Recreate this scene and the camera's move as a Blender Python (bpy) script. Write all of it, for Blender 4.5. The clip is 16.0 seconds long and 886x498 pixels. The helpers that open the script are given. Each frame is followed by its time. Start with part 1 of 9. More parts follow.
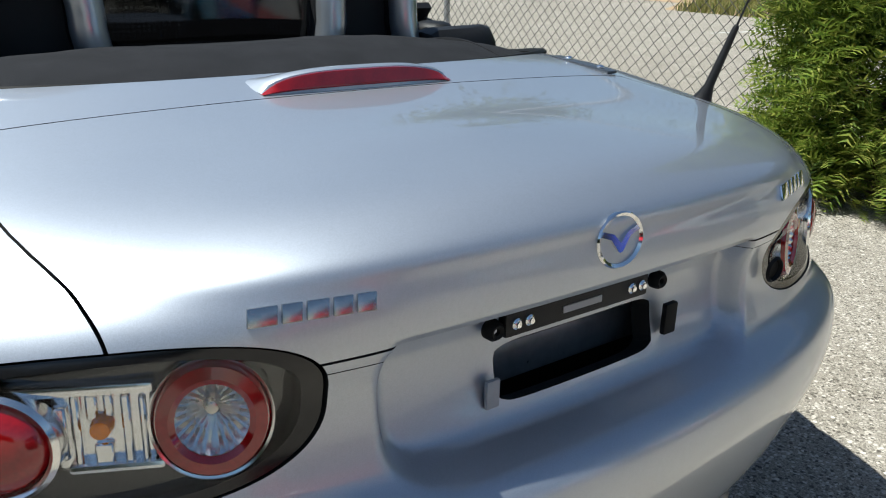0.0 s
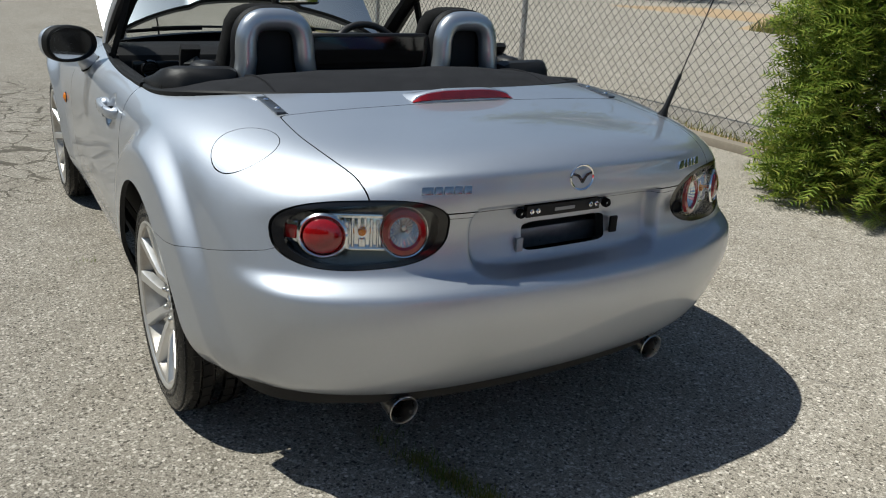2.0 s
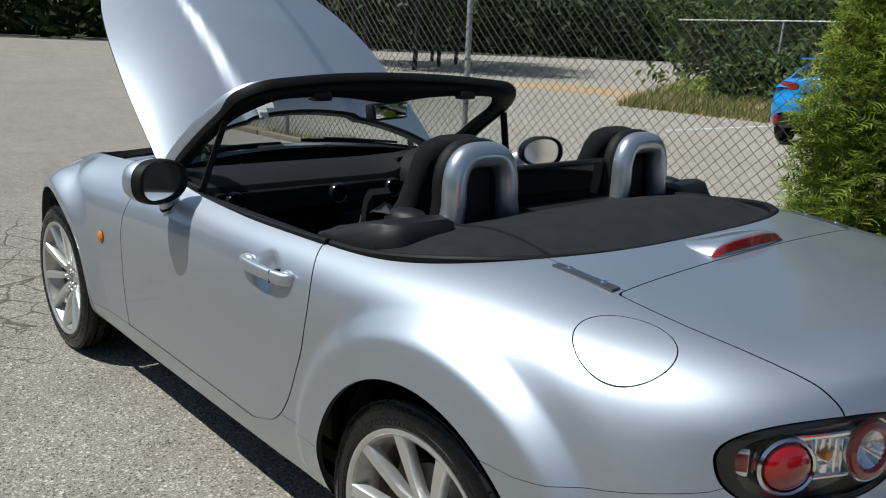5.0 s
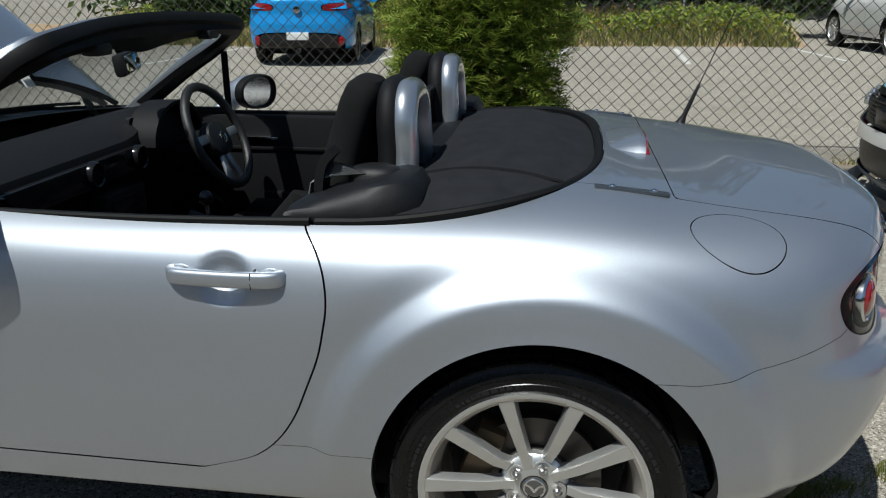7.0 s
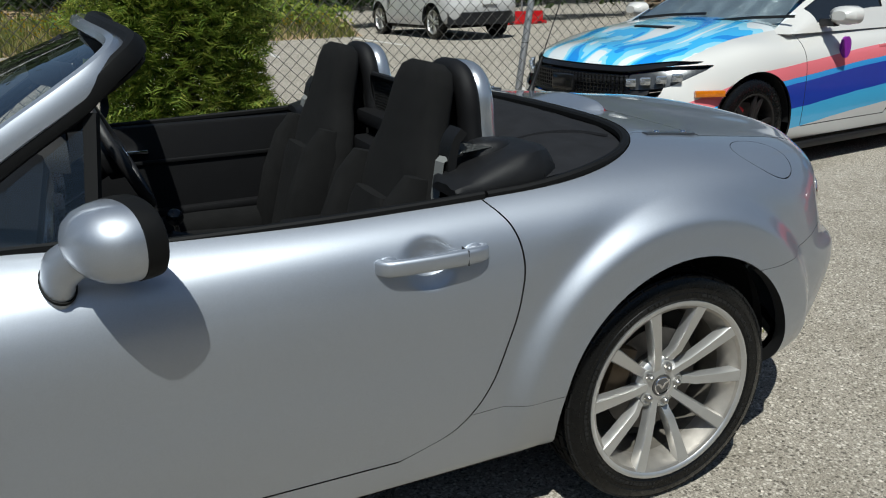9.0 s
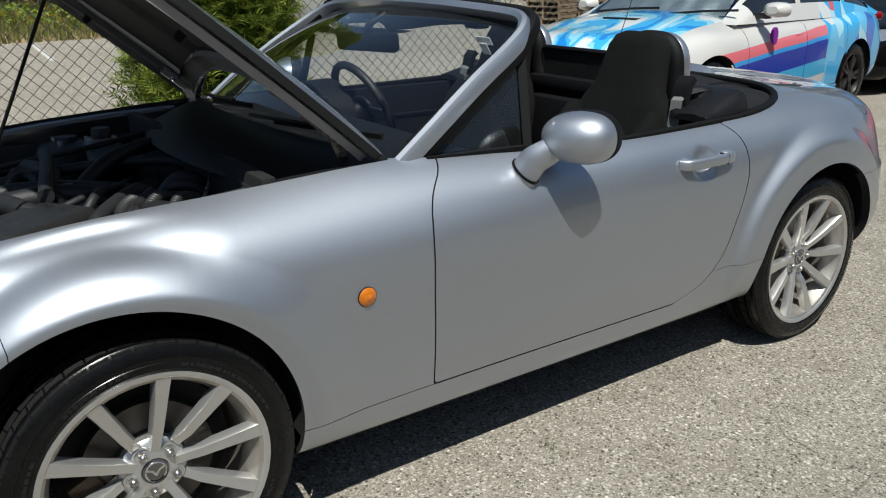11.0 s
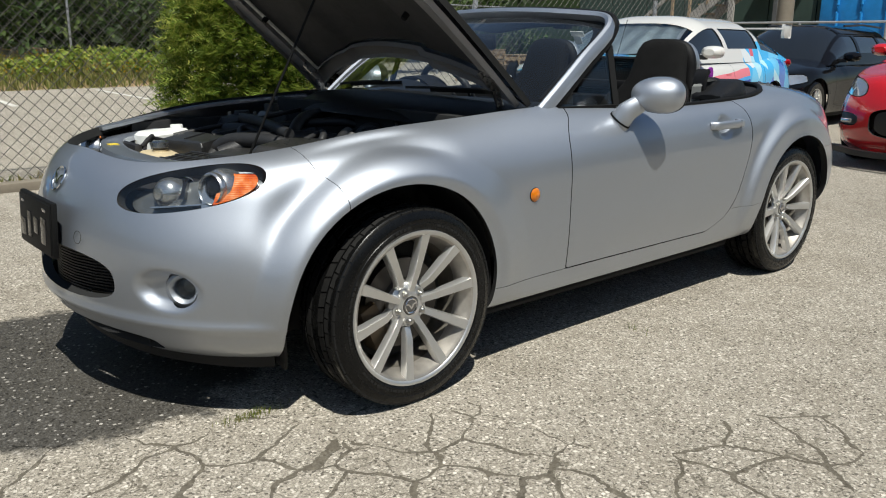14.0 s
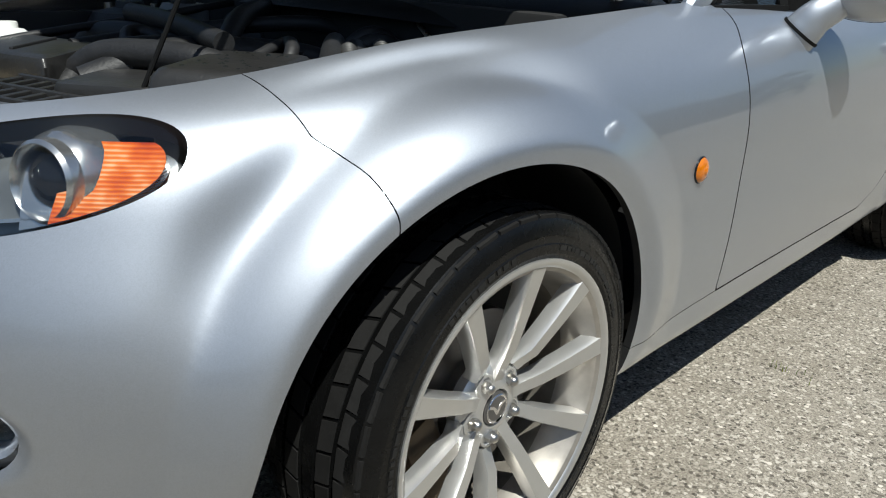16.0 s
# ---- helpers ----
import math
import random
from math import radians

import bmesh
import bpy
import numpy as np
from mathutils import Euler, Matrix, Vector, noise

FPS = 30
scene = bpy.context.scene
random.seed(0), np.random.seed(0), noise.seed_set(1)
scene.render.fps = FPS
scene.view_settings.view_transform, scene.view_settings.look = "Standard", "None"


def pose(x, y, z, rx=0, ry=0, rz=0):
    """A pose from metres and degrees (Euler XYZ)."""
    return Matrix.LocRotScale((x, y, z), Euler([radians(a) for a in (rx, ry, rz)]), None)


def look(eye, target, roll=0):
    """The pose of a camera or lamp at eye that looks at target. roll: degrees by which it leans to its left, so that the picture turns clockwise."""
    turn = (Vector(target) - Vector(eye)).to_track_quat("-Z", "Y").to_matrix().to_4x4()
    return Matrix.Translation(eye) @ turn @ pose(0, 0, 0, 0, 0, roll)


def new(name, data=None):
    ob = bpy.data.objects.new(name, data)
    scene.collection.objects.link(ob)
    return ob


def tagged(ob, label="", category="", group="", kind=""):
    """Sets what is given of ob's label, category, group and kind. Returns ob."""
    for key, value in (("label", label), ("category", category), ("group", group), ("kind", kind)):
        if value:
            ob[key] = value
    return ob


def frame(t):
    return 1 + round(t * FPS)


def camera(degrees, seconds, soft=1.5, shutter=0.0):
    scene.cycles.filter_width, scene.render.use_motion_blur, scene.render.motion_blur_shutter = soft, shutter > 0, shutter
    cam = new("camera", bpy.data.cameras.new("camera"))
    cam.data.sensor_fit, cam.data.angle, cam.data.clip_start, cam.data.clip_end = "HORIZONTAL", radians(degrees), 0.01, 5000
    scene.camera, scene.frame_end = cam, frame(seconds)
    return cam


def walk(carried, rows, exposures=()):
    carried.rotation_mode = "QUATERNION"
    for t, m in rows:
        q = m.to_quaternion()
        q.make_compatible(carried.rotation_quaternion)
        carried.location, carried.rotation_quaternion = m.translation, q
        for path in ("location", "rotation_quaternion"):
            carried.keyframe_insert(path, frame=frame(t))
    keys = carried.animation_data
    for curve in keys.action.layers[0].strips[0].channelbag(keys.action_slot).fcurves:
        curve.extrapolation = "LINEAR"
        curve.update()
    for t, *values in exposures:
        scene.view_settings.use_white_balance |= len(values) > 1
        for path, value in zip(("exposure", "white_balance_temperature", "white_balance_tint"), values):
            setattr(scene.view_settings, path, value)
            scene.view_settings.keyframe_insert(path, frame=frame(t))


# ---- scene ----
cam = camera(57.7, 16.0, 1.1)
PATH = [
    (0, (2.495, -0.638, 1.088), (0.98, 0.476, 0.406), 1.3),
    (0.5, (2.673, -0.716, 1.201), (1.137, 0.368, 0.518), 1.4),
    (1, (2.9, -0.892, 1.299), (1.345, 0.196, 0.669), 1.5),
    (1.5, (3.126, -1.111, 1.302), (1.55, -0.063, 0.655), 2.6),
    (2, (3.356, -1.228, 1.271), (1.748, -0.25, 0.594), 3.1),
    (2.5, (3.446, -1.35, 1.282), (1.834, -0.386, 0.594), 3.4),
    (3, (3.341, -1.565, 1.278), (1.74, -0.568, 0.612), 3.8),
    (3.5, (3.165, -1.663, 1.299), (1.572, -0.618, 0.69), 3.9),
    (4, (2.889, -1.675, 1.321), (1.315, -0.561, 0.792), 3.8),
    (4.2, (2.784, -1.694, 1.341), (1.224, -0.548, 0.838), 3.5),
    (6.3, (1.559, -2.208, 1.342), (0.707, -0.496, 0.757), 1.2),
    (6.5, (1.463, -2.255, 1.336), (0.764, -0.477, 0.743), 0.6),
    (7, (1.188, -2.252, 1.31), (0.909, -0.373, 0.685), -0.0),
    (7.5, (0.867, -2.203, 1.307), (0.996, -0.317, 0.654), -0.5),
    (8, (0.537, -2.265, 1.319), (0.945, -0.421, 0.662), -1.0),
    (8.2, (0.417, -2.257, 1.314), (0.917, -0.433, 0.664), -1.2),
    (10.3, (-0.968, -2.226, 1.281), (0.028, -0.617, 0.636), -0.2),
    (10.5, (-1.12, -2.234, 1.278), (-0.099, -0.639, 0.633), -0.2),
    (11, (-1.495, -2.334, 1.297), (-0.415, -0.78, 0.649), -0.2),
    (11.5, (-1.859, -2.33, 1.27), (-0.712, -0.822, 0.628), -0.4),
    (12, (-2.223, -2.344, 1.261), (-1.022, -0.873, 0.635), -0.6),
    (12.5, (-2.557, -2.474, 1.254), (-1.32, -1.021, 0.655), -0.4),
    (13, (-2.625, -2.591, 1.147), (-1.366, -1.134, 0.606), -0.2),
    (13.5, (-2.614, -2.681, 1.086), (-1.34, -1.221, 0.589), 0.1),
    (14, (-2.627, -2.602, 1.085), (-1.347, -1.149, 0.586), 0.5),
    (14.5, (-2.608, -2.38, 1.083), (-1.305, -0.96, 0.548), 0.9),
    (15, (-2.429, -2.041, 1.056), (-1.086, -0.683, 0.461), 1.4),
    (15.5, (-2.253, -1.711, 1.042), (-0.876, -0.422, 0.376), 2.4),
    (16, (-1.996, -1.425, 0.933), (-0.598, -0.169, 0.248), 2.5),
]
# the picture starts bright, darkens along the flank and recovers at the nose
EXPOSED = ((0, 0.64, 6150, 4), (0.5, 0.55, 6150, 4), (1, 0.36, 6200, 4), (2, 0.24, 6300, 5), (3.5, 0.22, 6300, 5), (4.2, 0.24, 6150, 5), (6.3, -0.02, 6050, 4), (7.5, -0.11, 6100, 4), (8.2, -0.11, 6100, 4), (10.3, -0.11, 6200, 5), (11.5, 0.07, 6350, 6), (12.5, 0.15, 6500, 6), (14.5, 0.17, 6450, 6), (16, 0.19, 6250, 5))
walk(cam, [(t, look(e, g, r)) for t, e, g, r in PATH], EXPOSED)

# ---------------------------------------------------------------- light
SUN_WAY = Vector((-0.25, -0.485, 1.0)).normalized()  # towards the sun


def make_world():
    w = bpy.data.worlds.new("sky")
    scene.world = w
    w.use_nodes = True
    nt = w.node_tree
    sky = nt.nodes.new("ShaderNodeTexSky")
    sky.sky_type = "NISHITA"
    sky.sun_disc = False
    sky.sun_elevation = math.asin(SUN_WAY.z)
    sky.sun_rotation = math.atan2(SUN_WAY.x, SUN_WAY.y)
    sky.altitude, sky.air_density, sky.dust_density = 50, 1.0, 0.6
    bg = nt.nodes["Background"]
    bg.inputs["Strength"].default_value = 0.063
    nt.links.new(sky.outputs["Color"], bg.inputs["Color"])
    lamp = bpy.data.lights.new("sun", "SUN")
    lamp.energy, lamp.angle, lamp.color = 5.0, radians(0.55), (1.0, 0.965, 0.90)
    ob = new("sun", lamp)
    ob.rotation_euler = SUN_WAY.to_track_quat("Z", "Y").to_euler()


make_world()
scene.view_settings.exposure = 0.12


# ---------------------------------------------------------------- materials
class Nodes:
    """Small helper that wires a Principled material."""

    def __init__(self, name):
        self.mat = bpy.data.materials.new(name)
        self.mat.use_nodes = True
        self.nt = self.mat.node_tree
        self.bsdf = self.nt.nodes["Principled BSDF"]
        self.coords = self.nt.nodes.new("ShaderNodeTexCoord").outputs["Object"]

    def node(self, kind, **values):
        n = self.nt.nodes.new(kind)
        for k, v in values.items():
            if k in n.inputs:
                n.inputs[k].default_value = v
        return n

    def link(self, a, b):
        self.nt.links.new(a, b)

    def noise(self, scale, detail=3.0, rough=0.55, coords=None):
        n = self.node("ShaderNodeTexNoise", Scale=scale, Detail=detail, Roughness=rough)
        self.link(coords or self.coords, n.inputs["Vector"])
        return n.outputs["Fac"]

    def voronoi(self, scale, feature="F1", coords=None, out="Distance"):
        n = self.nt.nodes.new("ShaderNodeTexVoronoi")
        n.feature = feature
        n.inputs["Scale"].default_value = scale
        self.link(coords or self.coords, n.inputs["Vector"])
        return n.outputs[out]

    def ramp(self, fac, stops):
        n = self.nt.nodes.new("ShaderNodeValToRGB")
        el = n.color_ramp.elements
        while len(el) < len(stops):
            el.new(0.5)
        for e, (p, c) in zip(el, stops):
            e.position = p
            e.color = (*c, 1) if len(c) == 3 else c
        self.link(fac, n.inputs["Fac"])
        return n.outputs["Color"]

    def mix(self, fac, a, b, blend="MIX"):
        n = self.nt.nodes.new("ShaderNodeMix")
        n.data_type, n.blend_type = "RGBA", blend
        for sock, v in ((n.inputs[0], fac), (n.inputs[6], a), (n.inputs[7], b)):
            if isinstance(v, (int, float)):
                sock.default_value = v
            elif isinstance(v, tuple):
                sock.default_value = (*v, 1)
            else:
                self.link(v, sock)
        return n.outputs[2]

    def math(self, op, a, b=0.0):
        n = self.nt.nodes.new("ShaderNodeMath")
        n.operation = op
        for sock, v in zip(n.inputs, (a, b)):
            if isinstance(v, (int, float)):
                sock.default_value = v
            else:
                self.link(v, sock)
        return n.outputs[0]

    def bump(self, height, strength=0.3, distance=0.01):
        n = self.node("ShaderNodeBump", Strength=strength, Distance=distance)
        self.link(height, n.inputs["Height"])
        self.link(n.outputs["Normal"], self.bsdf.inputs["Normal"])

    def set(self, **values):
        for k, v in values.items():
            sock = self.bsdf.inputs[k.replace("_", " ")]
            if isinstance(v, (int, float)):
                sock.default_value = v
            elif isinstance(v, tuple):
                sock.default_value = (*v, 1) if len(v) == 3 else v
            else:
                self.link(v, sock)
        return self


def plain(name, color, rough=0.5, metal=0.0, vary=0.12, scale=40.0, bump=0.0, coat=0.0, spec=0.5):
    """A surface with two scales of colour change, and grain."""
    m = Nodes(name)
    big = m.noise(scale * 0.12, 3)
    fine = m.noise(scale, 4)
    f = m.math("ADD", m.math("MULTIPLY", big, 0.6), m.math("MULTIPLY", fine, 0.4))
    lo = tuple(c * (1 - vary) for c in color)
    hi = tuple(min(1, c * (1 + vary)) for c in color)
    m.set(Base_Color=m.ramp(f, [(0.3, lo), (0.7, hi)]), Metallic=metal, Coat_Weight=coat, Specular_IOR_Level=spec)
    m.set(Roughness=m.math("ADD", m.math("MULTIPLY", fine, 0.12), max(0.02, rough - 0.06)))
    if bump:
        m.bump(m.noise(scale * 4, 3), bump, 0.003)
    return m.mat


def car_paint(name, color, metal=0.75, rough=0.32, flake=0.25):
    m = Nodes(name)
    cells = m.voronoi(1500, out="Color")
    sep = m.nt.nodes.new("ShaderNodeSeparateColor")
    m.link(cells, sep.inputs[0])
    dirt = m.noise(2.2, 5)
    dust = m.noise(60, 3)
    lo = tuple(c * (1 - flake) for c in color)
    hi = tuple(min(1, c * (1 + flake)) for c in color)
    base = m.ramp(sep.outputs[0], [(0.0, lo), (1.0, hi)])
    base = m.mix(m.math("MULTIPLY", m.math("MULTIPLY", dirt, dust), 0.16), base, (0.34, 0.31, 0.27))
    m.set(Base_Color=base, Metallic=metal, Coat_Weight=1.0)
    m.set(Roughness=m.math("ADD", m.math("MULTIPLY", dirt, 0.08), rough - 0.04))
    m.set(Coat_Roughness=m.math("ADD", m.math("MULTIPLY", dust, 0.05), 0.015))
    return m.mat


def glass(name, color=(1, 1, 1), rough=0.0, ior=1.45, gloss=1.0):
    """A thin clear sheet: what lies behind shows through, with a sheen that grows at grazing angles."""
    m = Nodes(name)
    nt = m.nt
    clear = nt.nodes.new("ShaderNodeBsdfTransparent")
    clear.inputs["Color"].default_value = (*color, 1)
    sheen = nt.nodes.new("ShaderNodeBsdfGlossy")
    sheen.inputs["Roughness"].default_value = rough
    lw = nt.nodes.new("ShaderNodeLayerWeight")
    lw.inputs["Blend"].default_value = 0.5
    mix = nt.nodes.new("ShaderNodeMixShader")
    grow = m.math("MULTIPLY", m.math("POWER", lw.outputs["Facing"], 4.0), 0.75)
    m.link(m.math("MINIMUM", m.math("MULTIPLY", m.math("ADD", grow, 0.05), gloss), 1.0), mix.inputs[0])
    m.link(clear.outputs[0], mix.inputs[1])
    m.link(sheen.outputs[0], mix.inputs[2])
    m.link(mix.outputs[0], nt.nodes["Material Output"].inputs["Surface"])
    return m.mat


def asphalt():
    """Worn asphalt: pale chips in a grey binder, crazed patches, and one oil stain under the nose."""
    m = Nodes("asphalt")
    p = m.coords
    sep = m.nt.nodes.new("ShaderNodeSeparateColor")
    m.link(m.voronoi(70, out="Color", coords=p), sep.inputs[0])
    dist = m.voronoi(70, coords=p)
    sep2 = m.nt.nodes.new("ShaderNodeSeparateColor")
    m.link(m.voronoi(165, out="Color", coords=p), sep2.inputs[0])
    fine = m.noise(210, 4, 0.75)
    big = m.noise(0.45, 5, 0.6)
    mid = m.noise(3.6, 5, 0.65)
    base = m.ramp(fine, [(0.33, (0.030, 0.027, 0.022)), (0.45, (0.265, 0.240, 0.196)), (0.70, (0.60, 0.548, 0.462))])
    base = m.mix(m.math("MULTIPLY", m.math("GREATER_THAN", sep2.outputs[0], 0.60), 0.8), base, m.ramp(sep2.outputs[1], [(0.0, (0.045, 0.040, 0.033)), (0.45, (0.36, 0.325, 0.268)), (1.0, (0.74, 0.69, 0.605))]))
    pale = m.math("MULTIPLY", m.math("GREATER_THAN", sep.outputs[0], 0.86), m.math("LESS_THAN", dist, 0.38))
    pale = m.math("MULTIPLY", pale, m.math("ADD", m.math("MULTIPLY", sep.outputs[1], 0.7), 0.3))
    pit = m.math("MULTIPLY", m.math("LESS_THAN", sep.outputs[2], 0.13), m.math("LESS_THAN", dist, 0.34))
    base = m.mix(m.math("MULTIPLY", pit, 0.8), base, (0.075, 0.064, 0.050))
    base = m.mix(pale, base, (0.80, 0.745, 0.655))
    base = m.mix(m.ramp(big, [(0.35, (0, 0, 0)), (0.70, (0.45, 0.45, 0.45))]), base, (0.70, 0.685, 0.66), "MULTIPLY")
    base = m.mix(m.ramp(mid, [(0.45, (0, 0, 0)), (0.72, (0.5, 0.5, 0.5))]), base, (0.70, 0.68, 0.64), "MULTIPLY")
    # crazing: cell edges bent by noise, only in patches
    warp = m.nt.nodes.new("ShaderNodeTexNoise")
    warp.inputs["Scale"].default_value, warp.inputs["Detail"].default_value = 5.0, 4.0
    m.link(p, warp.inputs["Vector"])
    bent = m.nt.nodes.new("ShaderNodeVectorMath")
    bent.operation = "MULTIPLY_ADD"
    bent.inputs[1].default_value = (0.16, 0.16, 0.0)
    m.link(warp.outputs["Color"], bent.inputs[0])
    m.link(p, bent.inputs[2])
    edge = m.voronoi(4.2, "DISTANCE_TO_EDGE", bent.outputs[0])
    small = m.voronoi(8.5, "DISTANCE_TO_EDGE", bent.outputs[0])
    wide = m.voronoi(0.9, "DISTANCE_TO_EDGE", bent.outputs[0])
    xyz = m.nt.nodes.new("ShaderNodeSeparateXYZ")
    m.link(p, xyz.inputs[0])
    x, y, _ = xyz.outputs

    def blob(cx, cy, rx, ry):
        a = m.math("POWER", m.math("ABSOLUTE", m.math("DIVIDE", m.math("SUBTRACT", x, cx), rx)), 2.0)
        b = m.math("POWER", m.math("ABSOLUTE", m.math("DIVIDE", m.math("SUBTRACT", y, cy), ry)), 2.0)
        return m.math("SUBTRACT", 1.0, m.math("ADD", m.math("ADD", a, b), m.math("MULTIPLY", m.math("SUBTRACT", mid, 0.5), 1.6)))

    craze = m.math("MAXIMUM", m.math("MAXIMUM", blob(-2.2, -1.2, 0.95, 0.75), blob(-3.3, -1.7, 2.5, 1.5)), blob(-0.75, -1.72, 0.5, 0.22))
    craze = m.math("MINIMUM", m.math("MAXIMUM", m.math("MULTIPLY", craze, 5.0), 0.0), 1.0)
    ragged = m.noise(38, 3, 0.7)
    width = m.math("ADD", m.math("MULTIPLY", m.math("POWER", mid, 2.0), 0.040), m.math("MULTIPLY", ragged, 0.042))
    line = m.math("LESS_THAN", edge, m.math("MULTIPLY", m.math("SUBTRACT", width, 0.006), craze))
    thin = m.math("LESS_THAN", small, m.math("MULTIPLY", m.math("SUBTRACT", m.math("MULTIPLY", craze, big), 0.36), 0.10))
    hair = m.math("MULTIPLY", m.math("LESS_THAN", wide, m.math("MULTIPLY", m.noise(2.0, 3), 0.0045)), 0.45)
    line = m.math("MAXIMUM", line, m.math("MAXIMUM", hair, m.math("MULTIPLY", thin, 0.7)))
    crumb = m.ramp(ragged, [(0.3, (0.038, 0.032, 0.023)), (0.7, (0.125, 0.108, 0.080))])
    base = m.mix(1.0, base, (0.90, 0.895, 0.90), "MULTIPLY")
    base = m.mix(m.math("MULTIPLY", line, 0.86), base, crumb)
    stain = m.math("MINIMUM", m.math("MAXIMUM", m.math("MULTIPLY", m.math("MAXIMUM", blob(-1.86, 0.17, 0.66, 0.66), blob(-2.6, 0.08, 1.2, 0.42)), 5.0), 0.0), 1.0)
    base = m.mix(m.math("MULTIPLY", stain, 0.97), base, m.mix(pale, (0.20, 0.205, 0.215), (0.62, 0.63, 0.65)), "MULTIPLY")
    m.set(Base_Color=base, Roughness=m.math("SUBTRACT", 0.90, m.math("MULTIPLY", stain, 0.35)), Specular_IOR_Level=0.3, Diffuse_Roughness=0.7)
    h = m.math("ADD", m.math("MULTIPLY", dist, -0.6), m.math("MULTIPLY", fine, 1.1))
    h = m.math("SUBTRACT", h, m.math("MULTIPLY", line, 1.6))
    m.bump(h, 0.6, 0.006)
    return m.mat


M = {}
M["paint"] = car_paint("silver_paint", (0.505, 0.537, 0.590), 0.97, 0.515, 0.08)
M["gap"] = plain("gap_black", (0.012, 0.012, 0.012), 0.8)
M["asphalt"] = asphalt()
M["rubber"] = plain("tyre_rubber", (0.005, 0.005, 0.005), 0.27, bump=0.08, vary=0.3, spec=0.30)
M["tread"] = plain("tread_rubber", (0.014, 0.0135, 0.013), 0.8, bump=0.2, vary=0.35, spec=0.2)
M["alloy"] = plain("alloy_silver", (0.66, 0.655, 0.64), 0.34, 0.8, vary=0.06, coat=0.6)
M["alloy_dirty"] = plain("alloy_barrel", (0.42, 0.39, 0.35), 0.45, 0.7, vary=0.25)
M["disc"] = plain("brake_disc_steel", (0.13, 0.12, 0.11), 0.45, 0.8, vary=0.25)
M["chrome"] = plain("chrome", (0.85, 0.85, 0.86), 0.08, 1.0, vary=0.03)
M["steel"] = plain("steel", (0.55, 0.53, 0.50), 0.28, 1.0, vary=0.12)
M["black_plastic"] = plain("black_plastic", (0.007, 0.007, 0.0075), 0.5, spec=0.35, bump=0.25, vary=0.2, scale=120)
M["gloss_black"] = plain("gloss_black", (0.010, 0.010, 0.011), 0.14, vary=0.1)
M["trim_rubber"] = plain("trim_rubber", (0.005, 0.005, 0.005), 0.6, spec=0.2)
M["cloth"] = plain("black_seat_cloth", (0.007, 0.007, 0.007), 0.95, bump=0.5, vary=0.3, scale=200, spec=0.2)
M["canvas"] = plain("roof_canvas", (0.017, 0.0175, 0.020), 0.9, bump=0.5, vary=0.25, scale=160, spec=0.15)
M["vinyl"] = plain("dash_vinyl", (0.005, 0.005, 0.0057), 0.62, bump=0.3, vary=0.15, scale=150, spec=0.25)
M["galv"] = plain("galvanised_steel", (0.42, 0.42, 0.42), 0.45, 0.6, vary=0.15)
M["glass"] = glass("clear_glass", (0.90, 0.95, 0.95), 0.0, 1.45, 1.7)


# ---------------------------------------------------------------- mesh helpers
def mesh_of(name, verts, faces, mats, smooth=True, face_mats=None):
    me = bpy.data.meshes.new(name)
    me.from_pydata([tuple(v) for v in verts], [], faces)
    for m in mats if isinstance(mats, (list, tuple)) else [mats]:
        me.materials.append(m)
    if smooth:
        me.polygons.foreach_set("use_smooth", [True] * len(me.polygons))
    if face_mats:
        me.polygons.foreach_set("material_index", face_mats)
    me.update()
    return me


def put(name, me, parent=None, m=None, label=""):
    ob = new(name, me)
    if parent is not None:
        ob.parent = parent
    if m is not None:
        ob.matrix_local = m
    if label:
        tagged(ob, label)
    return ob


def part(name, bm, material, parent=None, label="", smooth=True, angle=None):
    me = bpy.data.meshes.new(name)
    bmesh.ops.recalc_face_normals(bm, faces=bm.faces)
    bm.to_mesh(me)
    bm.free()
    for m in material if isinstance(material, (list, tuple)) else [material]:
        me.materials.append(m)
    if smooth:
        me.polygons.foreach_set("use_smooth", [True] * len(me.polygons))
        me.set_sharp_from_angle(angle=radians(angle or 38))
    return put(name, me, parent, None, label)


def thing(name, label, category, group="", kind="", at=(0, 0, 0)):
    ob = new(name)
    ob.empty_display_size = 0.1
    ob.location = at
    return tagged(ob, label, category, group, kind)


def add_box(bm, x0, x1, y0, y1, z0, z1, bevel=0.0, m=None, seg=2):
    r = bmesh.ops.create_cube(bm, size=1.0)
    vs = r["verts"]
    mat = Matrix.Translation(((x0 + x1) / 2, (y0 + y1) / 2, (z0 + z1) / 2)) @ Matrix.Diagonal((abs(x1 - x0), abs(y1 - y0), abs(z1 - z0), 1))
    bmesh.ops.transform(bm, matrix=mat, verts=vs)
    if bevel:
        es = list({e for v in vs for e in v.link_edges})
        r = bmesh.ops.bevel(bm, geom=es, offset=bevel, segments=seg, profile=0.6, affect="EDGES")
        vs = r["verts"]
        vs = list({v for f in r["faces"] for v in f.verts} | {v for v in vs if v.is_valid})
    if m is not None:
        bmesh.ops.transform(bm, matrix=m, verts=[v for v in vs if v.is_valid])
    return vs


def box(x0, x1, y0, y1, z0, z1, bevel=0.0, m=None, seg=2):
    bm = bmesh.new()
    add_box(bm, x0, x1, y0, y1, z0, z1, bevel, None, seg)
    if m is not None:
        bmesh.ops.transform(bm, matrix=m, verts=bm.verts)
    return bm


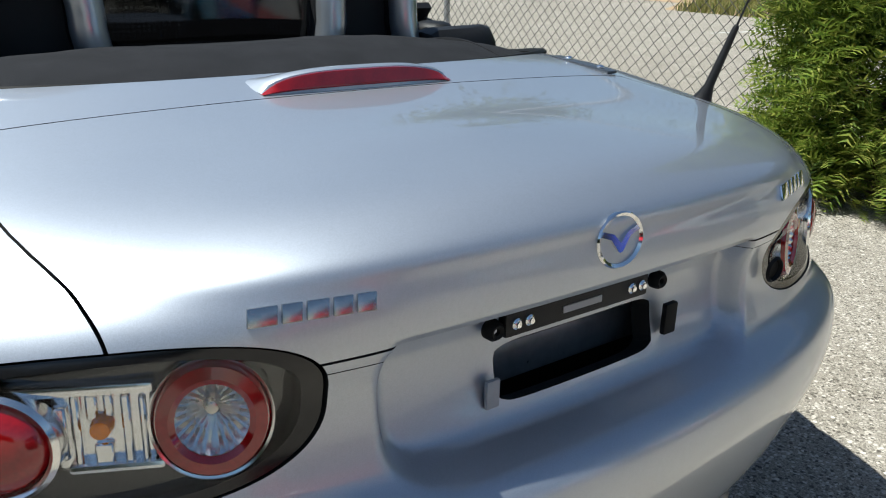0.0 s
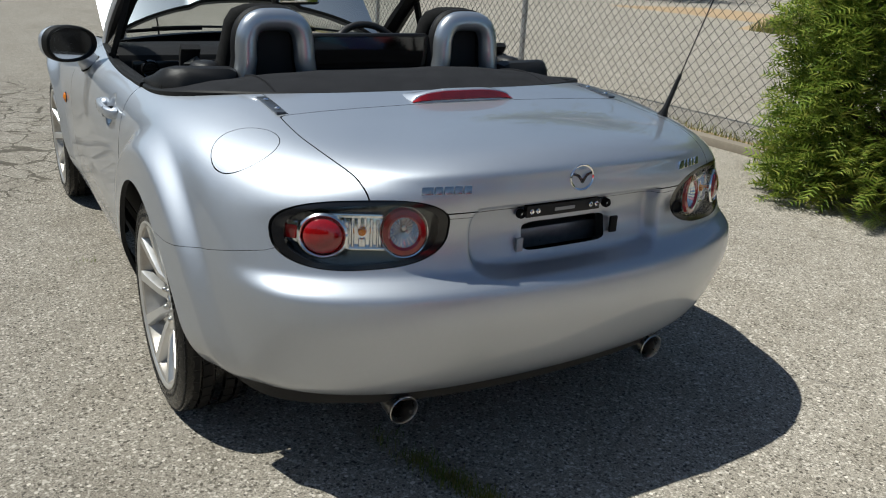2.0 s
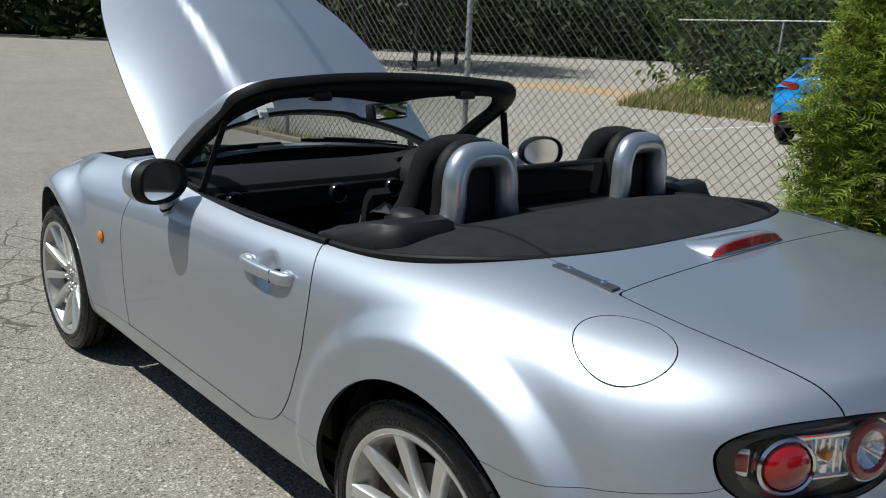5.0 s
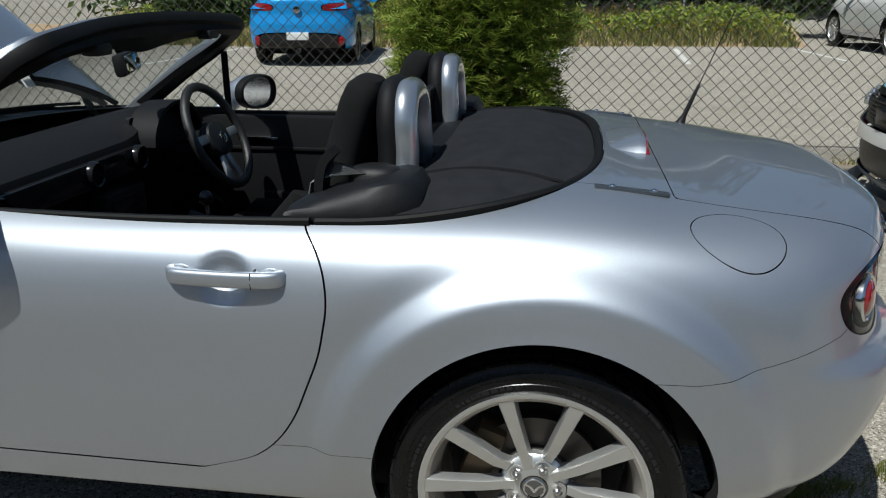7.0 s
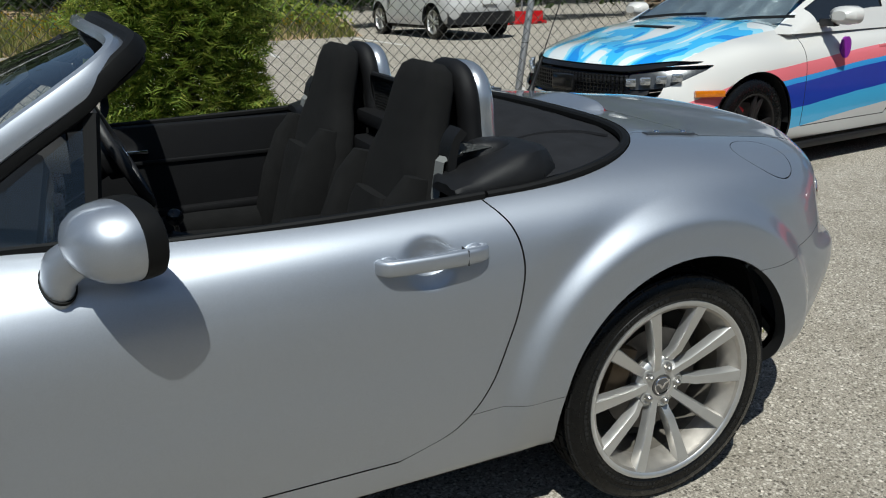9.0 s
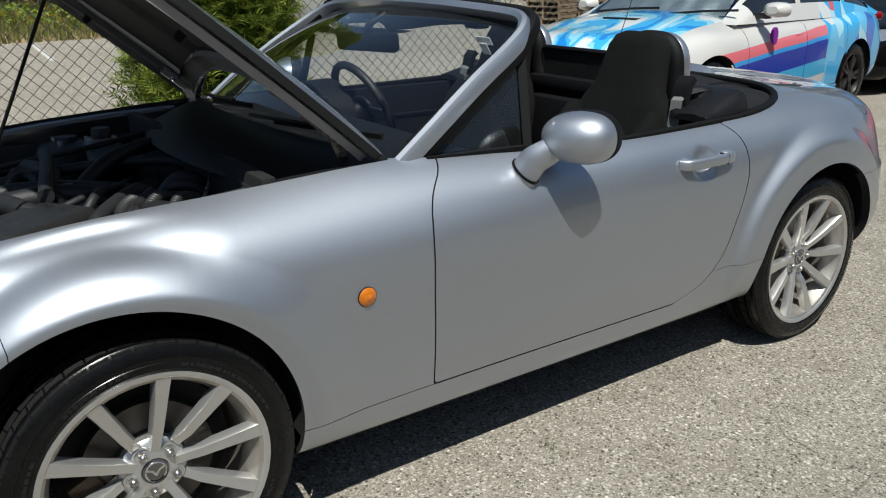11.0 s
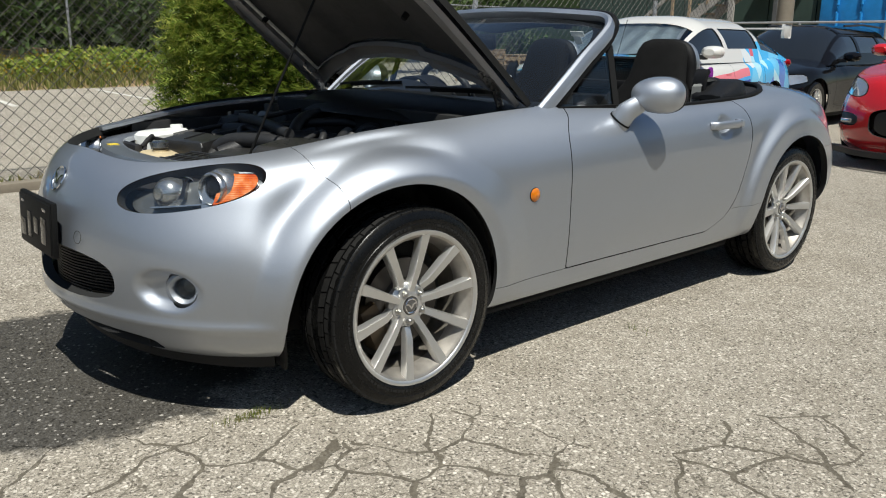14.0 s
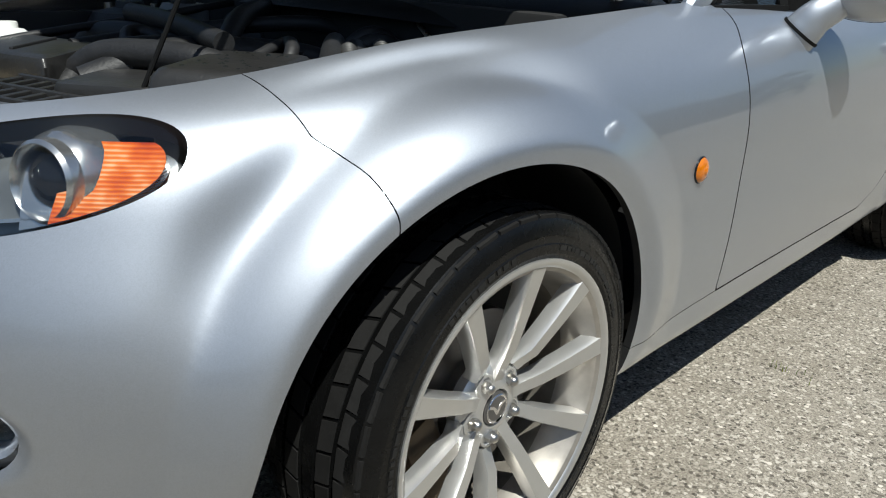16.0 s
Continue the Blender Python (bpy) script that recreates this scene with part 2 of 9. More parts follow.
def lathe_bm(profile, n=48, axis="y", closed=False, arc=(0.0, 2 * math.pi)):
    """Turns (radius, along) pairs about an axis."""
    bm = bmesh.new()
    full = abs(arc[1] - arc[0] - 2 * math.pi) < 1e-6
    cols = n if full else n + 1
    rings = []
    for i in range(cols):
        a = arc[0] + (arc[1] - arc[0]) * i / n
        c, s = math.cos(a), math.sin(a)
        ring = []
        for r, h in profile:
            if axis == "y":
                p = (r * c, h, r * s)
            elif axis == "x":
                p = (h, r * c, r * s)
            else:
                p = (r * c, r * s, h)
            ring.append(bm.verts.new(p))
        rings.append(ring)
    m = len(profile)
    for i in range(n):
        a, b = rings[i], rings[(i + 1) % cols]
        for j in range(m if closed else m - 1):
            k = (j + 1) % m
            bm.faces.new((a[j], a[k], b[k], b[j]))
    bmesh.ops.remove_doubles(bm, verts=bm.verts, dist=1e-6)
    return bm


def spline(points, n, closed=False):
    """Points on a Catmull-Rom curve, n for each span."""
    pts = [Vector(p) for p in points]
    out = []
    m = len(pts)
    spans = m if closed else m - 1
    for i in range(spans):
        p1, p2 = pts[i], pts[(i + 1) % m]
        p0 = pts[(i - 1) % m] if closed or i > 0 else p1 * 2 - p2
        p3 = pts[(i + 2) % m] if closed or i < m - 2 else p2 * 2 - p1
        for j in range(n):
            t = j / n
            out.append(0.5 * (2 * p1 + (p2 - p0) * t + (2 * p0 - 5 * p1 + 4 * p2 - p3) * t * t + (3 * p1 - p0 - 3 * p2 + p3) * t ** 3))
    if not closed:
        out.append(pts[-1])
    return out


def sweep_bm(path, section, closed=False, up=Vector((0, 0, 1)), scale=None, cap=True):
    """Carries a closed section of (side, up) pairs along a path."""
    bm = bmesh.new()
    path = [Vector(p) for p in path]
    n = len(path)
    rings = []
    for i, p in enumerate(path):
        a = path[(i - 1) % n] if closed or i > 0 else p
        b = path[(i + 1) % n] if closed or i < n - 1 else p
        t = (b - a).normalized()
        u = up(i) if callable(up) else up
        side = t.cross(u)
        if side.length < 1e-5:
            side = t.cross(Vector((1, 0.1, 0)))
        side.normalize()
        v = side.cross(t).normalized()
        k = scale(i / max(1, n - 1)) if scale else 1.0
        rings.append([bm.verts.new(p + side * (s * k) + v * (h * k)) for s, h in section])
    m = len(section)
    for i in range(n if closed else n - 1):
        a, b = rings[i], rings[(i + 1) % n]
        for j in range(m):
            bm.faces.new((a[j], a[(j + 1) % m], b[(j + 1) % m], b[j]))
    if cap and not closed:
        bm.faces.new(rings[0][::-1])
        bm.faces.new(rings[-1])
    return bm


def ring_section(r, n=8, sx=1.0, sy=1.0):
    return [(r * sx * math.cos(2 * math.pi * i / n), r * sy * math.sin(2 * math.pi * i / n)) for i in range(n)]


def tube(points, r, n=8, each=6, closed=False):
    return sweep_bm(spline(points, each, closed), ring_section(r, n), closed)


def ribbed(points, r, n=14):
    """A corrugated hose along a spline."""
    path = [Vector(p) for p in spline(points, 40)]
    bm, rings = bmesh.new(), []
    for k, p in enumerate(path):
        way = (path[min(k + 1, len(path) - 1)] - path[max(k - 1, 0)]).normalized()
        a = way.orthogonal().normalized() if not rings else (side - way * side.dot(way)).normalized()
        side, b = a, way.cross(a)
        q = r * (1.0 if k % 4 < 2 else 0.84)
        rings.append([bm.verts.new(p + (a * math.cos(t * 2 * math.pi / n) + b * math.sin(t * 2 * math.pi / n)) * q) for t in range(n)])
    for u, v in zip(rings, rings[1:]):
        for t in range(n):
            bm.faces.new((u[t], u[(t + 1) % n], v[(t + 1) % n], v[t]))
    return bm


# ---------------------------------------------------------------- the roadster's body surface
# Loops run round the car from the tail's centre to the nose's centre, stacked from the sill to the spine.
# Each loop: x, half width and height at the same fifteen stations.
AXLE = 1.165
LOOPS = [
    ((1.885, 1.865, 1.81, 1.69, 1.47, 1.165, 0.70, 0.15, -0.42, -0.80, -1.165, -1.47, -1.665, -1.80, -1.845),
     (0, 0.30, 0.50, 0.66, 0.74, 0.775, 0.797, 0.800, 0.800, 0.797, 0.775, 0.705, 0.565, 0.325, 0),
     (0.275, 0.275, 0.275, 0.275, 0.26, 0.235, 0.233, 0.232, 0.232, 0.231, 0.222, 0.206, 0.202, 0.198, 0.196)),
    ((1.95, 1.93, 1.875, 1.75, 1.49, 1.165, 0.70, 0.15, -0.42, -0.80, -1.165, -1.48, -1.71, -1.86, -1.925),
     (0, 0.30, 0.51, 0.70, 0.80, 0.83, 0.815, 0.81, 0.81, 0.82, 0.83, 0.77, 0.61, 0.35, 0),
     (0.33, 0.33, 0.33, 0.33, 0.32, 0.30, 0.278, 0.275, 0.275, 0.275, 0.275, 0.275, 0.272, 0.266, 0.266)),
    ((1.975, 1.955, 1.905, 1.775, 1.50, 1.165, 0.70, 0.15, -0.42, -0.80, -1.165, -1.48, -1.72, -1.885, -1.955),
     (0, 0.30, 0.515, 0.715, 0.820, 0.838, 0.833, 0.83, 0.825, 0.832, 0.842, 0.785, 0.635, 0.36, 0),
     (0.45, 0.45, 0.45, 0.45, 0.45, 0.45, 0.42, 0.42, 0.42, 0.42, 0.42, 0.42, 0.42, 0.42, 0.42)),
    ((1.985, 1.965, 1.91, 1.78, 1.50, 1.165, 0.70, 0.15, -0.42, -0.80, -1.165, -1.48, -1.715, -1.88, -1.945),
     (0, 0.30, 0.52, 0.72, 0.822, 0.840, 0.836, 0.833, 0.828, 0.834, 0.842, 0.775, 0.625, 0.355, 0),
     (0.56, 0.56, 0.56, 0.56, 0.56, 0.56, 0.55, 0.55, 0.55, 0.55, 0.56, 0.54, 0.54, 0.54, 0.55)),
    ((1.945, 1.93, 1.88, 1.76, 1.49, 1.165, 0.70, 0.15, -0.42, -0.80, -1.165, -1.47, -1.69, -1.85, -1.91),
     (0, 0.30, 0.50, 0.70, 0.815, 0.838, 0.836, 0.834, 0.827, 0.826, 0.820, 0.75, 0.59, 0.34, 0),
     (0.67, 0.67, 0.67, 0.67, 0.67, 0.68, 0.66, 0.66, 0.66, 0.67, 0.70, 0.66, 0.64, 0.645, 0.65)),
    ((1.95, 1.935, 1.88, 1.75, 1.48, 1.165, 0.70, 0.15, -0.42, -0.80, -1.165, -1.45, -1.655, -1.80, -1.86),
     (0, 0.30, 0.49, 0.66, 0.765, 0.815, 0.815, 0.815, 0.80, 0.782, 0.755, 0.69, 0.545, 0.32, 0),
     (0.79, 0.785, 0.775, 0.78, 0.80, 0.80, 0.765, 0.76, 0.755, 0.775, 0.795, 0.755, 0.735, 0.725, 0.722)),
    ((1.905, 1.885, 1.82, 1.68, 1.44, 1.165, 0.70, 0.15, -0.42, -0.80, -1.165, -1.40, -1.58, -1.71, -1.765),
     (0, 0.29, 0.46, 0.588, 0.655, 0.705, 0.74, 0.745, 0.715, 0.66, 0.61, 0.55, 0.44, 0.27, 0),
     (0.855, 0.85, 0.838, 0.847, 0.862, 0.872, 0.85, 0.838, 0.845, 0.855, 0.835, 0.803, 0.785, 0.780, 0.778)),
    ((1.80, 1.78, 1.72, 1.60, 1.40, 1.165, 0.70, 0.15, -0.42, -0.80, -1.165, -1.36, -1.50, -1.60, -1.64),
     (0, 0.22, 0.34, 0.43, 0.46, 0.47, 0.48, 0.48, 0.48, 0.43, 0.38, 0.34, 0.27, 0.17, 0),
     (0.873, 0.871, 0.867, 0.871, 0.891, 0.91, 0.90, 0.90, 0.91, 0.905, 0.868, 0.835, 0.815, 0.81, 0.81)),
    ((1.68, 1.66, 1.62, 1.54, 1.36, 1.165, 0.70, 0.15, -0.42, -0.80, -1.165, -1.32, -1.43, -1.50, -1.53),
     (0,) * 15,
     (0.883, 0.883, 0.885, 0.887, 0.902, 0.92, 0.92, 0.92, 0.925, 0.92, 0.88, 0.855, 0.835, 0.825, 0.82)),
]
FLIP = np.array((1.0, -1.0, 1.0))


def body_grid(nu=42, nk=16):
    """The half body as a grid of points, from a fair cubic spline surface through the loops."""
    data = np.stack([np.stack(l, -1) for l in LOOPS]).astype(float)  # loop, station, xyz
    K, U, _ = data.shape

    def padded(c):
        c = np.concatenate([(c[:, 1] * FLIP)[:, None], c, (c[:, -2] * FLIP)[:, None]], 1)
        low = 2 * c[:1] - c[1:2]
        return np.concatenate([low, c, c[-2:-1] * FLIP], 0)

    def basis(n, per):
        rows = []
        for s in np.linspace(0, n - 1, (n - 1) * per + 1):
            i = min(int(s), n - 2)
            t = s - i
            row = np.zeros(n + 2)
            row[i:i + 4] = ((1 - t) ** 3 / 6, (3 * t ** 3 - 6 * t * t + 4) / 6, (-3 * t ** 3 + 3 * t * t + 3 * t + 1) / 6, t ** 3 / 6)
            rows.append(row)
        return np.array(rows)

    ctrl = data.copy()
    ku, kk = basis(U, 1), basis(K, 1)
    for _ in range(4):
        ctrl += 0.8 * (data - np.einsum("ak,bu,kuc->abc", kk, ku, padded(ctrl)))
        ctrl[-1, :, 1] = 0
        ctrl[:, 0, 1] = 0
        ctrl[:, -1, 1] = 0
    return np.einsum("ak,bu,kuc->abc", basis(K, nk), basis(U, nu), padded(ctrl))


def smooth_step(a, b, x):
    t = np.clip((x - a) / (b - a), 0, 1)
    return t * t * (3 - 2 * t)


def flare_reach(x):
    """How far the front flare reaches from the wheel's centre."""
    at = lambda v: np.interp(v, (-1.60, -1.40, -1.25, -1.10, -0.95, -0.80), (0.464, 0.466, 0.481, 0.476, 0.480, 0.520))
    return sum(at(x + h) for h in (-0.10, -0.05, 0.0, 0.05, 0.10)) / 5


def shape_body(g):
    """Adds the flared arches, the shelf over the bumper and the like to the smooth surface."""
    x, d, z = g[..., 0].copy(), g[..., 1].copy(), g[..., 2].copy()
    for cx, cz, amp, r0, r1 in ((AXLE + 0.02, 0.31, 0.030, 0.440, 0.506), (-AXLE - 0.02, 0.315, 0.034, 0.405, 0.500)):
        r = np.hypot(x - cx, z - cz)
        low = smooth_step(0.20, 0.42, z)
        out = smooth_step(0.45, 0.62, d)
        if cx > 0:
            flare = (1 - smooth_step(r0, r1, r)) * out * low
            d = d + amp * flare + np.exp(-((r - 0.35) / 0.022) ** 2) * 0.003 * out
            hollow = np.exp(-((r - r1 - 0.012) / 0.034) ** 2) * smooth_step(0.50, 0.64, z) * smooth_step(0.50, 0.66, d) * 0.18
        else:
            # the front flare draws in towards the door, under a hollow that sets it off from the wing
            r1 = flare_reach(x)
            slope = np.clip((r1 - r) / (r1 - r0), 0, 1)
            slope = 0.6 * slope + 0.4 * slope * slope * (3 - 2 * slope)
            flare = slope * out * low * (1 - 0.40 * smooth_step(-1.08, -0.86, x))
            d = d + amp * flare - 0.012 * (1 - smooth_step(0.350, 0.402, r)) * out * low
            away = r - r1 - 0.008
            hollow = np.exp(-(away / np.where(away < 0, 0.028, 0.046)) ** 2) * smooth_step(0.42, 0.72, z) * smooth_step(0.45, 0.60, d)
            hollow = 1.6 * hollow * (smooth_step(-1.70, -1.56, x) - smooth_step(-1.20, -0.94, x))
            e = (np.abs(np.minimum(x + 0.5, 0) / 1.305) ** 3.2 + (np.abs(d) / 0.667) ** 3.2) ** (1 / 3.2)
            hollow = hollow * np.where(z > 0.60, smooth_step(0.004, 0.060, (e - 1) * 0.62), 1.0)
            x = x + 0.005 * hollow * (1 - smooth_step(-1.55, -1.35, x))
        d = d - 0.015 * hollow
        z = z - 0.006 * hollow
    # handle bowl
    bowl = 1 - smooth_step(0.25, 1.0, np.hypot((x - 0.528) / 0.062, (z - 0.748) / 0.060))
    d = d - 0.020 * bowl * (d > 0.6)
    # number plate recess in the tail
    tail = smooth_step(1.62, 1.82, x)
    # the bumper's shelf, and the crisp edge along the boot lid
    x = x + tail * (0.025 * (1 - smooth_step(0.566, 0.618, z)) * smooth_step(0.30, 0.52, z) - 0.010 * smooth_step(0.575, 0.612, z) * (1 - smooth_step(0.70, 0.76, z)))
    x = x + 0.010 * np.exp(-((z - 0.834) / 0.017) ** 2) * smooth_step(1.70, 1.84, x) * (1 - smooth_step(0.44, 0.56, d))
    e = (np.abs(d / 0.285) ** 7 + np.abs((z - 0.680) / 0.086) ** 5) ** (1 / 6)
    inset = (1 - smooth_step(0.93, 1.03, e)) * (x > 1.7) * (z < 0.750)
    x = x - 0.036 * inset
    # fog lamp hollows and the crease under them
    e = np.hypot((d - 0.520) / 0.100, (z - 0.415) / 0.066)
    hollow = (1 - smooth_step(0.45, 1.0, e)) * (x < -1.5)
    x = x + 0.030 * hollow * 0.8
    d = d - 0.030 * hollow * 0.6
    crease = np.exp(-((z - 0.312) / 0.015) ** 2) * (1 - smooth_step(-1.66, -1.50, x)) * 0.013
    x = x - crease * (x < -1.5)
    # the bulge along the middle of the hood
    bulge = (1 - smooth_step(0.238, 0.268, d)) * smooth_step(-1.62, -1.25, x) * (x < -0.45) * (z > 0.7)
    z = z + 0.017 * bulge
    return np.stack([x, d, z], -1)


class Patch:
    """A piece of surface: points, normals, faces."""

    def __init__(self, v, n, f):
        self.v, self.n, self.f = v, n, f

    def clip(self, field, keep=1):
        """What lies where field(x, |y|, z) * keep is above 0."""
        s = field(self.v[:, 0], np.abs(self.v[:, 1]), self.v[:, 2]) * keep
        s = np.where(np.abs(s) < 1e-7, 1e-7, s)
        inside = (s > 0).tolist()
        sl = s.tolist()
        v, n = list(self.v), list(self.n)
        cuts, faces = {}, []
        for f in self.f:
            flags = [inside[i] for i in f]
            if all(flags):
                faces.append(f)
                continue
            if not any(flags):
                continue
            out = []
            for a, b in zip(f, f[1:] + f[:1]):
                if inside[a]:
                    out.append(a)
                if inside[a] != inside[b]:
                    key = (a, b) if a < b else (b, a)
                    if key not in cuts:
                        t = sl[key[0]] / (sl[key[0]] - sl[key[1]])
                        cuts[key] = len(v)
                        v.append(v[key[0]] + (v[key[1]] - v[key[0]]) * t)
                        n.append(n[key[0]] + (n[key[1]] - n[key[0]]) * t)
                    out.append(cuts[key])
            if len(out) > 2:
                faces.append(tuple(out))
        return Patch(np.array(v), np.array(n), faces).tidy()

    def tidy(self):
        used = sorted({i for f in self.f for i in f})
        at = {i: j for j, i in enumerate(used)}
        if not used:
            return Patch(np.zeros((0, 3)), np.zeros((0, 3)), [])
        return Patch(self.v[used], self.n[used], [tuple(at[i] for i in f) for f in self.f])

    def split(self, field, gap=0.0022):
        return self.clip(lambda x, d, z: field(x, d, z) - gap), self.clip(lambda x, d, z: field(x, d, z) + gap, -1)

    def mirrored(self):
        return Patch(self.v * FLIP, self.n * FLIP, [f[::-1] for f in self.f])

    def joined(self, other):
        k = len(self.v)
        return Patch(np.concatenate([self.v, other.v]), np.concatenate([self.n, other.n]), self.f + [tuple(i + k for i in f) for f in other.f])

    def both(self):
        return self.joined(self.mirrored())

    def offset(self, by):
        return Patch(self.v + self.n * by, self.n, self.f)

    def moved(self, m):
        a = np.array(m)
        return Patch(self.v @ a[:3, :3].T + a[:3, 3], self.n @ a[:3, :3].T, self.f)

    def mesh(self, name, mats, depth=0.014, rim=1, back=False):
        """As a mesh; its open edges are folded in by depth, the folds with material rim."""
        nl = self.n / np.linalg.norm(self.n, axis=1)[:, None]
        verts, faces = list(self.v), list(self.f)
        mi = [0] * len(faces)
        if depth:
            count = {}
            for f in self.f:
                for a, b in zip(f, f[1:] + f[:1]):
                    count[(a, b) if a < b else (b, a)] = count.get((a, b) if a < b else (b, a), 0) + 1
            edge = {}

            def fold(i):
                if i not in edge:
                    edge[i] = len(verts)
                    verts.append(self.v[i])
                    verts.append(self.v[i] - nl[i] * depth)
                return edge[i]

            for f in self.f:
                for a, b in zip(f, f[1:] + f[:1]):
                    if count[(a, b) if a < b else (b, a)] == 1 and not (abs(self.v[a][1]) < 1e-4 and abs(self.v[b][1]) < 1e-4):
                        p, q = fold(a), fold(b)
                        faces.append((q, p, p + 1, q + 1))
                        mi.append(rim)
            if back:
                k = len(verts)
                verts.extend(self.v - nl * depth)
                faces.extend(tuple(i + k for i in f[::-1]) for f in self.f)
                mi.extend([rim] * len(self.f))
        me = mesh_of(name, verts, faces, mats, True, mi)
        top = len(self.f)
        loops = []
        poly_n = [p.normal[:] for p in me.polygons]
        for pi, p in enumerate(me.polygons):
            for vi in p.vertices:
                loops.append(tuple(nl[vi]) if pi < top else poly_n[pi])
        me.normals_split_custom_set(loops)
        return me


def whole_body():
    g = shape_body(body_grid())
    K, U, _ = g.shape
    v = g.reshape(-1, 3)
    # mirrored neighbours give fair normals on the centre line
    faces = []
    for k in range(K - 1):
        for u in range(U - 1):
            a = k * U + u
            f = (a, a + U, a + U + 1, a + 1)
            faces.append(f)
    fa = np.array(faces)
    n = np.zeros_like(v)
    for tri in ((0, 1, 2), (0, 2, 3)):
        p, q, r = (v[fa[:, i]] for i in tri)
        c = np.cross(q - p, r - p)
        for i in tri:
            np.add.at(n, fa[:, i], c)
    rim = np.abs(v[:, 1]) < 1e-6
    n[rim, 1] = 0
    if n[(K // 2) * U + U // 2, 1] < 0:
        n = -n
        faces = [f[::-1] for f in faces]
    ln = np.linalg.norm(n, axis=1)
    n[ln < 1e-12] = (0, 0, 1)
    n /= np.maximum(ln, 1e-12)[:, None]
    return Patch(v, n, faces)


# ---------------------------------------------------------------- shut lines and openings, as signed fields in metres
def arch_field(cx, cz, r):
    return lambda x, d, z: np.where(d > 0.45, np.hypot(x - cx, np.maximum(z, 0.0) - cz) - r, 1.0)


arch_rear = arch_field(1.178, 0.322, 0.349)
arch_front = arch_field(-1.203, 0.325, 0.366)


def cowl_x(d):
    """The hood's rear edge at the windscreen's foot."""
    return -0.50 - 0.185 * (1 - np.minimum(d / 0.664, 1.0) ** 2)


def glass_x(d):
    """The foot of the windscreen glass, less its lap under the cowl."""
    return -0.50 - 0.16 * (1 - np.minimum(d / 0.664, 1.0) ** 2)


def belt_d(x):
    return np.interp(x, (-0.6, -0.5, -0.36, -0.1, 0.3, 0.7), (0.650, 0.664, 0.692, 0.722, 0.742, 0.745))


def cockpit(x, d, z):
    """Above 0 outside the cockpit and roof well."""
    e = (np.abs(np.maximum(x - 0.7, 0) / 0.60) ** 3.1 + (d / 0.745) ** 3.1) ** (1 / 3.1)
    rear = (e - 1) * 0.6
    side = d - belt_d(x)
    f = np.where(x > 0.7, rear, side)
    f = np.maximum(f, cowl_x(d) - x)
    return np.where(z > 0.70, f, 1.0)


def hood_field(x, d, z):
    """Above 0 outside the hood."""
    w = 0.667
    e = (np.abs(np.minimum(x + 0.5, 0) / 1.305) ** 3.2 + (d / w) ** 3.2) ** (1 / 3.2)
    f = np.maximum((e - 1) * 0.62, x - cowl_x(d))
    return np.where(z > 0.60, f, 1.0)


def lid_side(x):
    return np.interp(x, (1.35, 1.52, 1.68, 1.80, 1.90), (0.547, 0.563, 0.560, 0.534, 0.496))


def lid_field(x, d, z):
    """Above 0 outside the boot lid."""
    side = d - sum(lid_side(x + h) for h in (-0.08, -0.04, 0.0, 0.04, 0.08)) / 5
    front = 1.424 + 0.005 * (d / 0.5) ** 2 - x
    low = np.interp(d, (0.0, 0.24, 0.30, 0.6), (0.750, 0.750, 0.748, 0.745))
    return np.maximum(np.maximum(side, front), low - z)


def door_rear_x(z):
    return np.interp(z, (0.290, 0.305, 0.32, 0.34, 0.38, 0.45, 0.60, 0.71, 0.79, 0.83, 0.87), (0.36, 0.46, 0.52, 0.562, 0.615, 0.665, 0.725, 0.746, 0.732, 0.702, 0.652))


def door_front_x(z):
    return np.interp(z, (0.25, 0.30, 0.58, 0.70, 0.78, 0.82, 0.86), (-0.468, -0.468, -0.472, -0.470, -0.455, -0.42, -0.36))


def soft(f):
    """A table's corners rounded: the mean over a small stretch of its argument."""
    return lambda z: sum(f(z + h) for h in (-0.03, -0.015, 0.0, 0.015, 0.03)) / 5


door_rear_x, door_front_x = soft(door_rear_x), soft(door_front_x)


def door_field(x, d, z):
    """Above 0 outside the door."""
    f = np.maximum(x - door_rear_x(z), door_front_x(z) - x)
    return np.where(d > 0.5, np.maximum(f, 0.304 - z), 1.0)


def sill_field(x, d, z):
    """Above 0 over the sill's upper line."""
    return z - np.interp(x, (-0.85, 0.33, 0.60, 0.90), (0.304, 0.304, 0.381, 0.392))


def rear_bumper_field(x, d, z):
    """Above 0 over the rear bumper's upper line."""
    line = np.interp(x, (1.38, 1.46, 1.6, 1.75, 1.9, 2.0), (0.604, 0.600, 0.618, 0.655, 0.735, 0.735))
    return np.where(x > 1.3, z - line, 1.0)


def front_bumper_field(x, d, z):
    """Above 0 behind the seam between front bumper and wing."""
    edge = np.interp(z, (0.3, 0.62, 0.65, 0.70, 0.717, 0.732, 0.79, 0.84), (-1.395, -1.395, -1.394, -1.402, -1.409, -1.425, -1.438, -1.450))
    return x - edge


def fuel_field(x, d, z):
    a = x - 1.540
    return (np.hypot(a / 0.093, (d - 0.678 + 0.10 * a) / 0.073) - 1) * 0.07


def tail_lamp_field(x, d, z):
    """Above 0 outside the tail lamp."""
    s = (d - 0.517) / 0.176
    t = (z - 0.703 + 0.05 * (d - 0.513)) / 0.0765
    f = (np.abs(s) ** 2.6 + np.abs(t) ** 2.6) ** (1 / 2.6)
    return np.where(x > 1.4, (f - 1) * 0.10, 1.0)


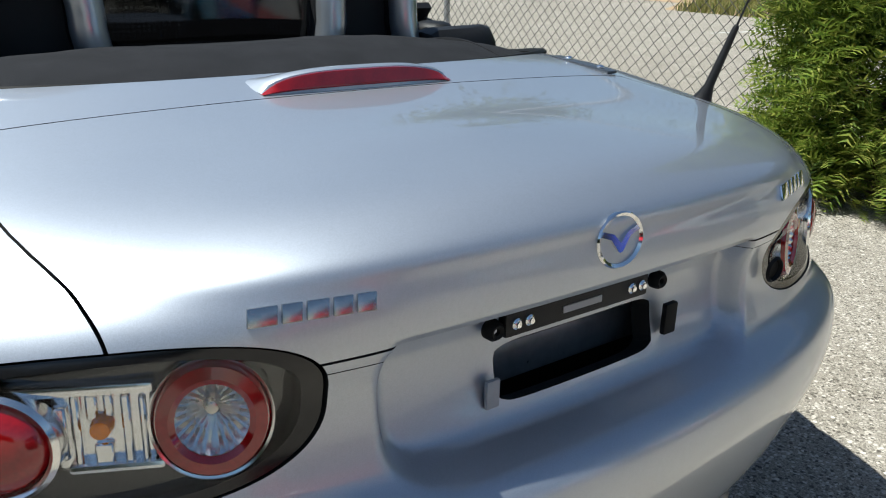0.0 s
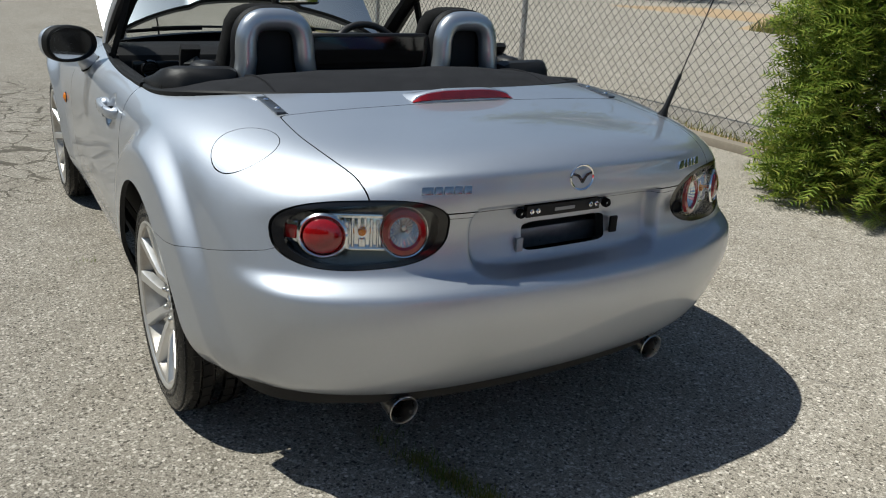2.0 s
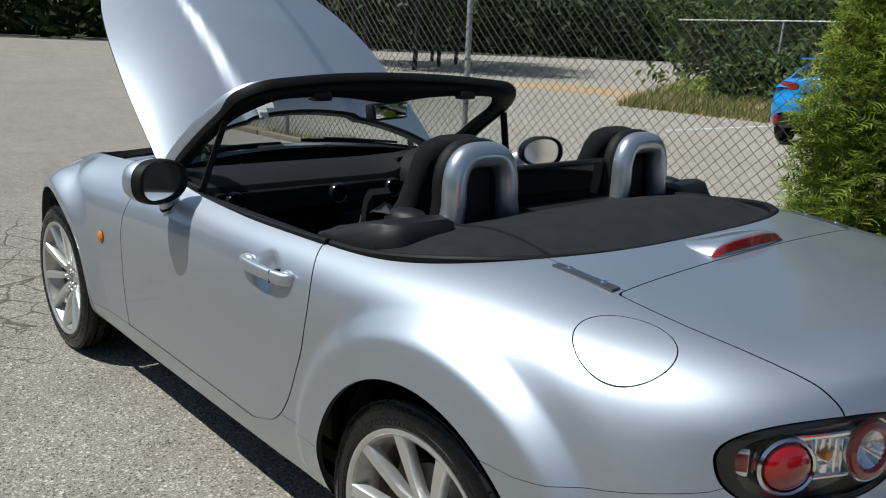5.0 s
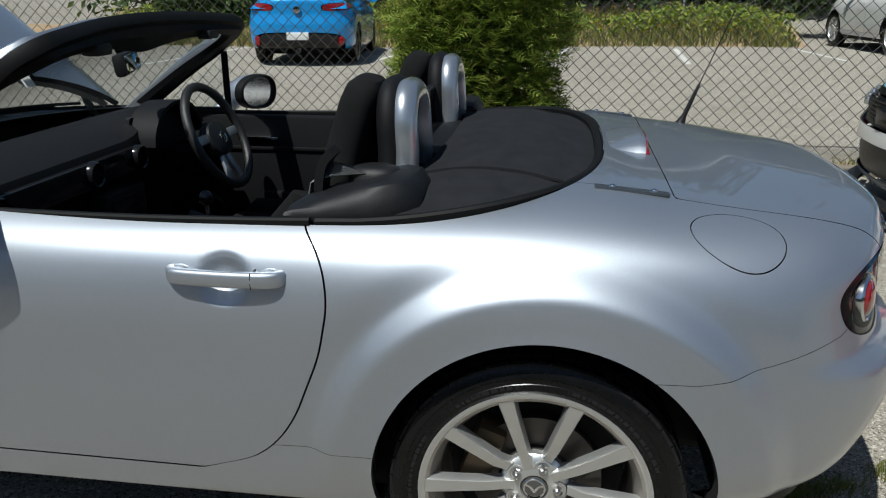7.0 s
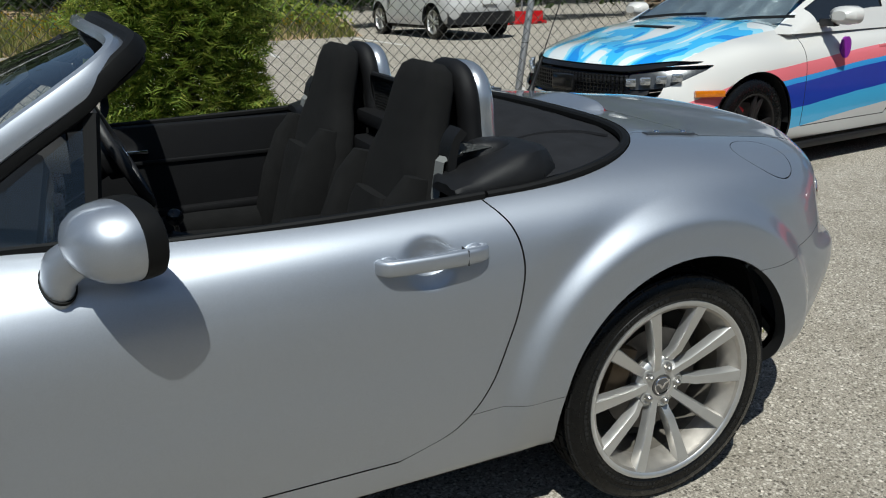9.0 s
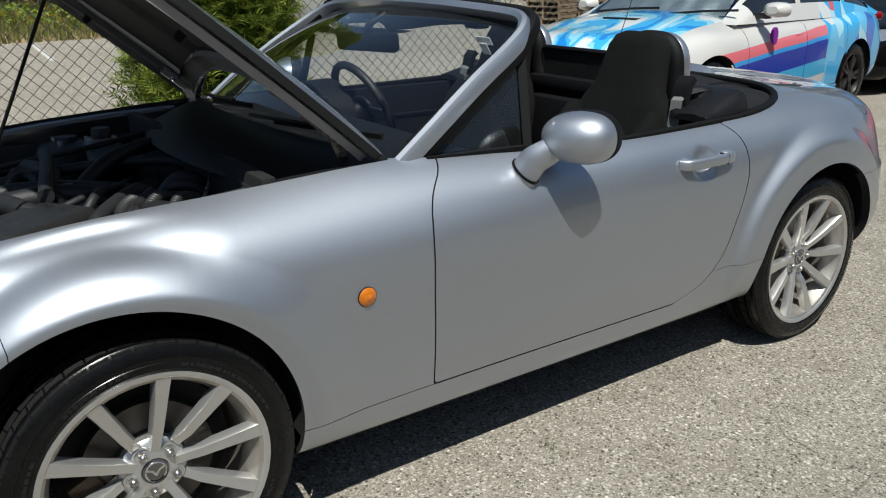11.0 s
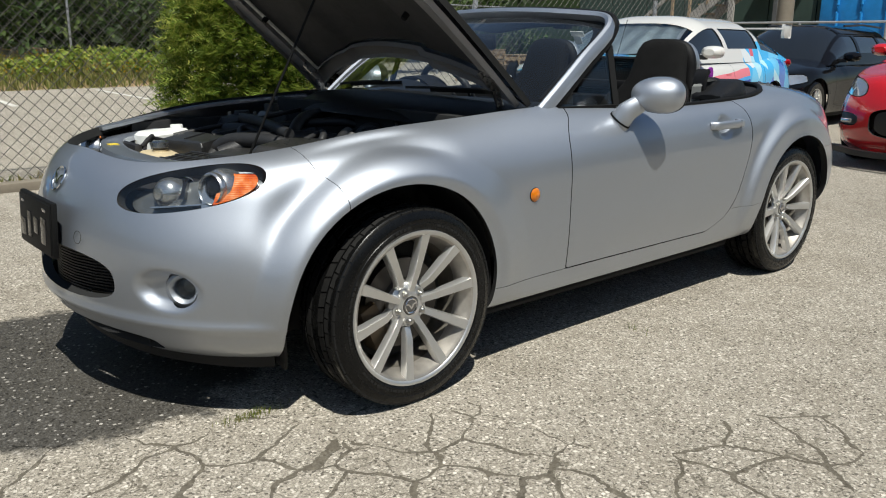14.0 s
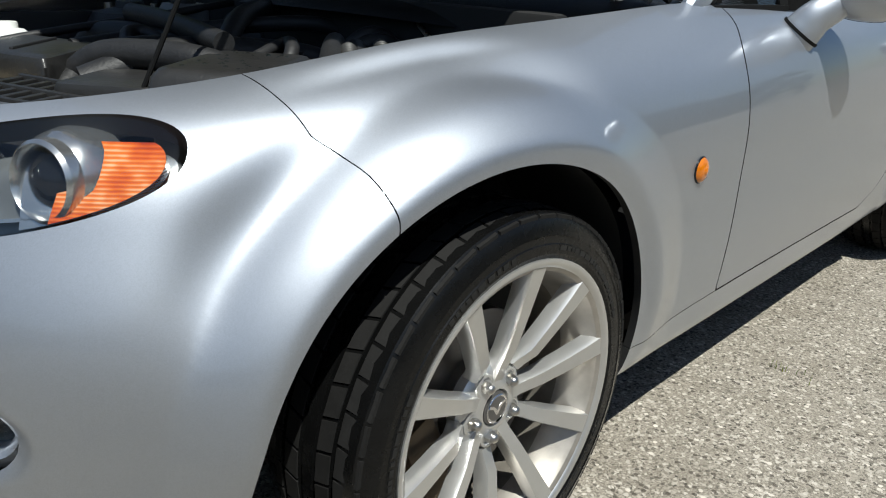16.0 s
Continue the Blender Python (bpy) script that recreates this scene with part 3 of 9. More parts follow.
def lamp_s(x, d):
    """The way along the head lamp, from its inner to its outer end."""
    return (x + 1.697) * 0.697 + (d - 0.489) * 0.717


def head_lamp_field(x, d, z):
    """Above 0 outside the head lamp."""
    s = lamp_s(x, d)
    t = (z - 0.688 - 0.16 * s) / 0.053
    f = (np.abs(s / 0.213) ** 2.3 + np.abs(t) ** 2.3) ** (1 / 2.3)
    return np.where(x < -1.3, (f - 1) * 0.06, 1.0)


def mouth_field(x, d, z):
    """Above 0 outside the front air mouth."""
    f = (np.abs(d / 0.357) ** 3 + np.abs((z - 0.418) / 0.074) ** 3) ** (1 / 3)
    return np.where(x < -1.6, (f - 1) * 0.08, 1.0)


def slot_field(x, d, z):
    """Above 0 outside the low slot in the chin."""
    f = (np.abs(d / 0.44) ** 4 + np.abs((z - 0.235) / 0.030) ** 4) ** 0.25
    return np.where(x < -1.6, (f - 1) * 0.05, 1.0)


def fog_field(x, d, z):
    return np.where(x < -1.5, np.hypot(d - 0.538, z - 0.415) - 0.049, 1.0)


def plate_hole_field(x, d, z):
    """Above 0 outside the hole behind the missing rear plate."""
    f = (np.abs(d / 0.128) ** 8 + np.abs((z - 0.660) / 0.034) ** 8) ** 0.125
    return np.where(x > 1.7, (f - 1) * 0.05, 1.0)


ROADSTER = thing("roadster", "silver two-seat roadster, roof folded down, bonnet propped open, on grey asphalt", "car")
PAINT = [M["paint"], M["gap"]]
PAINT2 = [M["paint"], M["paint"]]


def panel(name, patch, mats=None, label="", depth=0.014, rim=1, parent=None, back=False):
    return put(name, patch.mesh(name, mats or PAINT, depth, rim, back), parent or ROADSTER, None, label)


def sided(p, s):
    return p if s > 0 else p.mirrored()


HINGE = Vector((-0.50, 0, 0.875))
BONNET_TURN = Matrix.Translation(HINGE) @ Matrix.Rotation(radians(43.5), 4, "Y") @ Matrix.Translation(-HINGE)
CUT = {}


def build_panels():
    body = whole_body()
    CUT["whole"] = body
    body = body.clip(arch_rear).clip(arch_front).clip(cockpit)
    body, CUT["tail_lamp"] = body.split(tail_lamp_field, 0.0012)
    body, CUT["head_lamp"] = body.split(head_lamp_field, 0.0012)
    body, hood = body.split(hood_field)
    body, lid = body.split(lid_field, 0.0015)
    body, door = body.split(door_field)
    body, fuel = body.split(lambda x, d, z: np.where((x > 1.3) & (z > 0.7), fuel_field(x, d, z), 1.0), 0.0009)
    rest, nose = body.split(front_bumper_field, 0.0009)
    rest, tail = rest.split(rear_bumper_field, 0.0006)
    rear, fore = rest.split(lambda x, d, z: x - 0.1, 0.0)
    quarter, sill_r = rear.split(sill_field, 0.0006)
    wing, sill_f = fore.split(sill_field, 0.0010)
    deck, quarter = quarter.split(lambda x, d, z: np.minimum(np.minimum(0.53 - d, x - 1.2), 1.455 - x), 0.0010)
    nose = nose.clip(mouth_field).clip(slot_field).clip(fog_field)
    tail = tail.clip(plate_hole_field)
    sill = sill_r.joined(sill_f)
    made = {}
    for s in (-1, 1):
        made["door", s] = panel("door", sided(door, s), label="silver door with a black belt strip")
        panel("rear_wing", sided(quarter, s), label="silver flared rear wing")
        panel("front_wing", sided(wing, s), label="silver flared front wing")
        panel("sill", sided(sill, s))
        panel("fuel_flap" if s < 0 else "wing_panel", sided(fuel, s), PAINT2)
    panel("rear_deck", deck.both())
    panel("rear_bumper", tail.both(), label="silver rear bumper cover", depth=0.03)
    panel("front_bumper", nose.both(), label="silver front bumper cover with a wide mouth", depth=0.03)
    panel("boot_lid", lid.both(), label="silver boot lid")
    made["bonnet"] = panel("bonnet", hood.both().moved(BONNET_TURN), label="silver bonnet propped open", depth=0.02, back=False)
    return made


MADE = build_panels()


# ---------------------------------------------------------------- wheels
def tyre_bm():
    half = [(0.222, 0.086), (0.232, 0.090), (0.2405, 0.0950), (0.2465, 0.0970), (0.248, 0.0985), (0.2615, 0.0985), (0.263, 0.0970), (0.273, 0.0965), (0.2745, 0.0978), (0.280, 0.0960), (0.292, 0.0920), (0.300, 0.0870), (0.3045, 0.0820)]
    tread = []
    for a, b in ((0.0820, 0.050), (0.044, 0.016), (0.010, -0.010), (-0.016, -0.044), (-0.050, -0.0820)):
        tread += [(0.3060 if abs(a) < 0.06 else 0.3050, a), (0.3060 if abs(b) < 0.06 else 0.3050, b)]
    prof = half[:-1]
    for i in range(0, len(tread), 2):
        a, b = tread[i], tread[i + 1]
        prof += [a, b]
        if i + 2 < len(tread):
            prof += [(0.2985, b[1] - 0.0005), (0.2985, tread[i + 2][1] + 0.0005)]
    prof += [(r, -h) for r, h in half[:-1][::-1]]
    return lathe_bm(prof, 96)


def tread_blocks_bm(n=44):
    """Shoulder blocks and slanted centre blocks round the tread."""
    bm = bmesh.new()
    for i in range(n):
        for y0, y1, skew, k in ((0.052, 0.089, 0.010, 0.0), (-0.089, -0.052, -0.010, 0.5), (0.018, 0.043, -0.02, 0.3), (-0.043, -0.018, 0.02, 0.8)):
            a0 = 2 * math.pi * (i + k) / n
            a1 = a0 + 2 * math.pi / n * 0.88
            vs = []
            for r in (0.3015, 0.3082):
                for a, y in ((a0, y0), (a1, y0), (a1 + skew, y1), (a0 + skew, y1)):
                    rr = r - (0.006 if abs(y) > 0.08 else 0.0)
                    vs.append(bm.verts.new((rr * math.cos(a), y, rr * math.sin(a))))
            for f in ((4, 5, 6, 7), (0, 1, 5, 4), (1, 2, 6, 5), (2, 3, 7, 6), (3, 0, 4, 7)):
                bm.faces.new([vs[j] for j in f])
    return bm


def sidewall_marks_bm():
    """Raised bars and fine ribs where the sidewall's moulded writing stands."""
    bm = bmesh.new()
    rnd = random.Random(5)
    for start, stop, r0, r1 in ((20, 74, 0.2535, 0.2605), (98, 128, 0.253, 0.260), (150, 196, 0.2535, 0.2605), (215, 262, 0.253, 0.260), (285, 338, 0.2535, 0.2605)):
        a = start
        while a < stop:
            w = rnd.uniform(1.2, 3.6)
            vs = []
            for y in (-0.0978, -0.0996):
                for r, b in ((r0, a), (r1, a), (r1, a + w), (r0, a + w)):
                    vs.append(bm.verts.new((r * math.cos(radians(b)), y, r * math.sin(radians(b)))))
            for f in ((4, 5, 6, 7), (0, 1, 5, 4), (1, 2, 6, 5), (2, 3, 7, 6), (3, 0, 4, 7)):
                bm.faces.new([vs[j] for j in f])
            a += w + rnd.uniform(0.7, 1.3)
    return bm


def spoke_bm(start=0.036):
    """One tapered spoke along +x, its face towards -y."""
    bm = bmesh.new()
    rows = []
    for r, w, face, deep in ((start, 0.0122, -0.052, 0.026), (max(start + 0.012, 0.060), 0.0114, -0.058, 0.026), (0.100, 0.0122, -0.070, 0.026), (0.150, 0.0138, -0.080, 0.026), (0.195, 0.0158, -0.088, 0.026), (0.2255, 0.0178, -0.0925, 0.024)):
        sec = [(-w * 1.12, face + deep), (-w * 1.05, face + 0.006), (-w * 0.86, face), (w * 0.86, face), (w * 1.05, face + 0.006), (w * 1.12, face + deep)]
        rows.append([bm.verts.new((r, y, z)) for z, y in sec])
    for a, b in zip(rows, rows[1:]):
        for j in range(5):
            bm.faces.new((a[j], a[j + 1], b[j + 1], b[j]))
        bm.faces.new((a[5], a[0], b[0], b[5]))
    bm.faces.new(rows[-1])
    bm.faces.new(rows[0][::-1])
    return bm


def lug_bm():
    bm = bmesh.new()
    bmesh.ops.create_cone(bm, cap_ends=True, segments=6, radius1=0.0105, radius2=0.0095, depth=0.018)
    bmesh.ops.create_uvsphere(bm, u_segments=10, v_segments=6, radius=0.0085, matrix=Matrix.Translation((0, 0, 0.009)))
    bmesh.ops.rotate(bm, matrix=Matrix.Rotation(radians(90), 3, "X"), verts=bm.verts)
    return bm


def winged_mark_bm(r, thick=0.004):
    """An oval ring with a plain V shape in it, in the plane of x and z, facing -y."""
    bm = lathe_bm([(r, -0.001), (r, -thick), (r * 0.95, -thick * 1.5), (r * 0.84, -thick), (r * 0.84, -0.001)], 40, "y")
    for sgn in (-1, 1):
        pts = [(0, -0.10), (0.30, 0.25), (0.74, 0.42), (0.86, 0.25), (0.42, 0.08), (0.10, -0.42), (0, -0.46)]
        lo = [bm.verts.new((sgn * x * r, -0.001, z * r)) for x, z in pts]
        hi = [bm.verts.new((sgn * x * r * 0.97, -thick * 1.3, z * r * 0.97)) for x, z in pts]
        bm.faces.new(hi)
        for i in range(len(pts)):
            j = (i + 1) % len(pts)
            bm.faces.new((lo[i], lo[j], hi[j], hi[i]))
    return bm


def make_wheel(at, s, phase):
    """A wheel with its face towards s * y. Phase: the angle of a nut, in degrees."""
    w = new("wheel")
    w.parent = ROADSTER
    w.location = at
    if s > 0:
        w.rotation_euler = (0, 0, math.pi)
    tagged(w, "ten-spoke silver alloy wheel with a black tyre")
    if not SHARED:
        SHARED["tyre"] = part("tyre", tyre_bm(), M["rubber"], w).data
        SHARED["tread"] = part("tread", tread_blocks_bm(), M["tread"], w).data
        SHARED["marks"] = part("sidewall_lettering", sidewall_marks_bm(), M["rubber_marks"], w).data
        rim = [(0.1935, -0.030), (0.196, -0.055), (0.2085, -0.080), (0.2105, -0.088), (0.2165, -0.0925), (0.2255, -0.0935), (0.2265, -0.088), (0.220, -0.080)]
        SHARED["rim"] = part("rim", lathe_bm([(r * 1.045, y) for r, y in rim], 72), M["alloy_dirty"], w).data
        SHARED["barrel"] = part("barrel", lathe_bm([(0.198, 0.085), (0.204, 0.06), (0.198, 0.02), (0.2022, -0.030)], 72), M["barrel"], w).data
        SHARED["lip"] = part("lip", lathe_bm([(0.2235, -0.0870), (0.2270, -0.0930), (0.2320, -0.0968), (0.2375, -0.0985), (0.2405, -0.0975), (0.2410, -0.090)], 72), M["alloy"], w).data
        SHARED["spoke"] = part("spoke", spoke_bm(), M["alloy"], w).data
        hub = [(0.0, -0.052), (0.027, -0.052), (0.030, -0.057), (0.036, -0.057), (0.046, -0.052), (0.062, -0.050), (0.072, -0.040), (0.074, -0.015), (0.05, 0.0)]
        SHARED["nut_spoke"] = part("spoke", spoke_bm(0.068), M["alloy"], w).data
        SHARED["hub"] = part("hub", lathe_bm(hub, 40), M["alloy"], w).data
        SHARED["cap"] = part("centre_cap", lathe_bm([(0.0, -0.060), (0.020, -0.0595), (0.0265, -0.057), (0.0275, -0.051)], 32), M["lamp_dark"], w).data
        SHARED["mark"] = part("cap_mark", winged_mark_bm(0.0235, 0.0022), M["chrome"], w).data
        SHARED["lug"] = part("wheel_nut", lug_bm(), M["steel"], w).data
        SHARED["seat"] = part("nut_seat", lathe_bm([(0.0115, -0.046), (0.0155, -0.0535), (0.0190, -0.0525), (0.021, -0.040)], 20), M["alloy"], w).data
        SHARED["disc"] = part("brake_disc", lathe_bm([(0.06, -0.025), (0.075, -0.025), (0.078, -0.012), (0.140, -0.012), (0.140, 0.010), (0.075, 0.010)], 56), M["disc"], w).data
        cal = box(0.09, 0.155, -0.035, 0.045, -0.075, 0.075, 0.012)
        SHARED["caliper"] = part("caliper", cal, M["caliper"], w).data
        SHARED["back"] = part("dust_shield", lathe_bm([(0.0, 0.03), (0.185, 0.03), (0.187, 0.05)], 40), M["gap"], w).data
        for o in list(w.children):
            bpy.data.objects.remove(o)
    for key, name in (("tyre", "tyre"), ("tread", "tread"), ("marks", "sidewall_lettering"), ("rim", "rim"), ("barrel", "barrel"), ("lip", "rim_lip"), ("hub", "hub"), ("cap", "centre_cap"), ("mark", "cap_mark"), ("disc", "brake_disc"), ("back", "dust_shield")):
        ob = put(name, SHARED[key], w)
        if key == "mark":
            ob.location.y = -0.0575
        if key in ("tread", "marks"):
            tagged(ob, kind="stuff")
    turn = lambda deg: Matrix.Rotation(-radians(deg), 4, "Y")
    put("caliper", SHARED["caliper"], w, turn(205 if at[0] < 0 else 160))
    for i in range(10):
        put("spoke", SHARED["spoke" if i % 2 else "nut_spoke"], w, turn(phase + 36 * i))
    for i in range(5):
        m = turn(phase + 72 * i) @ Matrix.Translation((0.0475, 0, 0))
        put("nut_seat", SHARED["seat"], w, m)
        put("wheel_nut", SHARED["lug"], w, m @ Matrix.Translation((0, -0.052, 0)))


SHARED = {}
M["barrel"] = plain("brake_dusted_barrel", (0.22, 0.20, 0.17), 0.55, 0.6, vary=0.3)
M["rubber_marks"] = plain("moulded_rubber", (0.015, 0.015, 0.015), 0.5, spec=0.3)
M["lamp_dark"] = plain("cap_grey", (0.16, 0.155, 0.15), 0.35, 0.7)
M["caliper"] = plain("caliper_iron", (0.12, 0.085, 0.05), 0.6, 0.4, vary=0.35)
for wx, wy, ws, wp in ((AXLE, -0.740, -1, 70), (-AXLE, -0.740, -1, 46), (AXLE, 0.740, 1, 20), (-AXLE, 0.740, 1, 40)):
    make_wheel((wx, wy, 0.3085), ws, wp)


def arch_liner(cx, s, r):
    """The black tub over a wheel."""
    edge = 0.725 if cx < 0 else 0.775
    prof = [(r, s * edge), (r + 0.012, s * (edge - 0.03)), (r + 0.012, s * 0.50), (0.05, s * 0.50)]
    bm = lathe_bm(prof, 40, "y", arc=(radians(-8), radians(188)))
    bmesh.ops.translate(bm, verts=bm.verts, vec=(cx, 0, 0.324))
    for v in bm.verts:
        if abs(v.co.y) > 0.60 and abs(abs(v.co.y) - edge) < 0.001:
            v.co.y = s * float(np.interp(v.co.x, (-1.57, -1.48, -1.35, -1.165, -0.9, -0.8, 0.8, 0.9, 1.4, 1.53), (0.690, 0.745, 0.795, 0.812, 0.812, 0.80, 0.780, 0.795, 0.775, 0.725)))
    part("arch_liner", bm, M["liner"], ROADSTER)


M["liner"] = plain("liner_felt", (0.010, 0.010, 0.010), 0.9)
for cx, r in ((1.178, 0.356), (-1.203, 0.373)):
    for s in (-1, 1):
        arch_liner(cx, s, r)


# ---------------------------------------------------------------- lamps, badges and trim on the body
M["clear_lens"] = glass("clear_lens", (0.97, 0.98, 0.98), 0.0, 1.5, 0.55)
M["red_plastic"] = plain("red_reflector", (0.26, 0.004, 0.006), 0.12, vary=0.25, scale=300, coat=1.0)
M["amber_plastic"] = plain("amber_reflector", (0.62, 0.17, 0.005), 0.12, vary=0.25, scale=300, coat=1.0)


def orange_lens():
    """Moulded orange plastic with fine upright flutes; pale patches paint the facets' glints."""
    m = Nodes("orange_lens")
    wave = m.nt.nodes.new("ShaderNodeTexWave")
    wave.bands_direction = "Z"
    wave.inputs["Scale"].default_value, wave.inputs["Distortion"].default_value = 70.0, 0.6
    m.link(m.coords, wave.inputs["Vector"])
    f = m.math("ADD", m.math("MULTIPLY", wave.outputs["Fac"], 0.16), m.math("MULTIPLY", m.noise(24, 2), 0.95))
    m.set(Base_Color=m.ramp(f, [(0.28, (0.30, 0.030, 0.003)), (0.46, (0.55, 0.085, 0.006)), (0.60, (0.70, 0.17, 0.020)), (0.76, (0.82, 0.46, 0.26))]), Roughness=0.12, Coat_Weight=1.0)
    m.bump(wave.outputs["Fac"], 0.35, 0.001)
    return m.mat


M["orange_plastic"] = orange_lens()
M["reflector"] = plain("lamp_reflector", (0.80, 0.80, 0.80), 0.16, 1.0, vary=0.08, scale=200)
M["lamp_satin"] = plain("lamp_satin_silver", (0.62, 0.63, 0.64), 0.22, 0.9, vary=0.1, scale=60)
M["smoke"] = plain("smoked_bezel", (0.010, 0.010, 0.011), 0.25, vary=0.2, coat=1.0)
M["lamp_grey"] = plain("lamp_housing", (0.24, 0.25, 0.26), 0.3, 0.5, vary=0.3, scale=60)
M["badge_steel"] = plain("badge_chrome", (0.42, 0.43, 0.45), 0.22, 1.0, vary=0.25, scale=160)
M["lamp_dark_grey"] = plain("lamp_inner_dark", (0.150, 0.156, 0.160), 0.22, 0.4, vary=0.5, scale=30, coat=0.6)
M["head_cover"] = glass("head_lamp_cover", (0.93, 0.95, 0.94), 0.02, 1.5, 1.7)
M["mirror"] = plain("mirror_silver", (0.88, 0.89, 0.90), 0.01, 1.0, vary=0.01)
M["hinge_dark"] = plain("hinge_strip", (0.09, 0.10, 0.115), 0.3, 0.6, vary=0.2)
M["silver_trim"] = plain("silver_trim", (0.40, 0.41, 0.42), 0.35, 0.7, vary=0.08)


def frame_at(origin, normal, up=Vector((0, 0, 1))):
    """A pose whose -y axis is the normal and whose z axis is near up."""
    y = -Vector(normal).normalized()
    x = y.cross(up).normalized()
    z = x.cross(y)
    m = Matrix((x, y, z)).transposed().to_4x4()
    m.translation = origin
    return m


def on_body(x=None, d=None, z=None, side=-1):
    """The body's surface point nearest to what is given, and its normal."""
    v, n = CUT["whole"].v, CUT["whole"].n
    e = np.zeros(len(v))
    for i, c in enumerate((x, d, z)):
        if c is not None:
            e += (v[:, i] - c) ** 2
    i = int(np.argmin(e))
    p, q = Vector(v[i]), Vector(n[i])
    for k, c in enumerate((x, d, z)):
        if c is not None:
            p[k] = c
    if d == 0:
        q.y = 0
    p.y *= side
    q.y *= side
    return p, q.normalized()


def tail_lamp(s):
    lens = CUT["tail_lamp"]
    lamp = new("tail_lamp")
    lamp.parent = ROADSTER
    tagged(lamp, "tail lamp with a round red lens and a red ring in a smoked housing")
    put("bowl", sided(lens.offset(-0.026), s).mesh("bowl", [M["smoke"]] * 2, 0), lamp)
    rim = sided(lens.clip(lambda x, d, z: tail_lamp_field(x, d, z) + 0.0125), s)
    put("bezel", rim.offset(-0.002).mesh("bezel", [M["gloss_black"]] * 2, 0.02), lamp, label="gloss black bezel")
    cover = sided(lens.clip(lambda x, d, z: tail_lamp_field(x, d, z) + 0.0125, -1), s)
    put("cover", cover.mesh("cover", [M["clear_lens"]], 0), lamp).visible_shadow = False
    way = Vector((0.86, s * 0.50, 0.10)).normalized()
    pr = frame_at(Vector((1.822, s * 0.600, 0.698)), way) @ Matrix.Diagonal((1.16, 1, 1.06, 1))
    put("brake_lens", part("brake_lens", lathe_bm([(0.0, -0.016), (0.02, -0.0145), (0.034, -0.009), (0.040, 0.0), (0.040, 0.015)], 40), M["red_plastic"]).data, lamp, pr)
    put("chrome_ring", part("chrome_ring", lathe_bm([(0.0405, 0.010), (0.0405, -0.005), (0.0435, -0.008), (0.0475, -0.004), (0.048, 0.012)], 40), M["reflector"]).data, lamp, pr)
    way = Vector((0.93, s * 0.36, 0.10)).normalized()
    pr = frame_at(Vector((1.888, s * 0.437, 0.706)), way) @ Matrix.Diagonal((1.07, 1, 1.15, 1))
    put("red_ring", part("red_ring", lathe_bm([(0.0305, 0.016), (0.0295, -0.006), (0.0345, -0.010), (0.044, -0.008), (0.0475, 0.0), (0.0475, 0.014)], 44), M["red_plastic"]).data, lamp, pr)
    put("ring_edge", part("ring_edge", lathe_bm([(0.0478, 0.014), (0.0478, -0.002), (0.0500, -0.003), (0.0505, 0.014)], 44), M["reflector"]).data, lamp, pr)
    flutes = lathe_bm([(0.006, 0.022), (0.016, 0.014), (0.0300, -0.004)], 44)
    for i, v in enumerate(flutes.verts):
        v.co.y += 0.0016 * (1 if (i // 3) % 2 else -1) * (v.co.x ** 2 + v.co.z ** 2) ** 0.5 / 0.03
    put("reversing_reflector", part("reversing_reflector", flutes, M["reflector"], smooth=False).data, lamp, pr)
    put("bulb", part("bulb", lathe_bm([(0.0, -0.002), (0.005, 0.0), (0.007, 0.008), (0.007, 0.02)], 20), M["steel"]).data, lamp, pr @ Matrix.Translation((0, 0, 0.008)))
    # clear indicator between the two rounds, with an amber bulb
    way = Vector((0.90, s * 0.43, 0.08)).normalized()
    pr = frame_at(Vector((1.850, s * 0.520, 0.706)), way)
    bm = box(-0.040, 0.042, 0.006, 0.012, -0.042, 0.032, 0.004)
    for i, w, z0, z1 in ((-5, 0.012, -0.03, 0.02), (-3, 0.007, -0.04, 0.03), (-1, 0.010, 0.005, 0.03), (1, 0.008, 0.008, 0.03), (0, 0.016, -0.04, -0.016), (3, 0.008, -0.038, 0.028), (5, 0.006, -0.036, 0.026)):
        add_box(bm, i * 0.0068 - w / 2, i * 0.0068 + w / 2, 0.000, 0.008, z0, z1, 0.002, seg=1)
    put("indicator_reflector", part("indicator_reflector", bm, M["reflector"]).data, lamp, pr)
    put("indicator_bulb", part("indicator_bulb", lathe_bm([(0.0, -0.010), (0.008, -0.008), (0.010, 0.0), (0.010, 0.006)], 20), M["amber_plastic"]).data, lamp, pr)
    put("chrome_bar", part("chrome_bar", box(-0.075, 0.045, -0.004, 0.012, 0.030, 0.040, 0.004), M["reflector"]).data, lamp, pr)
    put("chrome_bar", part("chrome_bar", box(-0.030, 0.050, -0.004, 0.012, -0.042, -0.034, 0.004), M["reflector"]).data, lamp, pr)
    # side reflector towards the wing
    way = Vector((0.60, s * 0.78, 0.10)).normalized()
    pr = frame_at(Vector((1.763, s * 0.655, 0.700)), way)
    put("side_reflector", part("side_reflector", box(-0.020, 0.020, -0.004, 0.012, -0.017, 0.014, 0.004), M["red_plastic"]).data, lamp, pr)
    put("side_surround", part("side_surround", box(-0.026, 0.022, 0.0, 0.012, -0.026, 0.023, 0.005), M["reflector"]).data, lamp, pr)
    for o in lamp.children:
        o.matrix_parent_inverse = Matrix()


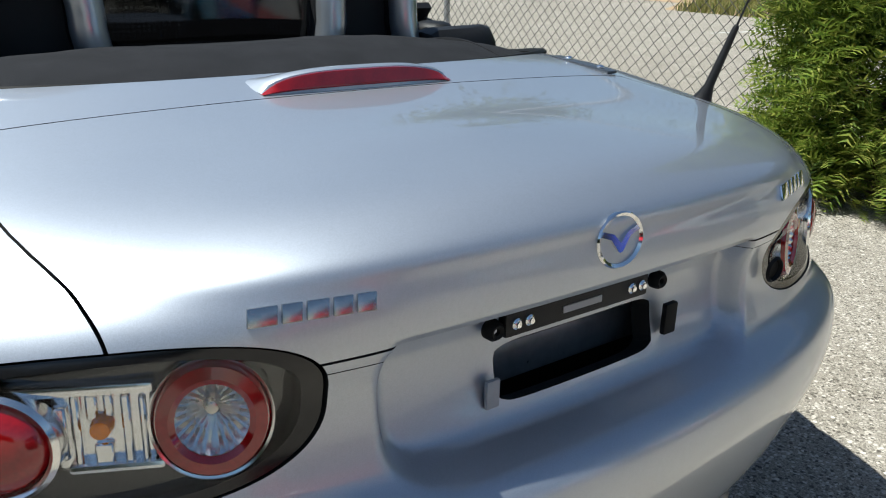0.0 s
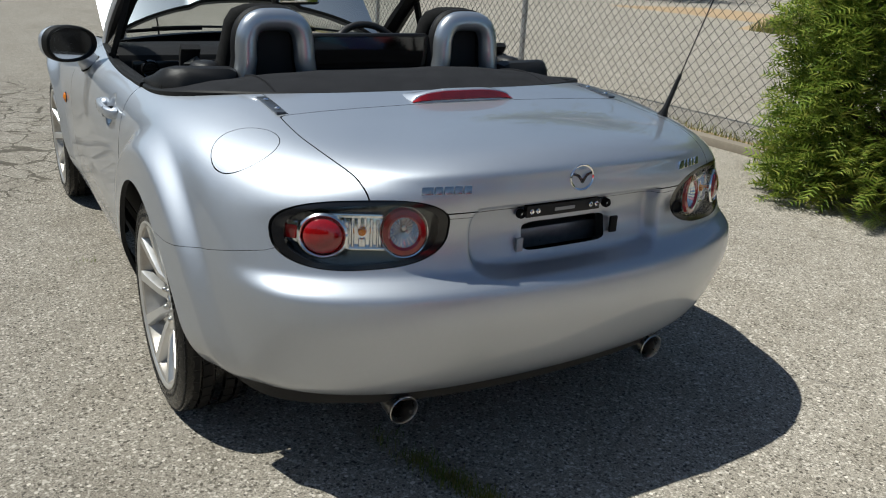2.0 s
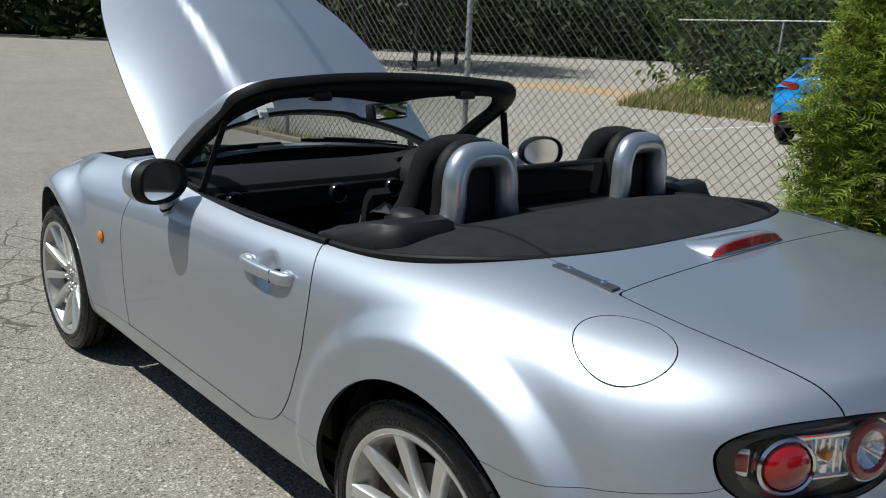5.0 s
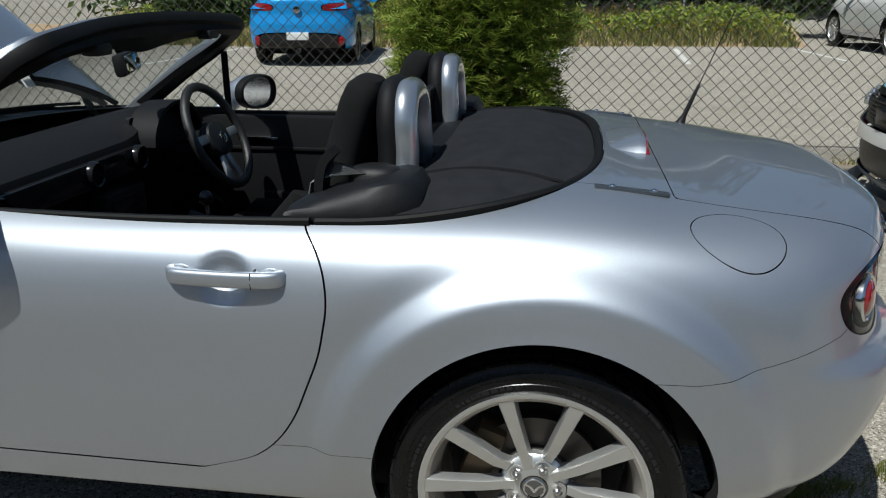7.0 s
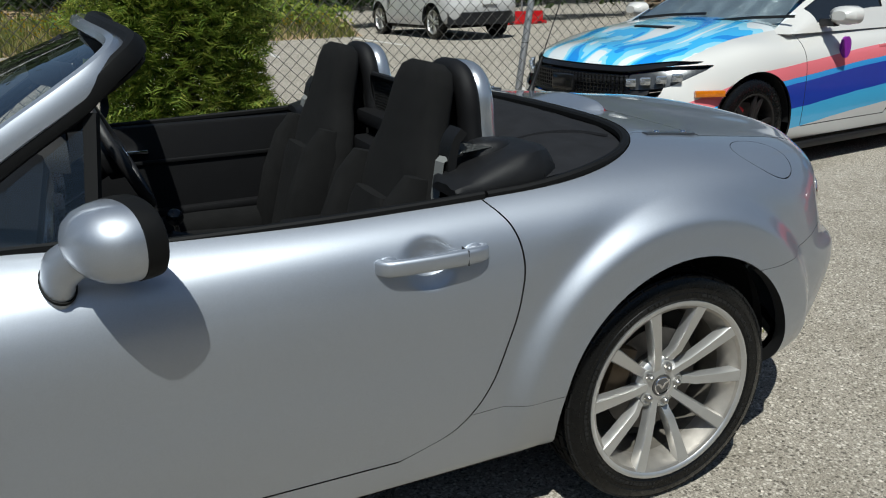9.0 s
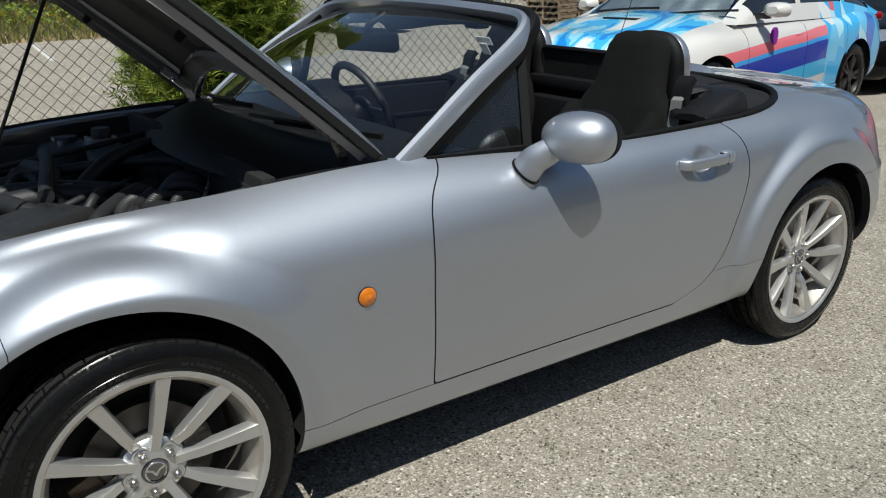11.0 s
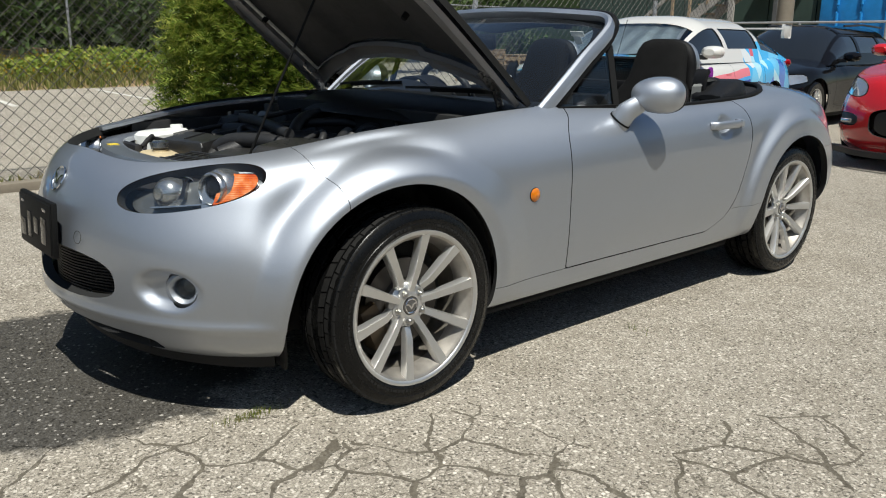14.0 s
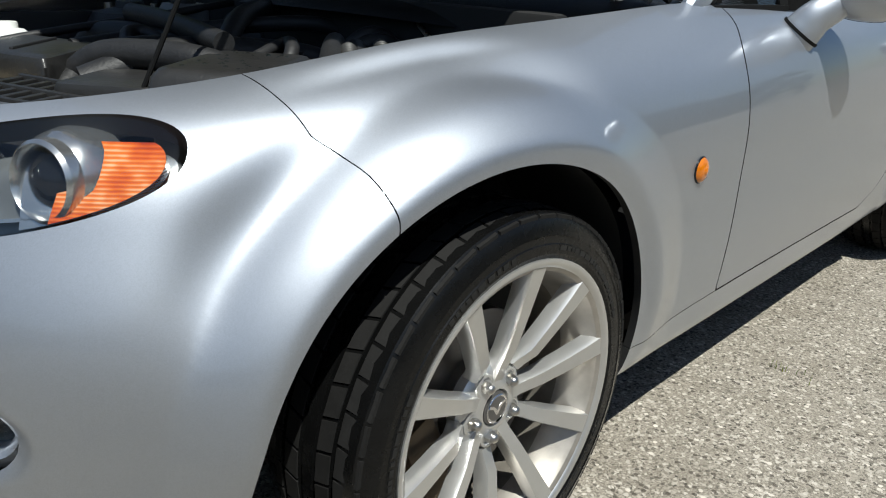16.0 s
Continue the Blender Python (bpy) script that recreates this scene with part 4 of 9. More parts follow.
def loose_meshes_away():
    """Removes the helper objects whose meshes other parts now share."""
    for o in list(scene.objects):
        if o.type == "MESH" and o.parent is None and "label" not in o and "category" not in o:
            bpy.data.objects.remove(o)


def head_lamp(s):
    lens = CUT["head_lamp"]
    lamp = new("head_lamp")
    lamp.parent = ROADSTER
    tagged(lamp, "almond-shaped head lamp with a projector and an amber corner under clear plastic")
    put("bowl", sided(lens.offset(-0.050), s).mesh("bowl", [M["lamp_dark_grey"]] * 2, 0), lamp)
    wall = sided(lens.clip(lambda x, d, z: head_lamp_field(x, d, z) + 0.0010), s)
    put("rim", wall.offset(-0.003).mesh("rim", [M["smoke"], M["lamp_dark_grey"]], 0.05), lamp)
    put("cover", sided(lens, s).mesh("cover", [M["head_cover"]], 0), lamp, label="clear plastic cover").visible_shadow = False
    way = Vector((-0.93, s * 0.33, 0.12)).normalized()
    inner = frame_at(Vector((-1.764, s * 0.437, 0.670)), way) @ Matrix.Scale(1.30, 4)
    put("inner_reflector", part("inner_reflector", lathe_bm([(0.0, -0.010), (0.012, -0.009), (0.013, -0.004), (0.024, 0.0), (0.032, 0.010), (0.036, 0.022), (0.040, 0.04), (0.036, 0.07), (0.02, 0.08)], 32), M["lamp_satin"]).data, lamp, inner)
    outer = frame_at(Vector((-1.664, s * 0.552, 0.688)), way) @ Matrix.Scale(1.12, 4)
    put("projector", part("projector", lathe_bm([(0.031, 0.010), (0.0335, -0.008), (0.037, -0.012), (0.041, -0.008), (0.045, 0.03), (0.040, 0.06), (0.02, 0.07)], 36), M["lamp_satin"]).data, lamp, outer)
    put("projector_lens", part("projector_lens", lathe_bm([(0.0, -0.010), (0.014, -0.008), (0.026, 0.000), (0.031, 0.010)], 28), M["gloss_black"]).data, lamp, outer)
    # the bright collar between projector and corner, a silver shelf and a dark bridge
    put("projector_collar", part("projector_collar", lathe_bm([(0.040, 0.002), (0.047, 0.010), (0.052, 0.030), (0.050, 0.060)], 36), M["lamp_satin"]).data, lamp, outer)
    shelf = lens.clip(lambda x, d, z: lamp_s(x, d) + 0.125).clip(lambda x, d, z: 0.06 - lamp_s(x, d)).clip(lambda x, d, z: 0.657 + 0.10 * lamp_s(x, d) - z).clip(lambda x, d, z: z - 0.653 - 0.10 * lamp_s(x, d))
    put("lamp_shelf", sided(shelf.offset(-0.030), s).mesh("lamp_shelf", [M["lamp_satin"]] * 2, 0.025), lamp)
    bridge = lens.clip(lambda x, d, z: lamp_s(x, d) + 0.062).clip(lambda x, d, z: -0.022 - lamp_s(x, d)).clip(lambda x, d, z: z - 0.672)
    put("lamp_bridge", sided(bridge.offset(-0.034), s).mesh("lamp_bridge", [M["smoke"]] * 2, 0.02), lamp)
    # amber corner follows the outer end of the cover
    amber = lens.clip(lambda x, d, z: lamp_s(x, d) - 0.086 - 0.25 * (z - 0.70)).clip(lambda x, d, z: head_lamp_field(x, d, z) + 0.0055, -1).clip(lambda x, d, z: 0.739 - z)
    put("amber_corner", sided(amber.offset(-0.014), s).mesh("amber_corner", [M["orange_plastic"]] * 2, 0.022), lamp, label="amber corner lens")
    tip = lens.clip(lambda x, d, z: lamp_s(x, d) - 0.100).clip(lambda x, d, z: head_lamp_field(x, d, z) + 0.003, -1)
    put("tip_reflector", sided(tip.offset(-0.040), s).mesh("tip_reflector", [M["lamp_satin"]] * 2, 0.004), lamp)
    band = lens.clip(lambda x, d, z: lamp_s(x, d) - 0.035).clip(lambda x, d, z: 0.094 - lamp_s(x, d)).clip(lambda x, d, z: head_lamp_field(x, d, z) + 0.008, -1)
    put("side_reflector", sided(band.offset(-0.030), s).mesh("side_reflector", [M["lamp_satin"]] * 2, 0.01), lamp)


def fog_lamp(s):
    lamp = new("fog_lamp")
    lamp.parent = ROADSTER
    p, n = Vector((-1.757, s * 0.532, 0.415)), Vector((-0.76, s * 0.64, 0.02))
    lamp.matrix_local = frame_at(p, n) @ Matrix.Scale(1.28, 4)
    tagged(lamp, "round fog lamp in a silver ring")
    part("ring", lathe_bm([(0.0225, 0.024), (0.0235, 0.006), (0.026, -0.001), (0.032, -0.005), (0.040, -0.002), (0.047, 0.005), (0.050, 0.014), (0.050, 0.03)], 36), M["paint"], lamp)
    part("reflector", lathe_bm([(0.0, 0.030), (0.014, 0.026), (0.0235, 0.012)], 28), M["lamp_dark_grey"], lamp)
    part("glass", lathe_bm([(0.0, 0.002), (0.014, 0.004), (0.0236, 0.009)], 28), M["glass_dark"], lamp)


M["glass_dark"] = glass("lamp_glass", (0.85, 0.9, 0.92), 0.0, 1.5)
for s in (-1, 1):
    tail_lamp(s)
    head_lamp(s)
    fog_lamp(s)


def high_brake_light():
    lamp = new("high_brake_light")
    lamp.parent = ROADSTER
    tagged(lamp, "long red brake light in a silver teardrop housing")
    n = 28
    for name, mat, k in (("housing", M["paint"], 0), ("lens", M["red_plastic"], 1)):
        bm = bmesh.new()
        rows = []
        for i in range(n + 1):
            y = -0.166 + 0.332 * i / n
            e = max(0.0, 1 - abs(y / 0.166) ** 3.2)
            base = 0.900 - 0.055 * y * y
            h = 0.030 * e ** 0.55
            if k == 0:
                sec = [(1.300, 0.001), (1.330, h * 0.30), (1.365, h * 0.72), (1.392, h * 0.98), (1.404, h), (1.409, h * 0.92), (1.415, h * 0.15 - 0.002), (1.415, -0.012)]
            else:
                t = max(0.0, 1 - abs(y / 0.160) ** 3.2) ** 0.55 * 0.030
                sec = [(1.4065, t * 0.92 - 0.001), (1.4125, t * 0.86), (1.4185, t * 0.22), (1.4165, t * 0.12 - 0.001)]
            rows.append([bm.verts.new((x - 0.20 * y * y, y, base - (x - 1.40) * 0.06 + z)) for x, z in sec])
        for a, b in zip(rows, rows[1:]):
            for j in range(len(a) - 1):
                bm.faces.new((a[j], a[j + 1], b[j + 1], b[j]))
        part(name, bm, mat, lamp)


high_brake_light()


def letter_bars(parent, name, at, normal, widths, height, mat, slant=0.15, gap=0.008, along=1):
    """A row of plain chrome blocks where a maker's name stands."""
    root = new(name)
    root.parent = parent
    root.matrix_local = frame_at(at, normal)
    total = sum(widths) + gap * (len(widths) - 1)
    x = -total / 2
    for w in widths:
        bm = bmesh.new()
        add_box(bm, x, x + w, -0.004, 0.002, -height / 2, height / 2, 0.0012)
        for v in bm.verts:
            v.co.x += v.co.z * slant
        part("chrome_block", bm, mat, root)
        x += w + gap
    return root


def badges():
    p, n = on_body(1.945, 0, 0.806)
    put("rear_badge", part("rear_badge", winged_mark_bm(0.036, 0.004), M["chrome"]).data, ROADSTER, frame_at(p, n) @ Matrix.Diagonal((1, 1, 0.88, 1)), "chrome oval badge")
    p, n = on_body(-1.900, 0, 0.671)
    put("front_badge", part("front_badge", winged_mark_bm(0.046, 0.004), M["chrome"]).data, ROADSTER, frame_at(p, n) @ Matrix.Diagonal((1, 1, 0.88, 1)), "chrome oval badge")
    p, n = on_body(1.918, 0.352, 0.800, -1)
    letter_bars(ROADSTER, "name_badge", p + n * 0.002, n, (0.026, 0.018, 0.020, 0.018, 0.018), 0.017, M["badge_steel"], 0.1, 0.0035)
    p, n = on_body(1.905, 0.390, 0.800, 1)
    letter_bars(ROADSTER, "name_badge", p + n * 0.002, n, (0.030, 0.016, 0.018, 0.014, 0.022), 0.020, M["chrome"], 0.35, 0.003)


badges()


def rear_plate_bracket():
    back = 1.911
    p = thing("plate_bracket", "black plate bracket strip with four bolts over an empty plate recess", "")
    p.parent = ROADSTER
    bm = box(back - 0.004, back + 0.010, -0.132, 0.090, 0.712, 0.741, 0.003)
    part("strip", bm, M["black_plastic"], p)
    part("maker_mark", box(back + 0.010, back + 0.0112, -0.050, 0.010, 0.722, 0.730), M["grey_print"], p)
    for y in (-0.118, -0.100, 0.060, 0.078):
        bm = lathe_bm([(0.0, 0.016), (0.0032, 0.016), (0.0034, 0.013), (0.0045, 0.0135), (0.0065, 0.012), (0.0068, 0.008)], 18, "x")
        bmesh.ops.translate(bm, verts=bm.verts, vec=(back, y, 0.727))
        part("bolt", bm, M["chrome"], p)
    for y in (-0.142, 0.118):
        bm = lathe_bm([(0.003, 0.004), (0.004, 0.008), (0.008, 0.010), (0.0115, 0.005), (0.012, -0.004)], 24, "x")
        bmesh.ops.translate(bm, verts=bm.verts, vec=(back, y, 0.722))
        part("rubber_plug", bm, M["trim_rubber"], p)
    part("foam_pad", box(back - 0.002, back + 0.006, 0.138, 0.160, 0.642, 0.684, 0.002), M["trim_rubber"], p)
    part("foam_pad", box(back - 0.002, back + 0.004, -0.148, -0.130, 0.628, 0.662, 0.002), M["grey_print"], p)
    # what shows through the hole
    part("crash_beam", box(1.78, 1.84, -0.45, 0.45, 0.60, 0.655, 0.01), M["lamp_grey"], p)
    bm = lathe_bm([(0.0, -0.004), (0.013, -0.004), (0.016, 0.002), (0.019, -0.002)], 20, "x")
    bmesh.ops.translate(bm, verts=bm.verts, vec=(1.928, 0.352, 0.690))
    part("grommet", bm, M["trim_rubber"], p)
    part("boot_floor", box(1.70, 1.72, -0.5, 0.5, 0.45, 0.76), M["gap"], p)


M["grey_print"] = plain("grey_print", (0.35, 0.35, 0.36), 0.6)
rear_plate_bracket()


def front_plate():
    """Black plate frame with an unreadable dark plate of shiny shapes."""
    p = thing("front_plate", "black number plate holder with dark unreadable shapes", "")
    p.parent = ROADSTER
    p.matrix_local = frame_at(Vector((-1.972, 0.015, 0.540)), Vector((-1, 0, 0.06)))
    part("holder", box(-0.162, 0.162, -0.006, 0.012, -0.083, 0.083, 0.006), M["trim_rubber"], p)
    part("plate", box(-0.155, 0.155, -0.010, 0.0, -0.075, 0.075, 0.003), M["trim_rubber"], p)
    for x0, x1, z0, z1 in ((-0.14, -0.085, -0.055, 0.00), (-0.065, -0.03, -0.05, 0.03), (0.0, 0.04, -0.03, 0.02), (0.07, 0.12, -0.05, 0.03), (-0.13, -0.10, 0.050, 0.060), (0.09, 0.12, 0.050, 0.060)):
        part("raised_bar", box(x0, x1, -0.0125, -0.006, z0, z1, 0.002), M["badge_steel"] if z0 > 0.04 else M["gloss_black"], p)


front_plate()


def mouth_grille():
    g = new("grille")
    g.parent = ROADSTER
    tagged(g, "black mesh grille behind the air mouth")
    part("backing", box(-1.80, -1.78, -0.36, 0.36, 0.20, 0.52), M["gap"], g)
    n = 17
    for i in range(n):
        z = 0.344 + 0.148 * i / (n - 1)
        w = 0.357 * max(0.05, 1 - abs((z - 0.42) / 0.078) ** 3) ** (1 / 3)
        pts = [(-1.915 + 0.30 * (y / 0.4) ** 2 * 0.62, y, z) for y in np.linspace(-w, w, 9)]
        part("slat", sweep_bm(pts, [(-0.004, -0.002), (0.004, -0.002), (0.004, 0.002), (-0.004, 0.002)]), M["black_plastic"], g)
    bm = bmesh.new()
    for i in range(-17, 18):
        y = i * 0.020
        w = 0.066 * max(0.0, 1 - abs(y / 0.345) ** 3) ** (1 / 3)
        x = -1.912 + 0.30 * (y / 0.4) ** 2 * 0.62
        add_box(bm, x, x + 0.004, y - 0.0015, y + 0.0015, 0.420 - w, 0.420 + w)
    part("upright_ribs", bm, M["black_plastic"], g)
    p, n = on_body(-1.93, 0.215, 0.530, -1)
    ring = lathe_bm([(0.0175, -0.0002), (0.0185, -0.0012), (0.0195, -0.0002)], 32)
    put("tow_cover", part("tow_cover", ring, M["gap"]).data, ROADSTER, frame_at(p, n))


mouth_grille()


def chin():
    """Black lower lip, undertrays and rear valance."""
    pts = [(x, y, 0.192) for x, y in ((-1.552, -0.652), (-1.66, -0.556), (-1.785, -0.322), (-1.832, 0.0), (-1.785, 0.322), (-1.66, 0.556), (-1.552, 0.652))]
    part("chin_lip", sweep_bm(spline(pts, 6), [(-0.010, -0.020), (0.006, -0.020), (0.010, 0.012), (-0.012, 0.014)]), M["black_plastic"], ROADSTER)
    for s in (-1, 1):
        flap = [(-1.566, s * 0.690, 0.330), (-1.556, s * 0.682, 0.280), (-1.544, s * 0.668, 0.225), (-1.536, s * 0.652, 0.172)]
        part("wheel_arch_flap", sweep_bm(spline(flap, 4), [(-0.005, -0.030), (0.005, -0.030), (0.005, 0.030), (-0.005, 0.030)], up=Vector((0, 1, 0))), M["black_plastic"], ROADSTER, "black rubber flap ahead of the front wheel")
        part("tow_hook_cover", box(-1.60, -1.53, s * 0.52 - 0.045, s * 0.52 + 0.045, 0.150, 0.200, 0.020), M["black_plastic"], ROADSTER)
    pts = [(x, y, 0.262) for x, y in ((1.50, -0.735), (1.69, -0.665), (1.80, -0.49), (1.852, -0.29), (1.872, 0.0), (1.852, 0.29), (1.80, 0.49), (1.69, 0.665), (1.50, 0.735))]
    part("rear_valance", sweep_bm(spline(pts, 6), [(-0.012, -0.016), (0.008, -0.012), (0.010, 0.020), (-0.014, 0.020)]), M["black_plastic"], ROADSTER)
    part("underbody", box(-0.80, 0.82, -0.72, 0.72, 0.165, 0.20, 0.02), M["gap"], ROADSTER)
    # unseen plate added to stop sun leaking through the chin slot
    part("underbody", box(-1.775, -1.60, -0.34, 0.34, 0.205, 0.225, 0.008), M["gap"], ROADSTER)
    part("underbody", box(-1.62, -0.80, -0.46, 0.46, 0.18, 0.30, 0.02), M["gap"], ROADSTER)
    part("underbody", box(0.82, 1.70, -0.48, 0.48, 0.24, 0.34, 0.02), M["gap"], ROADSTER)


chin()


def exhaust(s):
    e = new("exhaust_tip")
    e.parent = ROADSTER
    e.matrix_local = pose(1.765, 0.420 if s > 0 else -0.400, 0.236, 0, 4, 0)
    tagged(e, "polished steel exhaust tip")
    part("pipe", lathe_bm([(0.030, -0.25), (0.034, -0.06), (0.037, 0.075), (0.0385, 0.088), (0.0365, 0.090), (0.034, 0.085), (0.032, 0.02), (0.030, -0.1)], 32, "x"), M["steel"], e)
    part("bore", lathe_bm([(0.0, -0.04), (0.032, -0.04)], 20, "x"), M["gap"], e)


for s in (-1, 1):
    exhaust(s)


def antenna():
    a = new("antenna")
    a.parent = ROADSTER
    tagged(a, "black whip antenna on the rear wing")
    base, tip = Vector((1.586, 0.603, 0.846)), Vector((1.729, 0.600, 1.225))
    mid = base.lerp(tip, 0.38)
    turn = (tip - base).to_track_quat("Z", "Y").to_matrix().to_4x4()
    bm = lathe_bm([(0.0, -0.012), (0.024, -0.010), (0.022, 0.004), (0.015, 0.016), (0.0085, 0.040), (0.0070, 0.10), (0.0055, 0.150), (0.003, 0.154), (0.0, 0.155)], 20, "z")
    bmesh.ops.transform(bm, matrix=Matrix.Translation(base) @ turn, verts=bm.verts)
    part("foot", bm, M["black_plastic"], a)
    bm = sweep_bm([mid, mid.lerp(tip, 0.5), tip], ring_section(0.0019, 6))
    part("whip", bm, M["black_plastic"], a)
    bm = bmesh.new()
    bmesh.ops.create_uvsphere(bm, u_segments=8, v_segments=6, radius=0.0035, matrix=Matrix.Translation(tip))
    part("tip", bm, M["black_plastic"], a)


antenna()


def side_indicator(s):
    e = on_body(-0.662, 0.83, 0.596, s)
    m = frame_at(Vector((-0.662, e[0].y, 0.596)), e[1])
    r = new("side_indicator")
    r.parent = ROADSTER
    r.matrix_local = m
    tagged(r, "round amber side indicator in a thin black ring")
    part("ring", lathe_bm([(0.0225, -0.001), (0.0230, -0.003), (0.0245, -0.002), (0.0250, 0.004)], 32), M["gloss_black"], r)
    part("lens", lathe_bm([(0.0, -0.011), (0.010, -0.0104), (0.018, -0.008), (0.0228, -0.003), (0.0228, 0.004)], 32), M["amber_plastic"], r)
    part("bulb", lathe_bm([(0.0, -0.0135), (0.006, -0.012), (0.009, -0.010)], 16), M["amber_plastic"], r)


def door_handle(s):
    h = new("door_handle")
    h.parent = MADE["door", s]
    tagged(h, "silver bar door handle over a round bowl")
    y = on_body(0.43, 0.82, 0.757, s)[0].y
    path = [(0.418, y - s * 0.004, 0.757), (0.428, y + s * 0.012, 0.7575), (0.45, y + s * 0.021, 0.758), (0.53, y + s * 0.026, 0.7585), (0.61, y + s * 0.022, 0.758), (0.642, y + s * 0.012, 0.757), (0.650, y - s * 0.004, 0.756)]
    part("grip", sweep_bm(spline(path, 6), [(0.011 * math.copysign(abs(math.cos(2 * math.pi * i / 16)) ** 0.6, math.cos(2 * math.pi * i / 16)), 0.0165 * math.copysign(abs(math.sin(2 * math.pi * i / 16)) ** 0.6, math.sin(2 * math.pi * i / 16))) for i in range(16)], up=Vector((0, 0, 1))), M["paint"], h)
    for x in (0.438, 0.628):
        bm = bmesh.new()
        bmesh.ops.create_uvsphere(bm, u_segments=18, v_segments=10, radius=1.0, matrix=Matrix.Translation((x, y - s * 0.002, 0.757)) @ Matrix.Diagonal((0.024, 0.020, 0.0185, 1)))
        part("foot", bm, M["paint"], h)
    part("lock_seam", box(0.5985, 0.6000, min(y, y + s * 0.034), max(y, y + s * 0.034), 0.742, 0.774), M["gap"], h)


for s in (-1, 1):
    side_indicator(s)
    door_handle(s)


def door_mirror(s):
    m = new("door_mirror")
    m.parent = MADE["door", s]
    tagged(m, "oval silver door mirror with black rim")
    c = Vector((-0.052, s * 0.868, 0.902))
    turn = Matrix.Translation(c) @ Matrix.Rotation(radians(-23 * s), 4, "Z")
    shell = bmesh.new()
    prof = [(1.0, 0.012), (1.0, -0.004), (0.965, -0.024), (0.87, -0.045), (0.69, -0.062), (0.45, -0.073), (0.2, -0.078), (0.0, -0.080)]
    rings = []
    for k, x in prof:
        ring = []
        for i in range(36):
            a = 2 * math.pi * i / 36
            ca, sa = math.cos(a), math.sin(a)
            e = 2.0 / 2.3
            yy = 0.099 * k * math.copysign(abs(ca) ** e, ca)
            zz = 0.066 * k * math.copysign(abs(sa) ** e, sa) * (1 + 0.10 * ca * s)
            ring.append(shell.verts.new((x, yy, zz)))
        rings.append(ring)
    for a, b in zip(rings, rings[1:]):
        for i in range(36):
            j = (i + 1) % 36
            shell.faces.new((a[i], a[j], b[j], b[i]))
    bmesh.ops.remove_doubles(shell, verts=shell.verts, dist=1e-5)
    bmesh.ops.transform(shell, matrix=turn, verts=shell.verts)
    part("shell", shell, M["paint"], m)
    for name, mat, rows in (("rim", M["trim_rubber"], ((0.985, 0.004), (1.020, 0.006), (1.026, 0.026), (1.005, 0.040), (0.92, 0.046), (0.86, 0.038), (0.84, 0.026))), ("glass", M["mirror"], ((0.855, 0.0300), (0.5, 0.0300), (0.02, 0.0300)))):
        bm = bmesh.new()
        rings = []
        for k, x in rows:
            ring = []
            for i in range(36):
                a = 2 * math.pi * i / 36
                ca, sa = math.cos(a), math.sin(a)
                e = 2.0 / 2.3
                ring.append(bm.verts.new((x, 0.099 * k * math.copysign(abs(ca) ** e, ca), 0.066 * k * math.copysign(abs(sa) ** e, sa) * (1 + 0.10 * ca * s))))
            rings.append(ring)
        for a, b in zip(rings, rings[1:]):
            for i in range(36):
                bm.faces.new((a[i], a[(i + 1) % 36], b[(i + 1) % 36], b[i]))
        bmesh.ops.transform(bm, matrix=turn, verts=bm.verts)
        part(name, bm, mat, m)
    path = [(-0.154, s * 0.768, 0.796), (-0.150, s * 0.784, 0.818), (-0.142, s * 0.801, 0.842), (-0.118, s * 0.825, 0.865), (-0.085, s * 0.850, 0.892)]
    sec = lambda t: 1.0 - 0.25 * t
    part("stalk", sweep_bm(spline(path, 5), ring_section(0.046, 20, 0.62, 0.95), scale=sec), M["paint"], m)
    part("gasket", sweep_bm([(-0.1522, s * 0.776, 0.8070), (-0.1512, s * 0.780, 0.8125)], ring_section(0.0475, 20, 0.63, 0.96)), M["trim_rubber"], m)


for s in (-1, 1):
    door_mirror(s)


# ---------------------------------------------------------------- cockpit edge, windscreen
def rim_path(dx=0.0, n=60):
    """Round the rear of the roof well, from one door's end to the other."""
    out = []
    for i in range(n + 1):
        a = math.pi * (i / n - 0.5)
        c, sn = math.cos(a), math.sin(a)
        x = 0.7 + (0.60 + dx) * abs(c) ** (2 / 3.1)
        y = (0.745 + dx) * math.copysign(abs(sn) ** (2 / 3.1), sn)
        z = 0.852 + 0.050 * smooth_step(0.7, 1.28, x) - 0.0 * y
        out.append(Vector((x, y, float(z))))
    return out


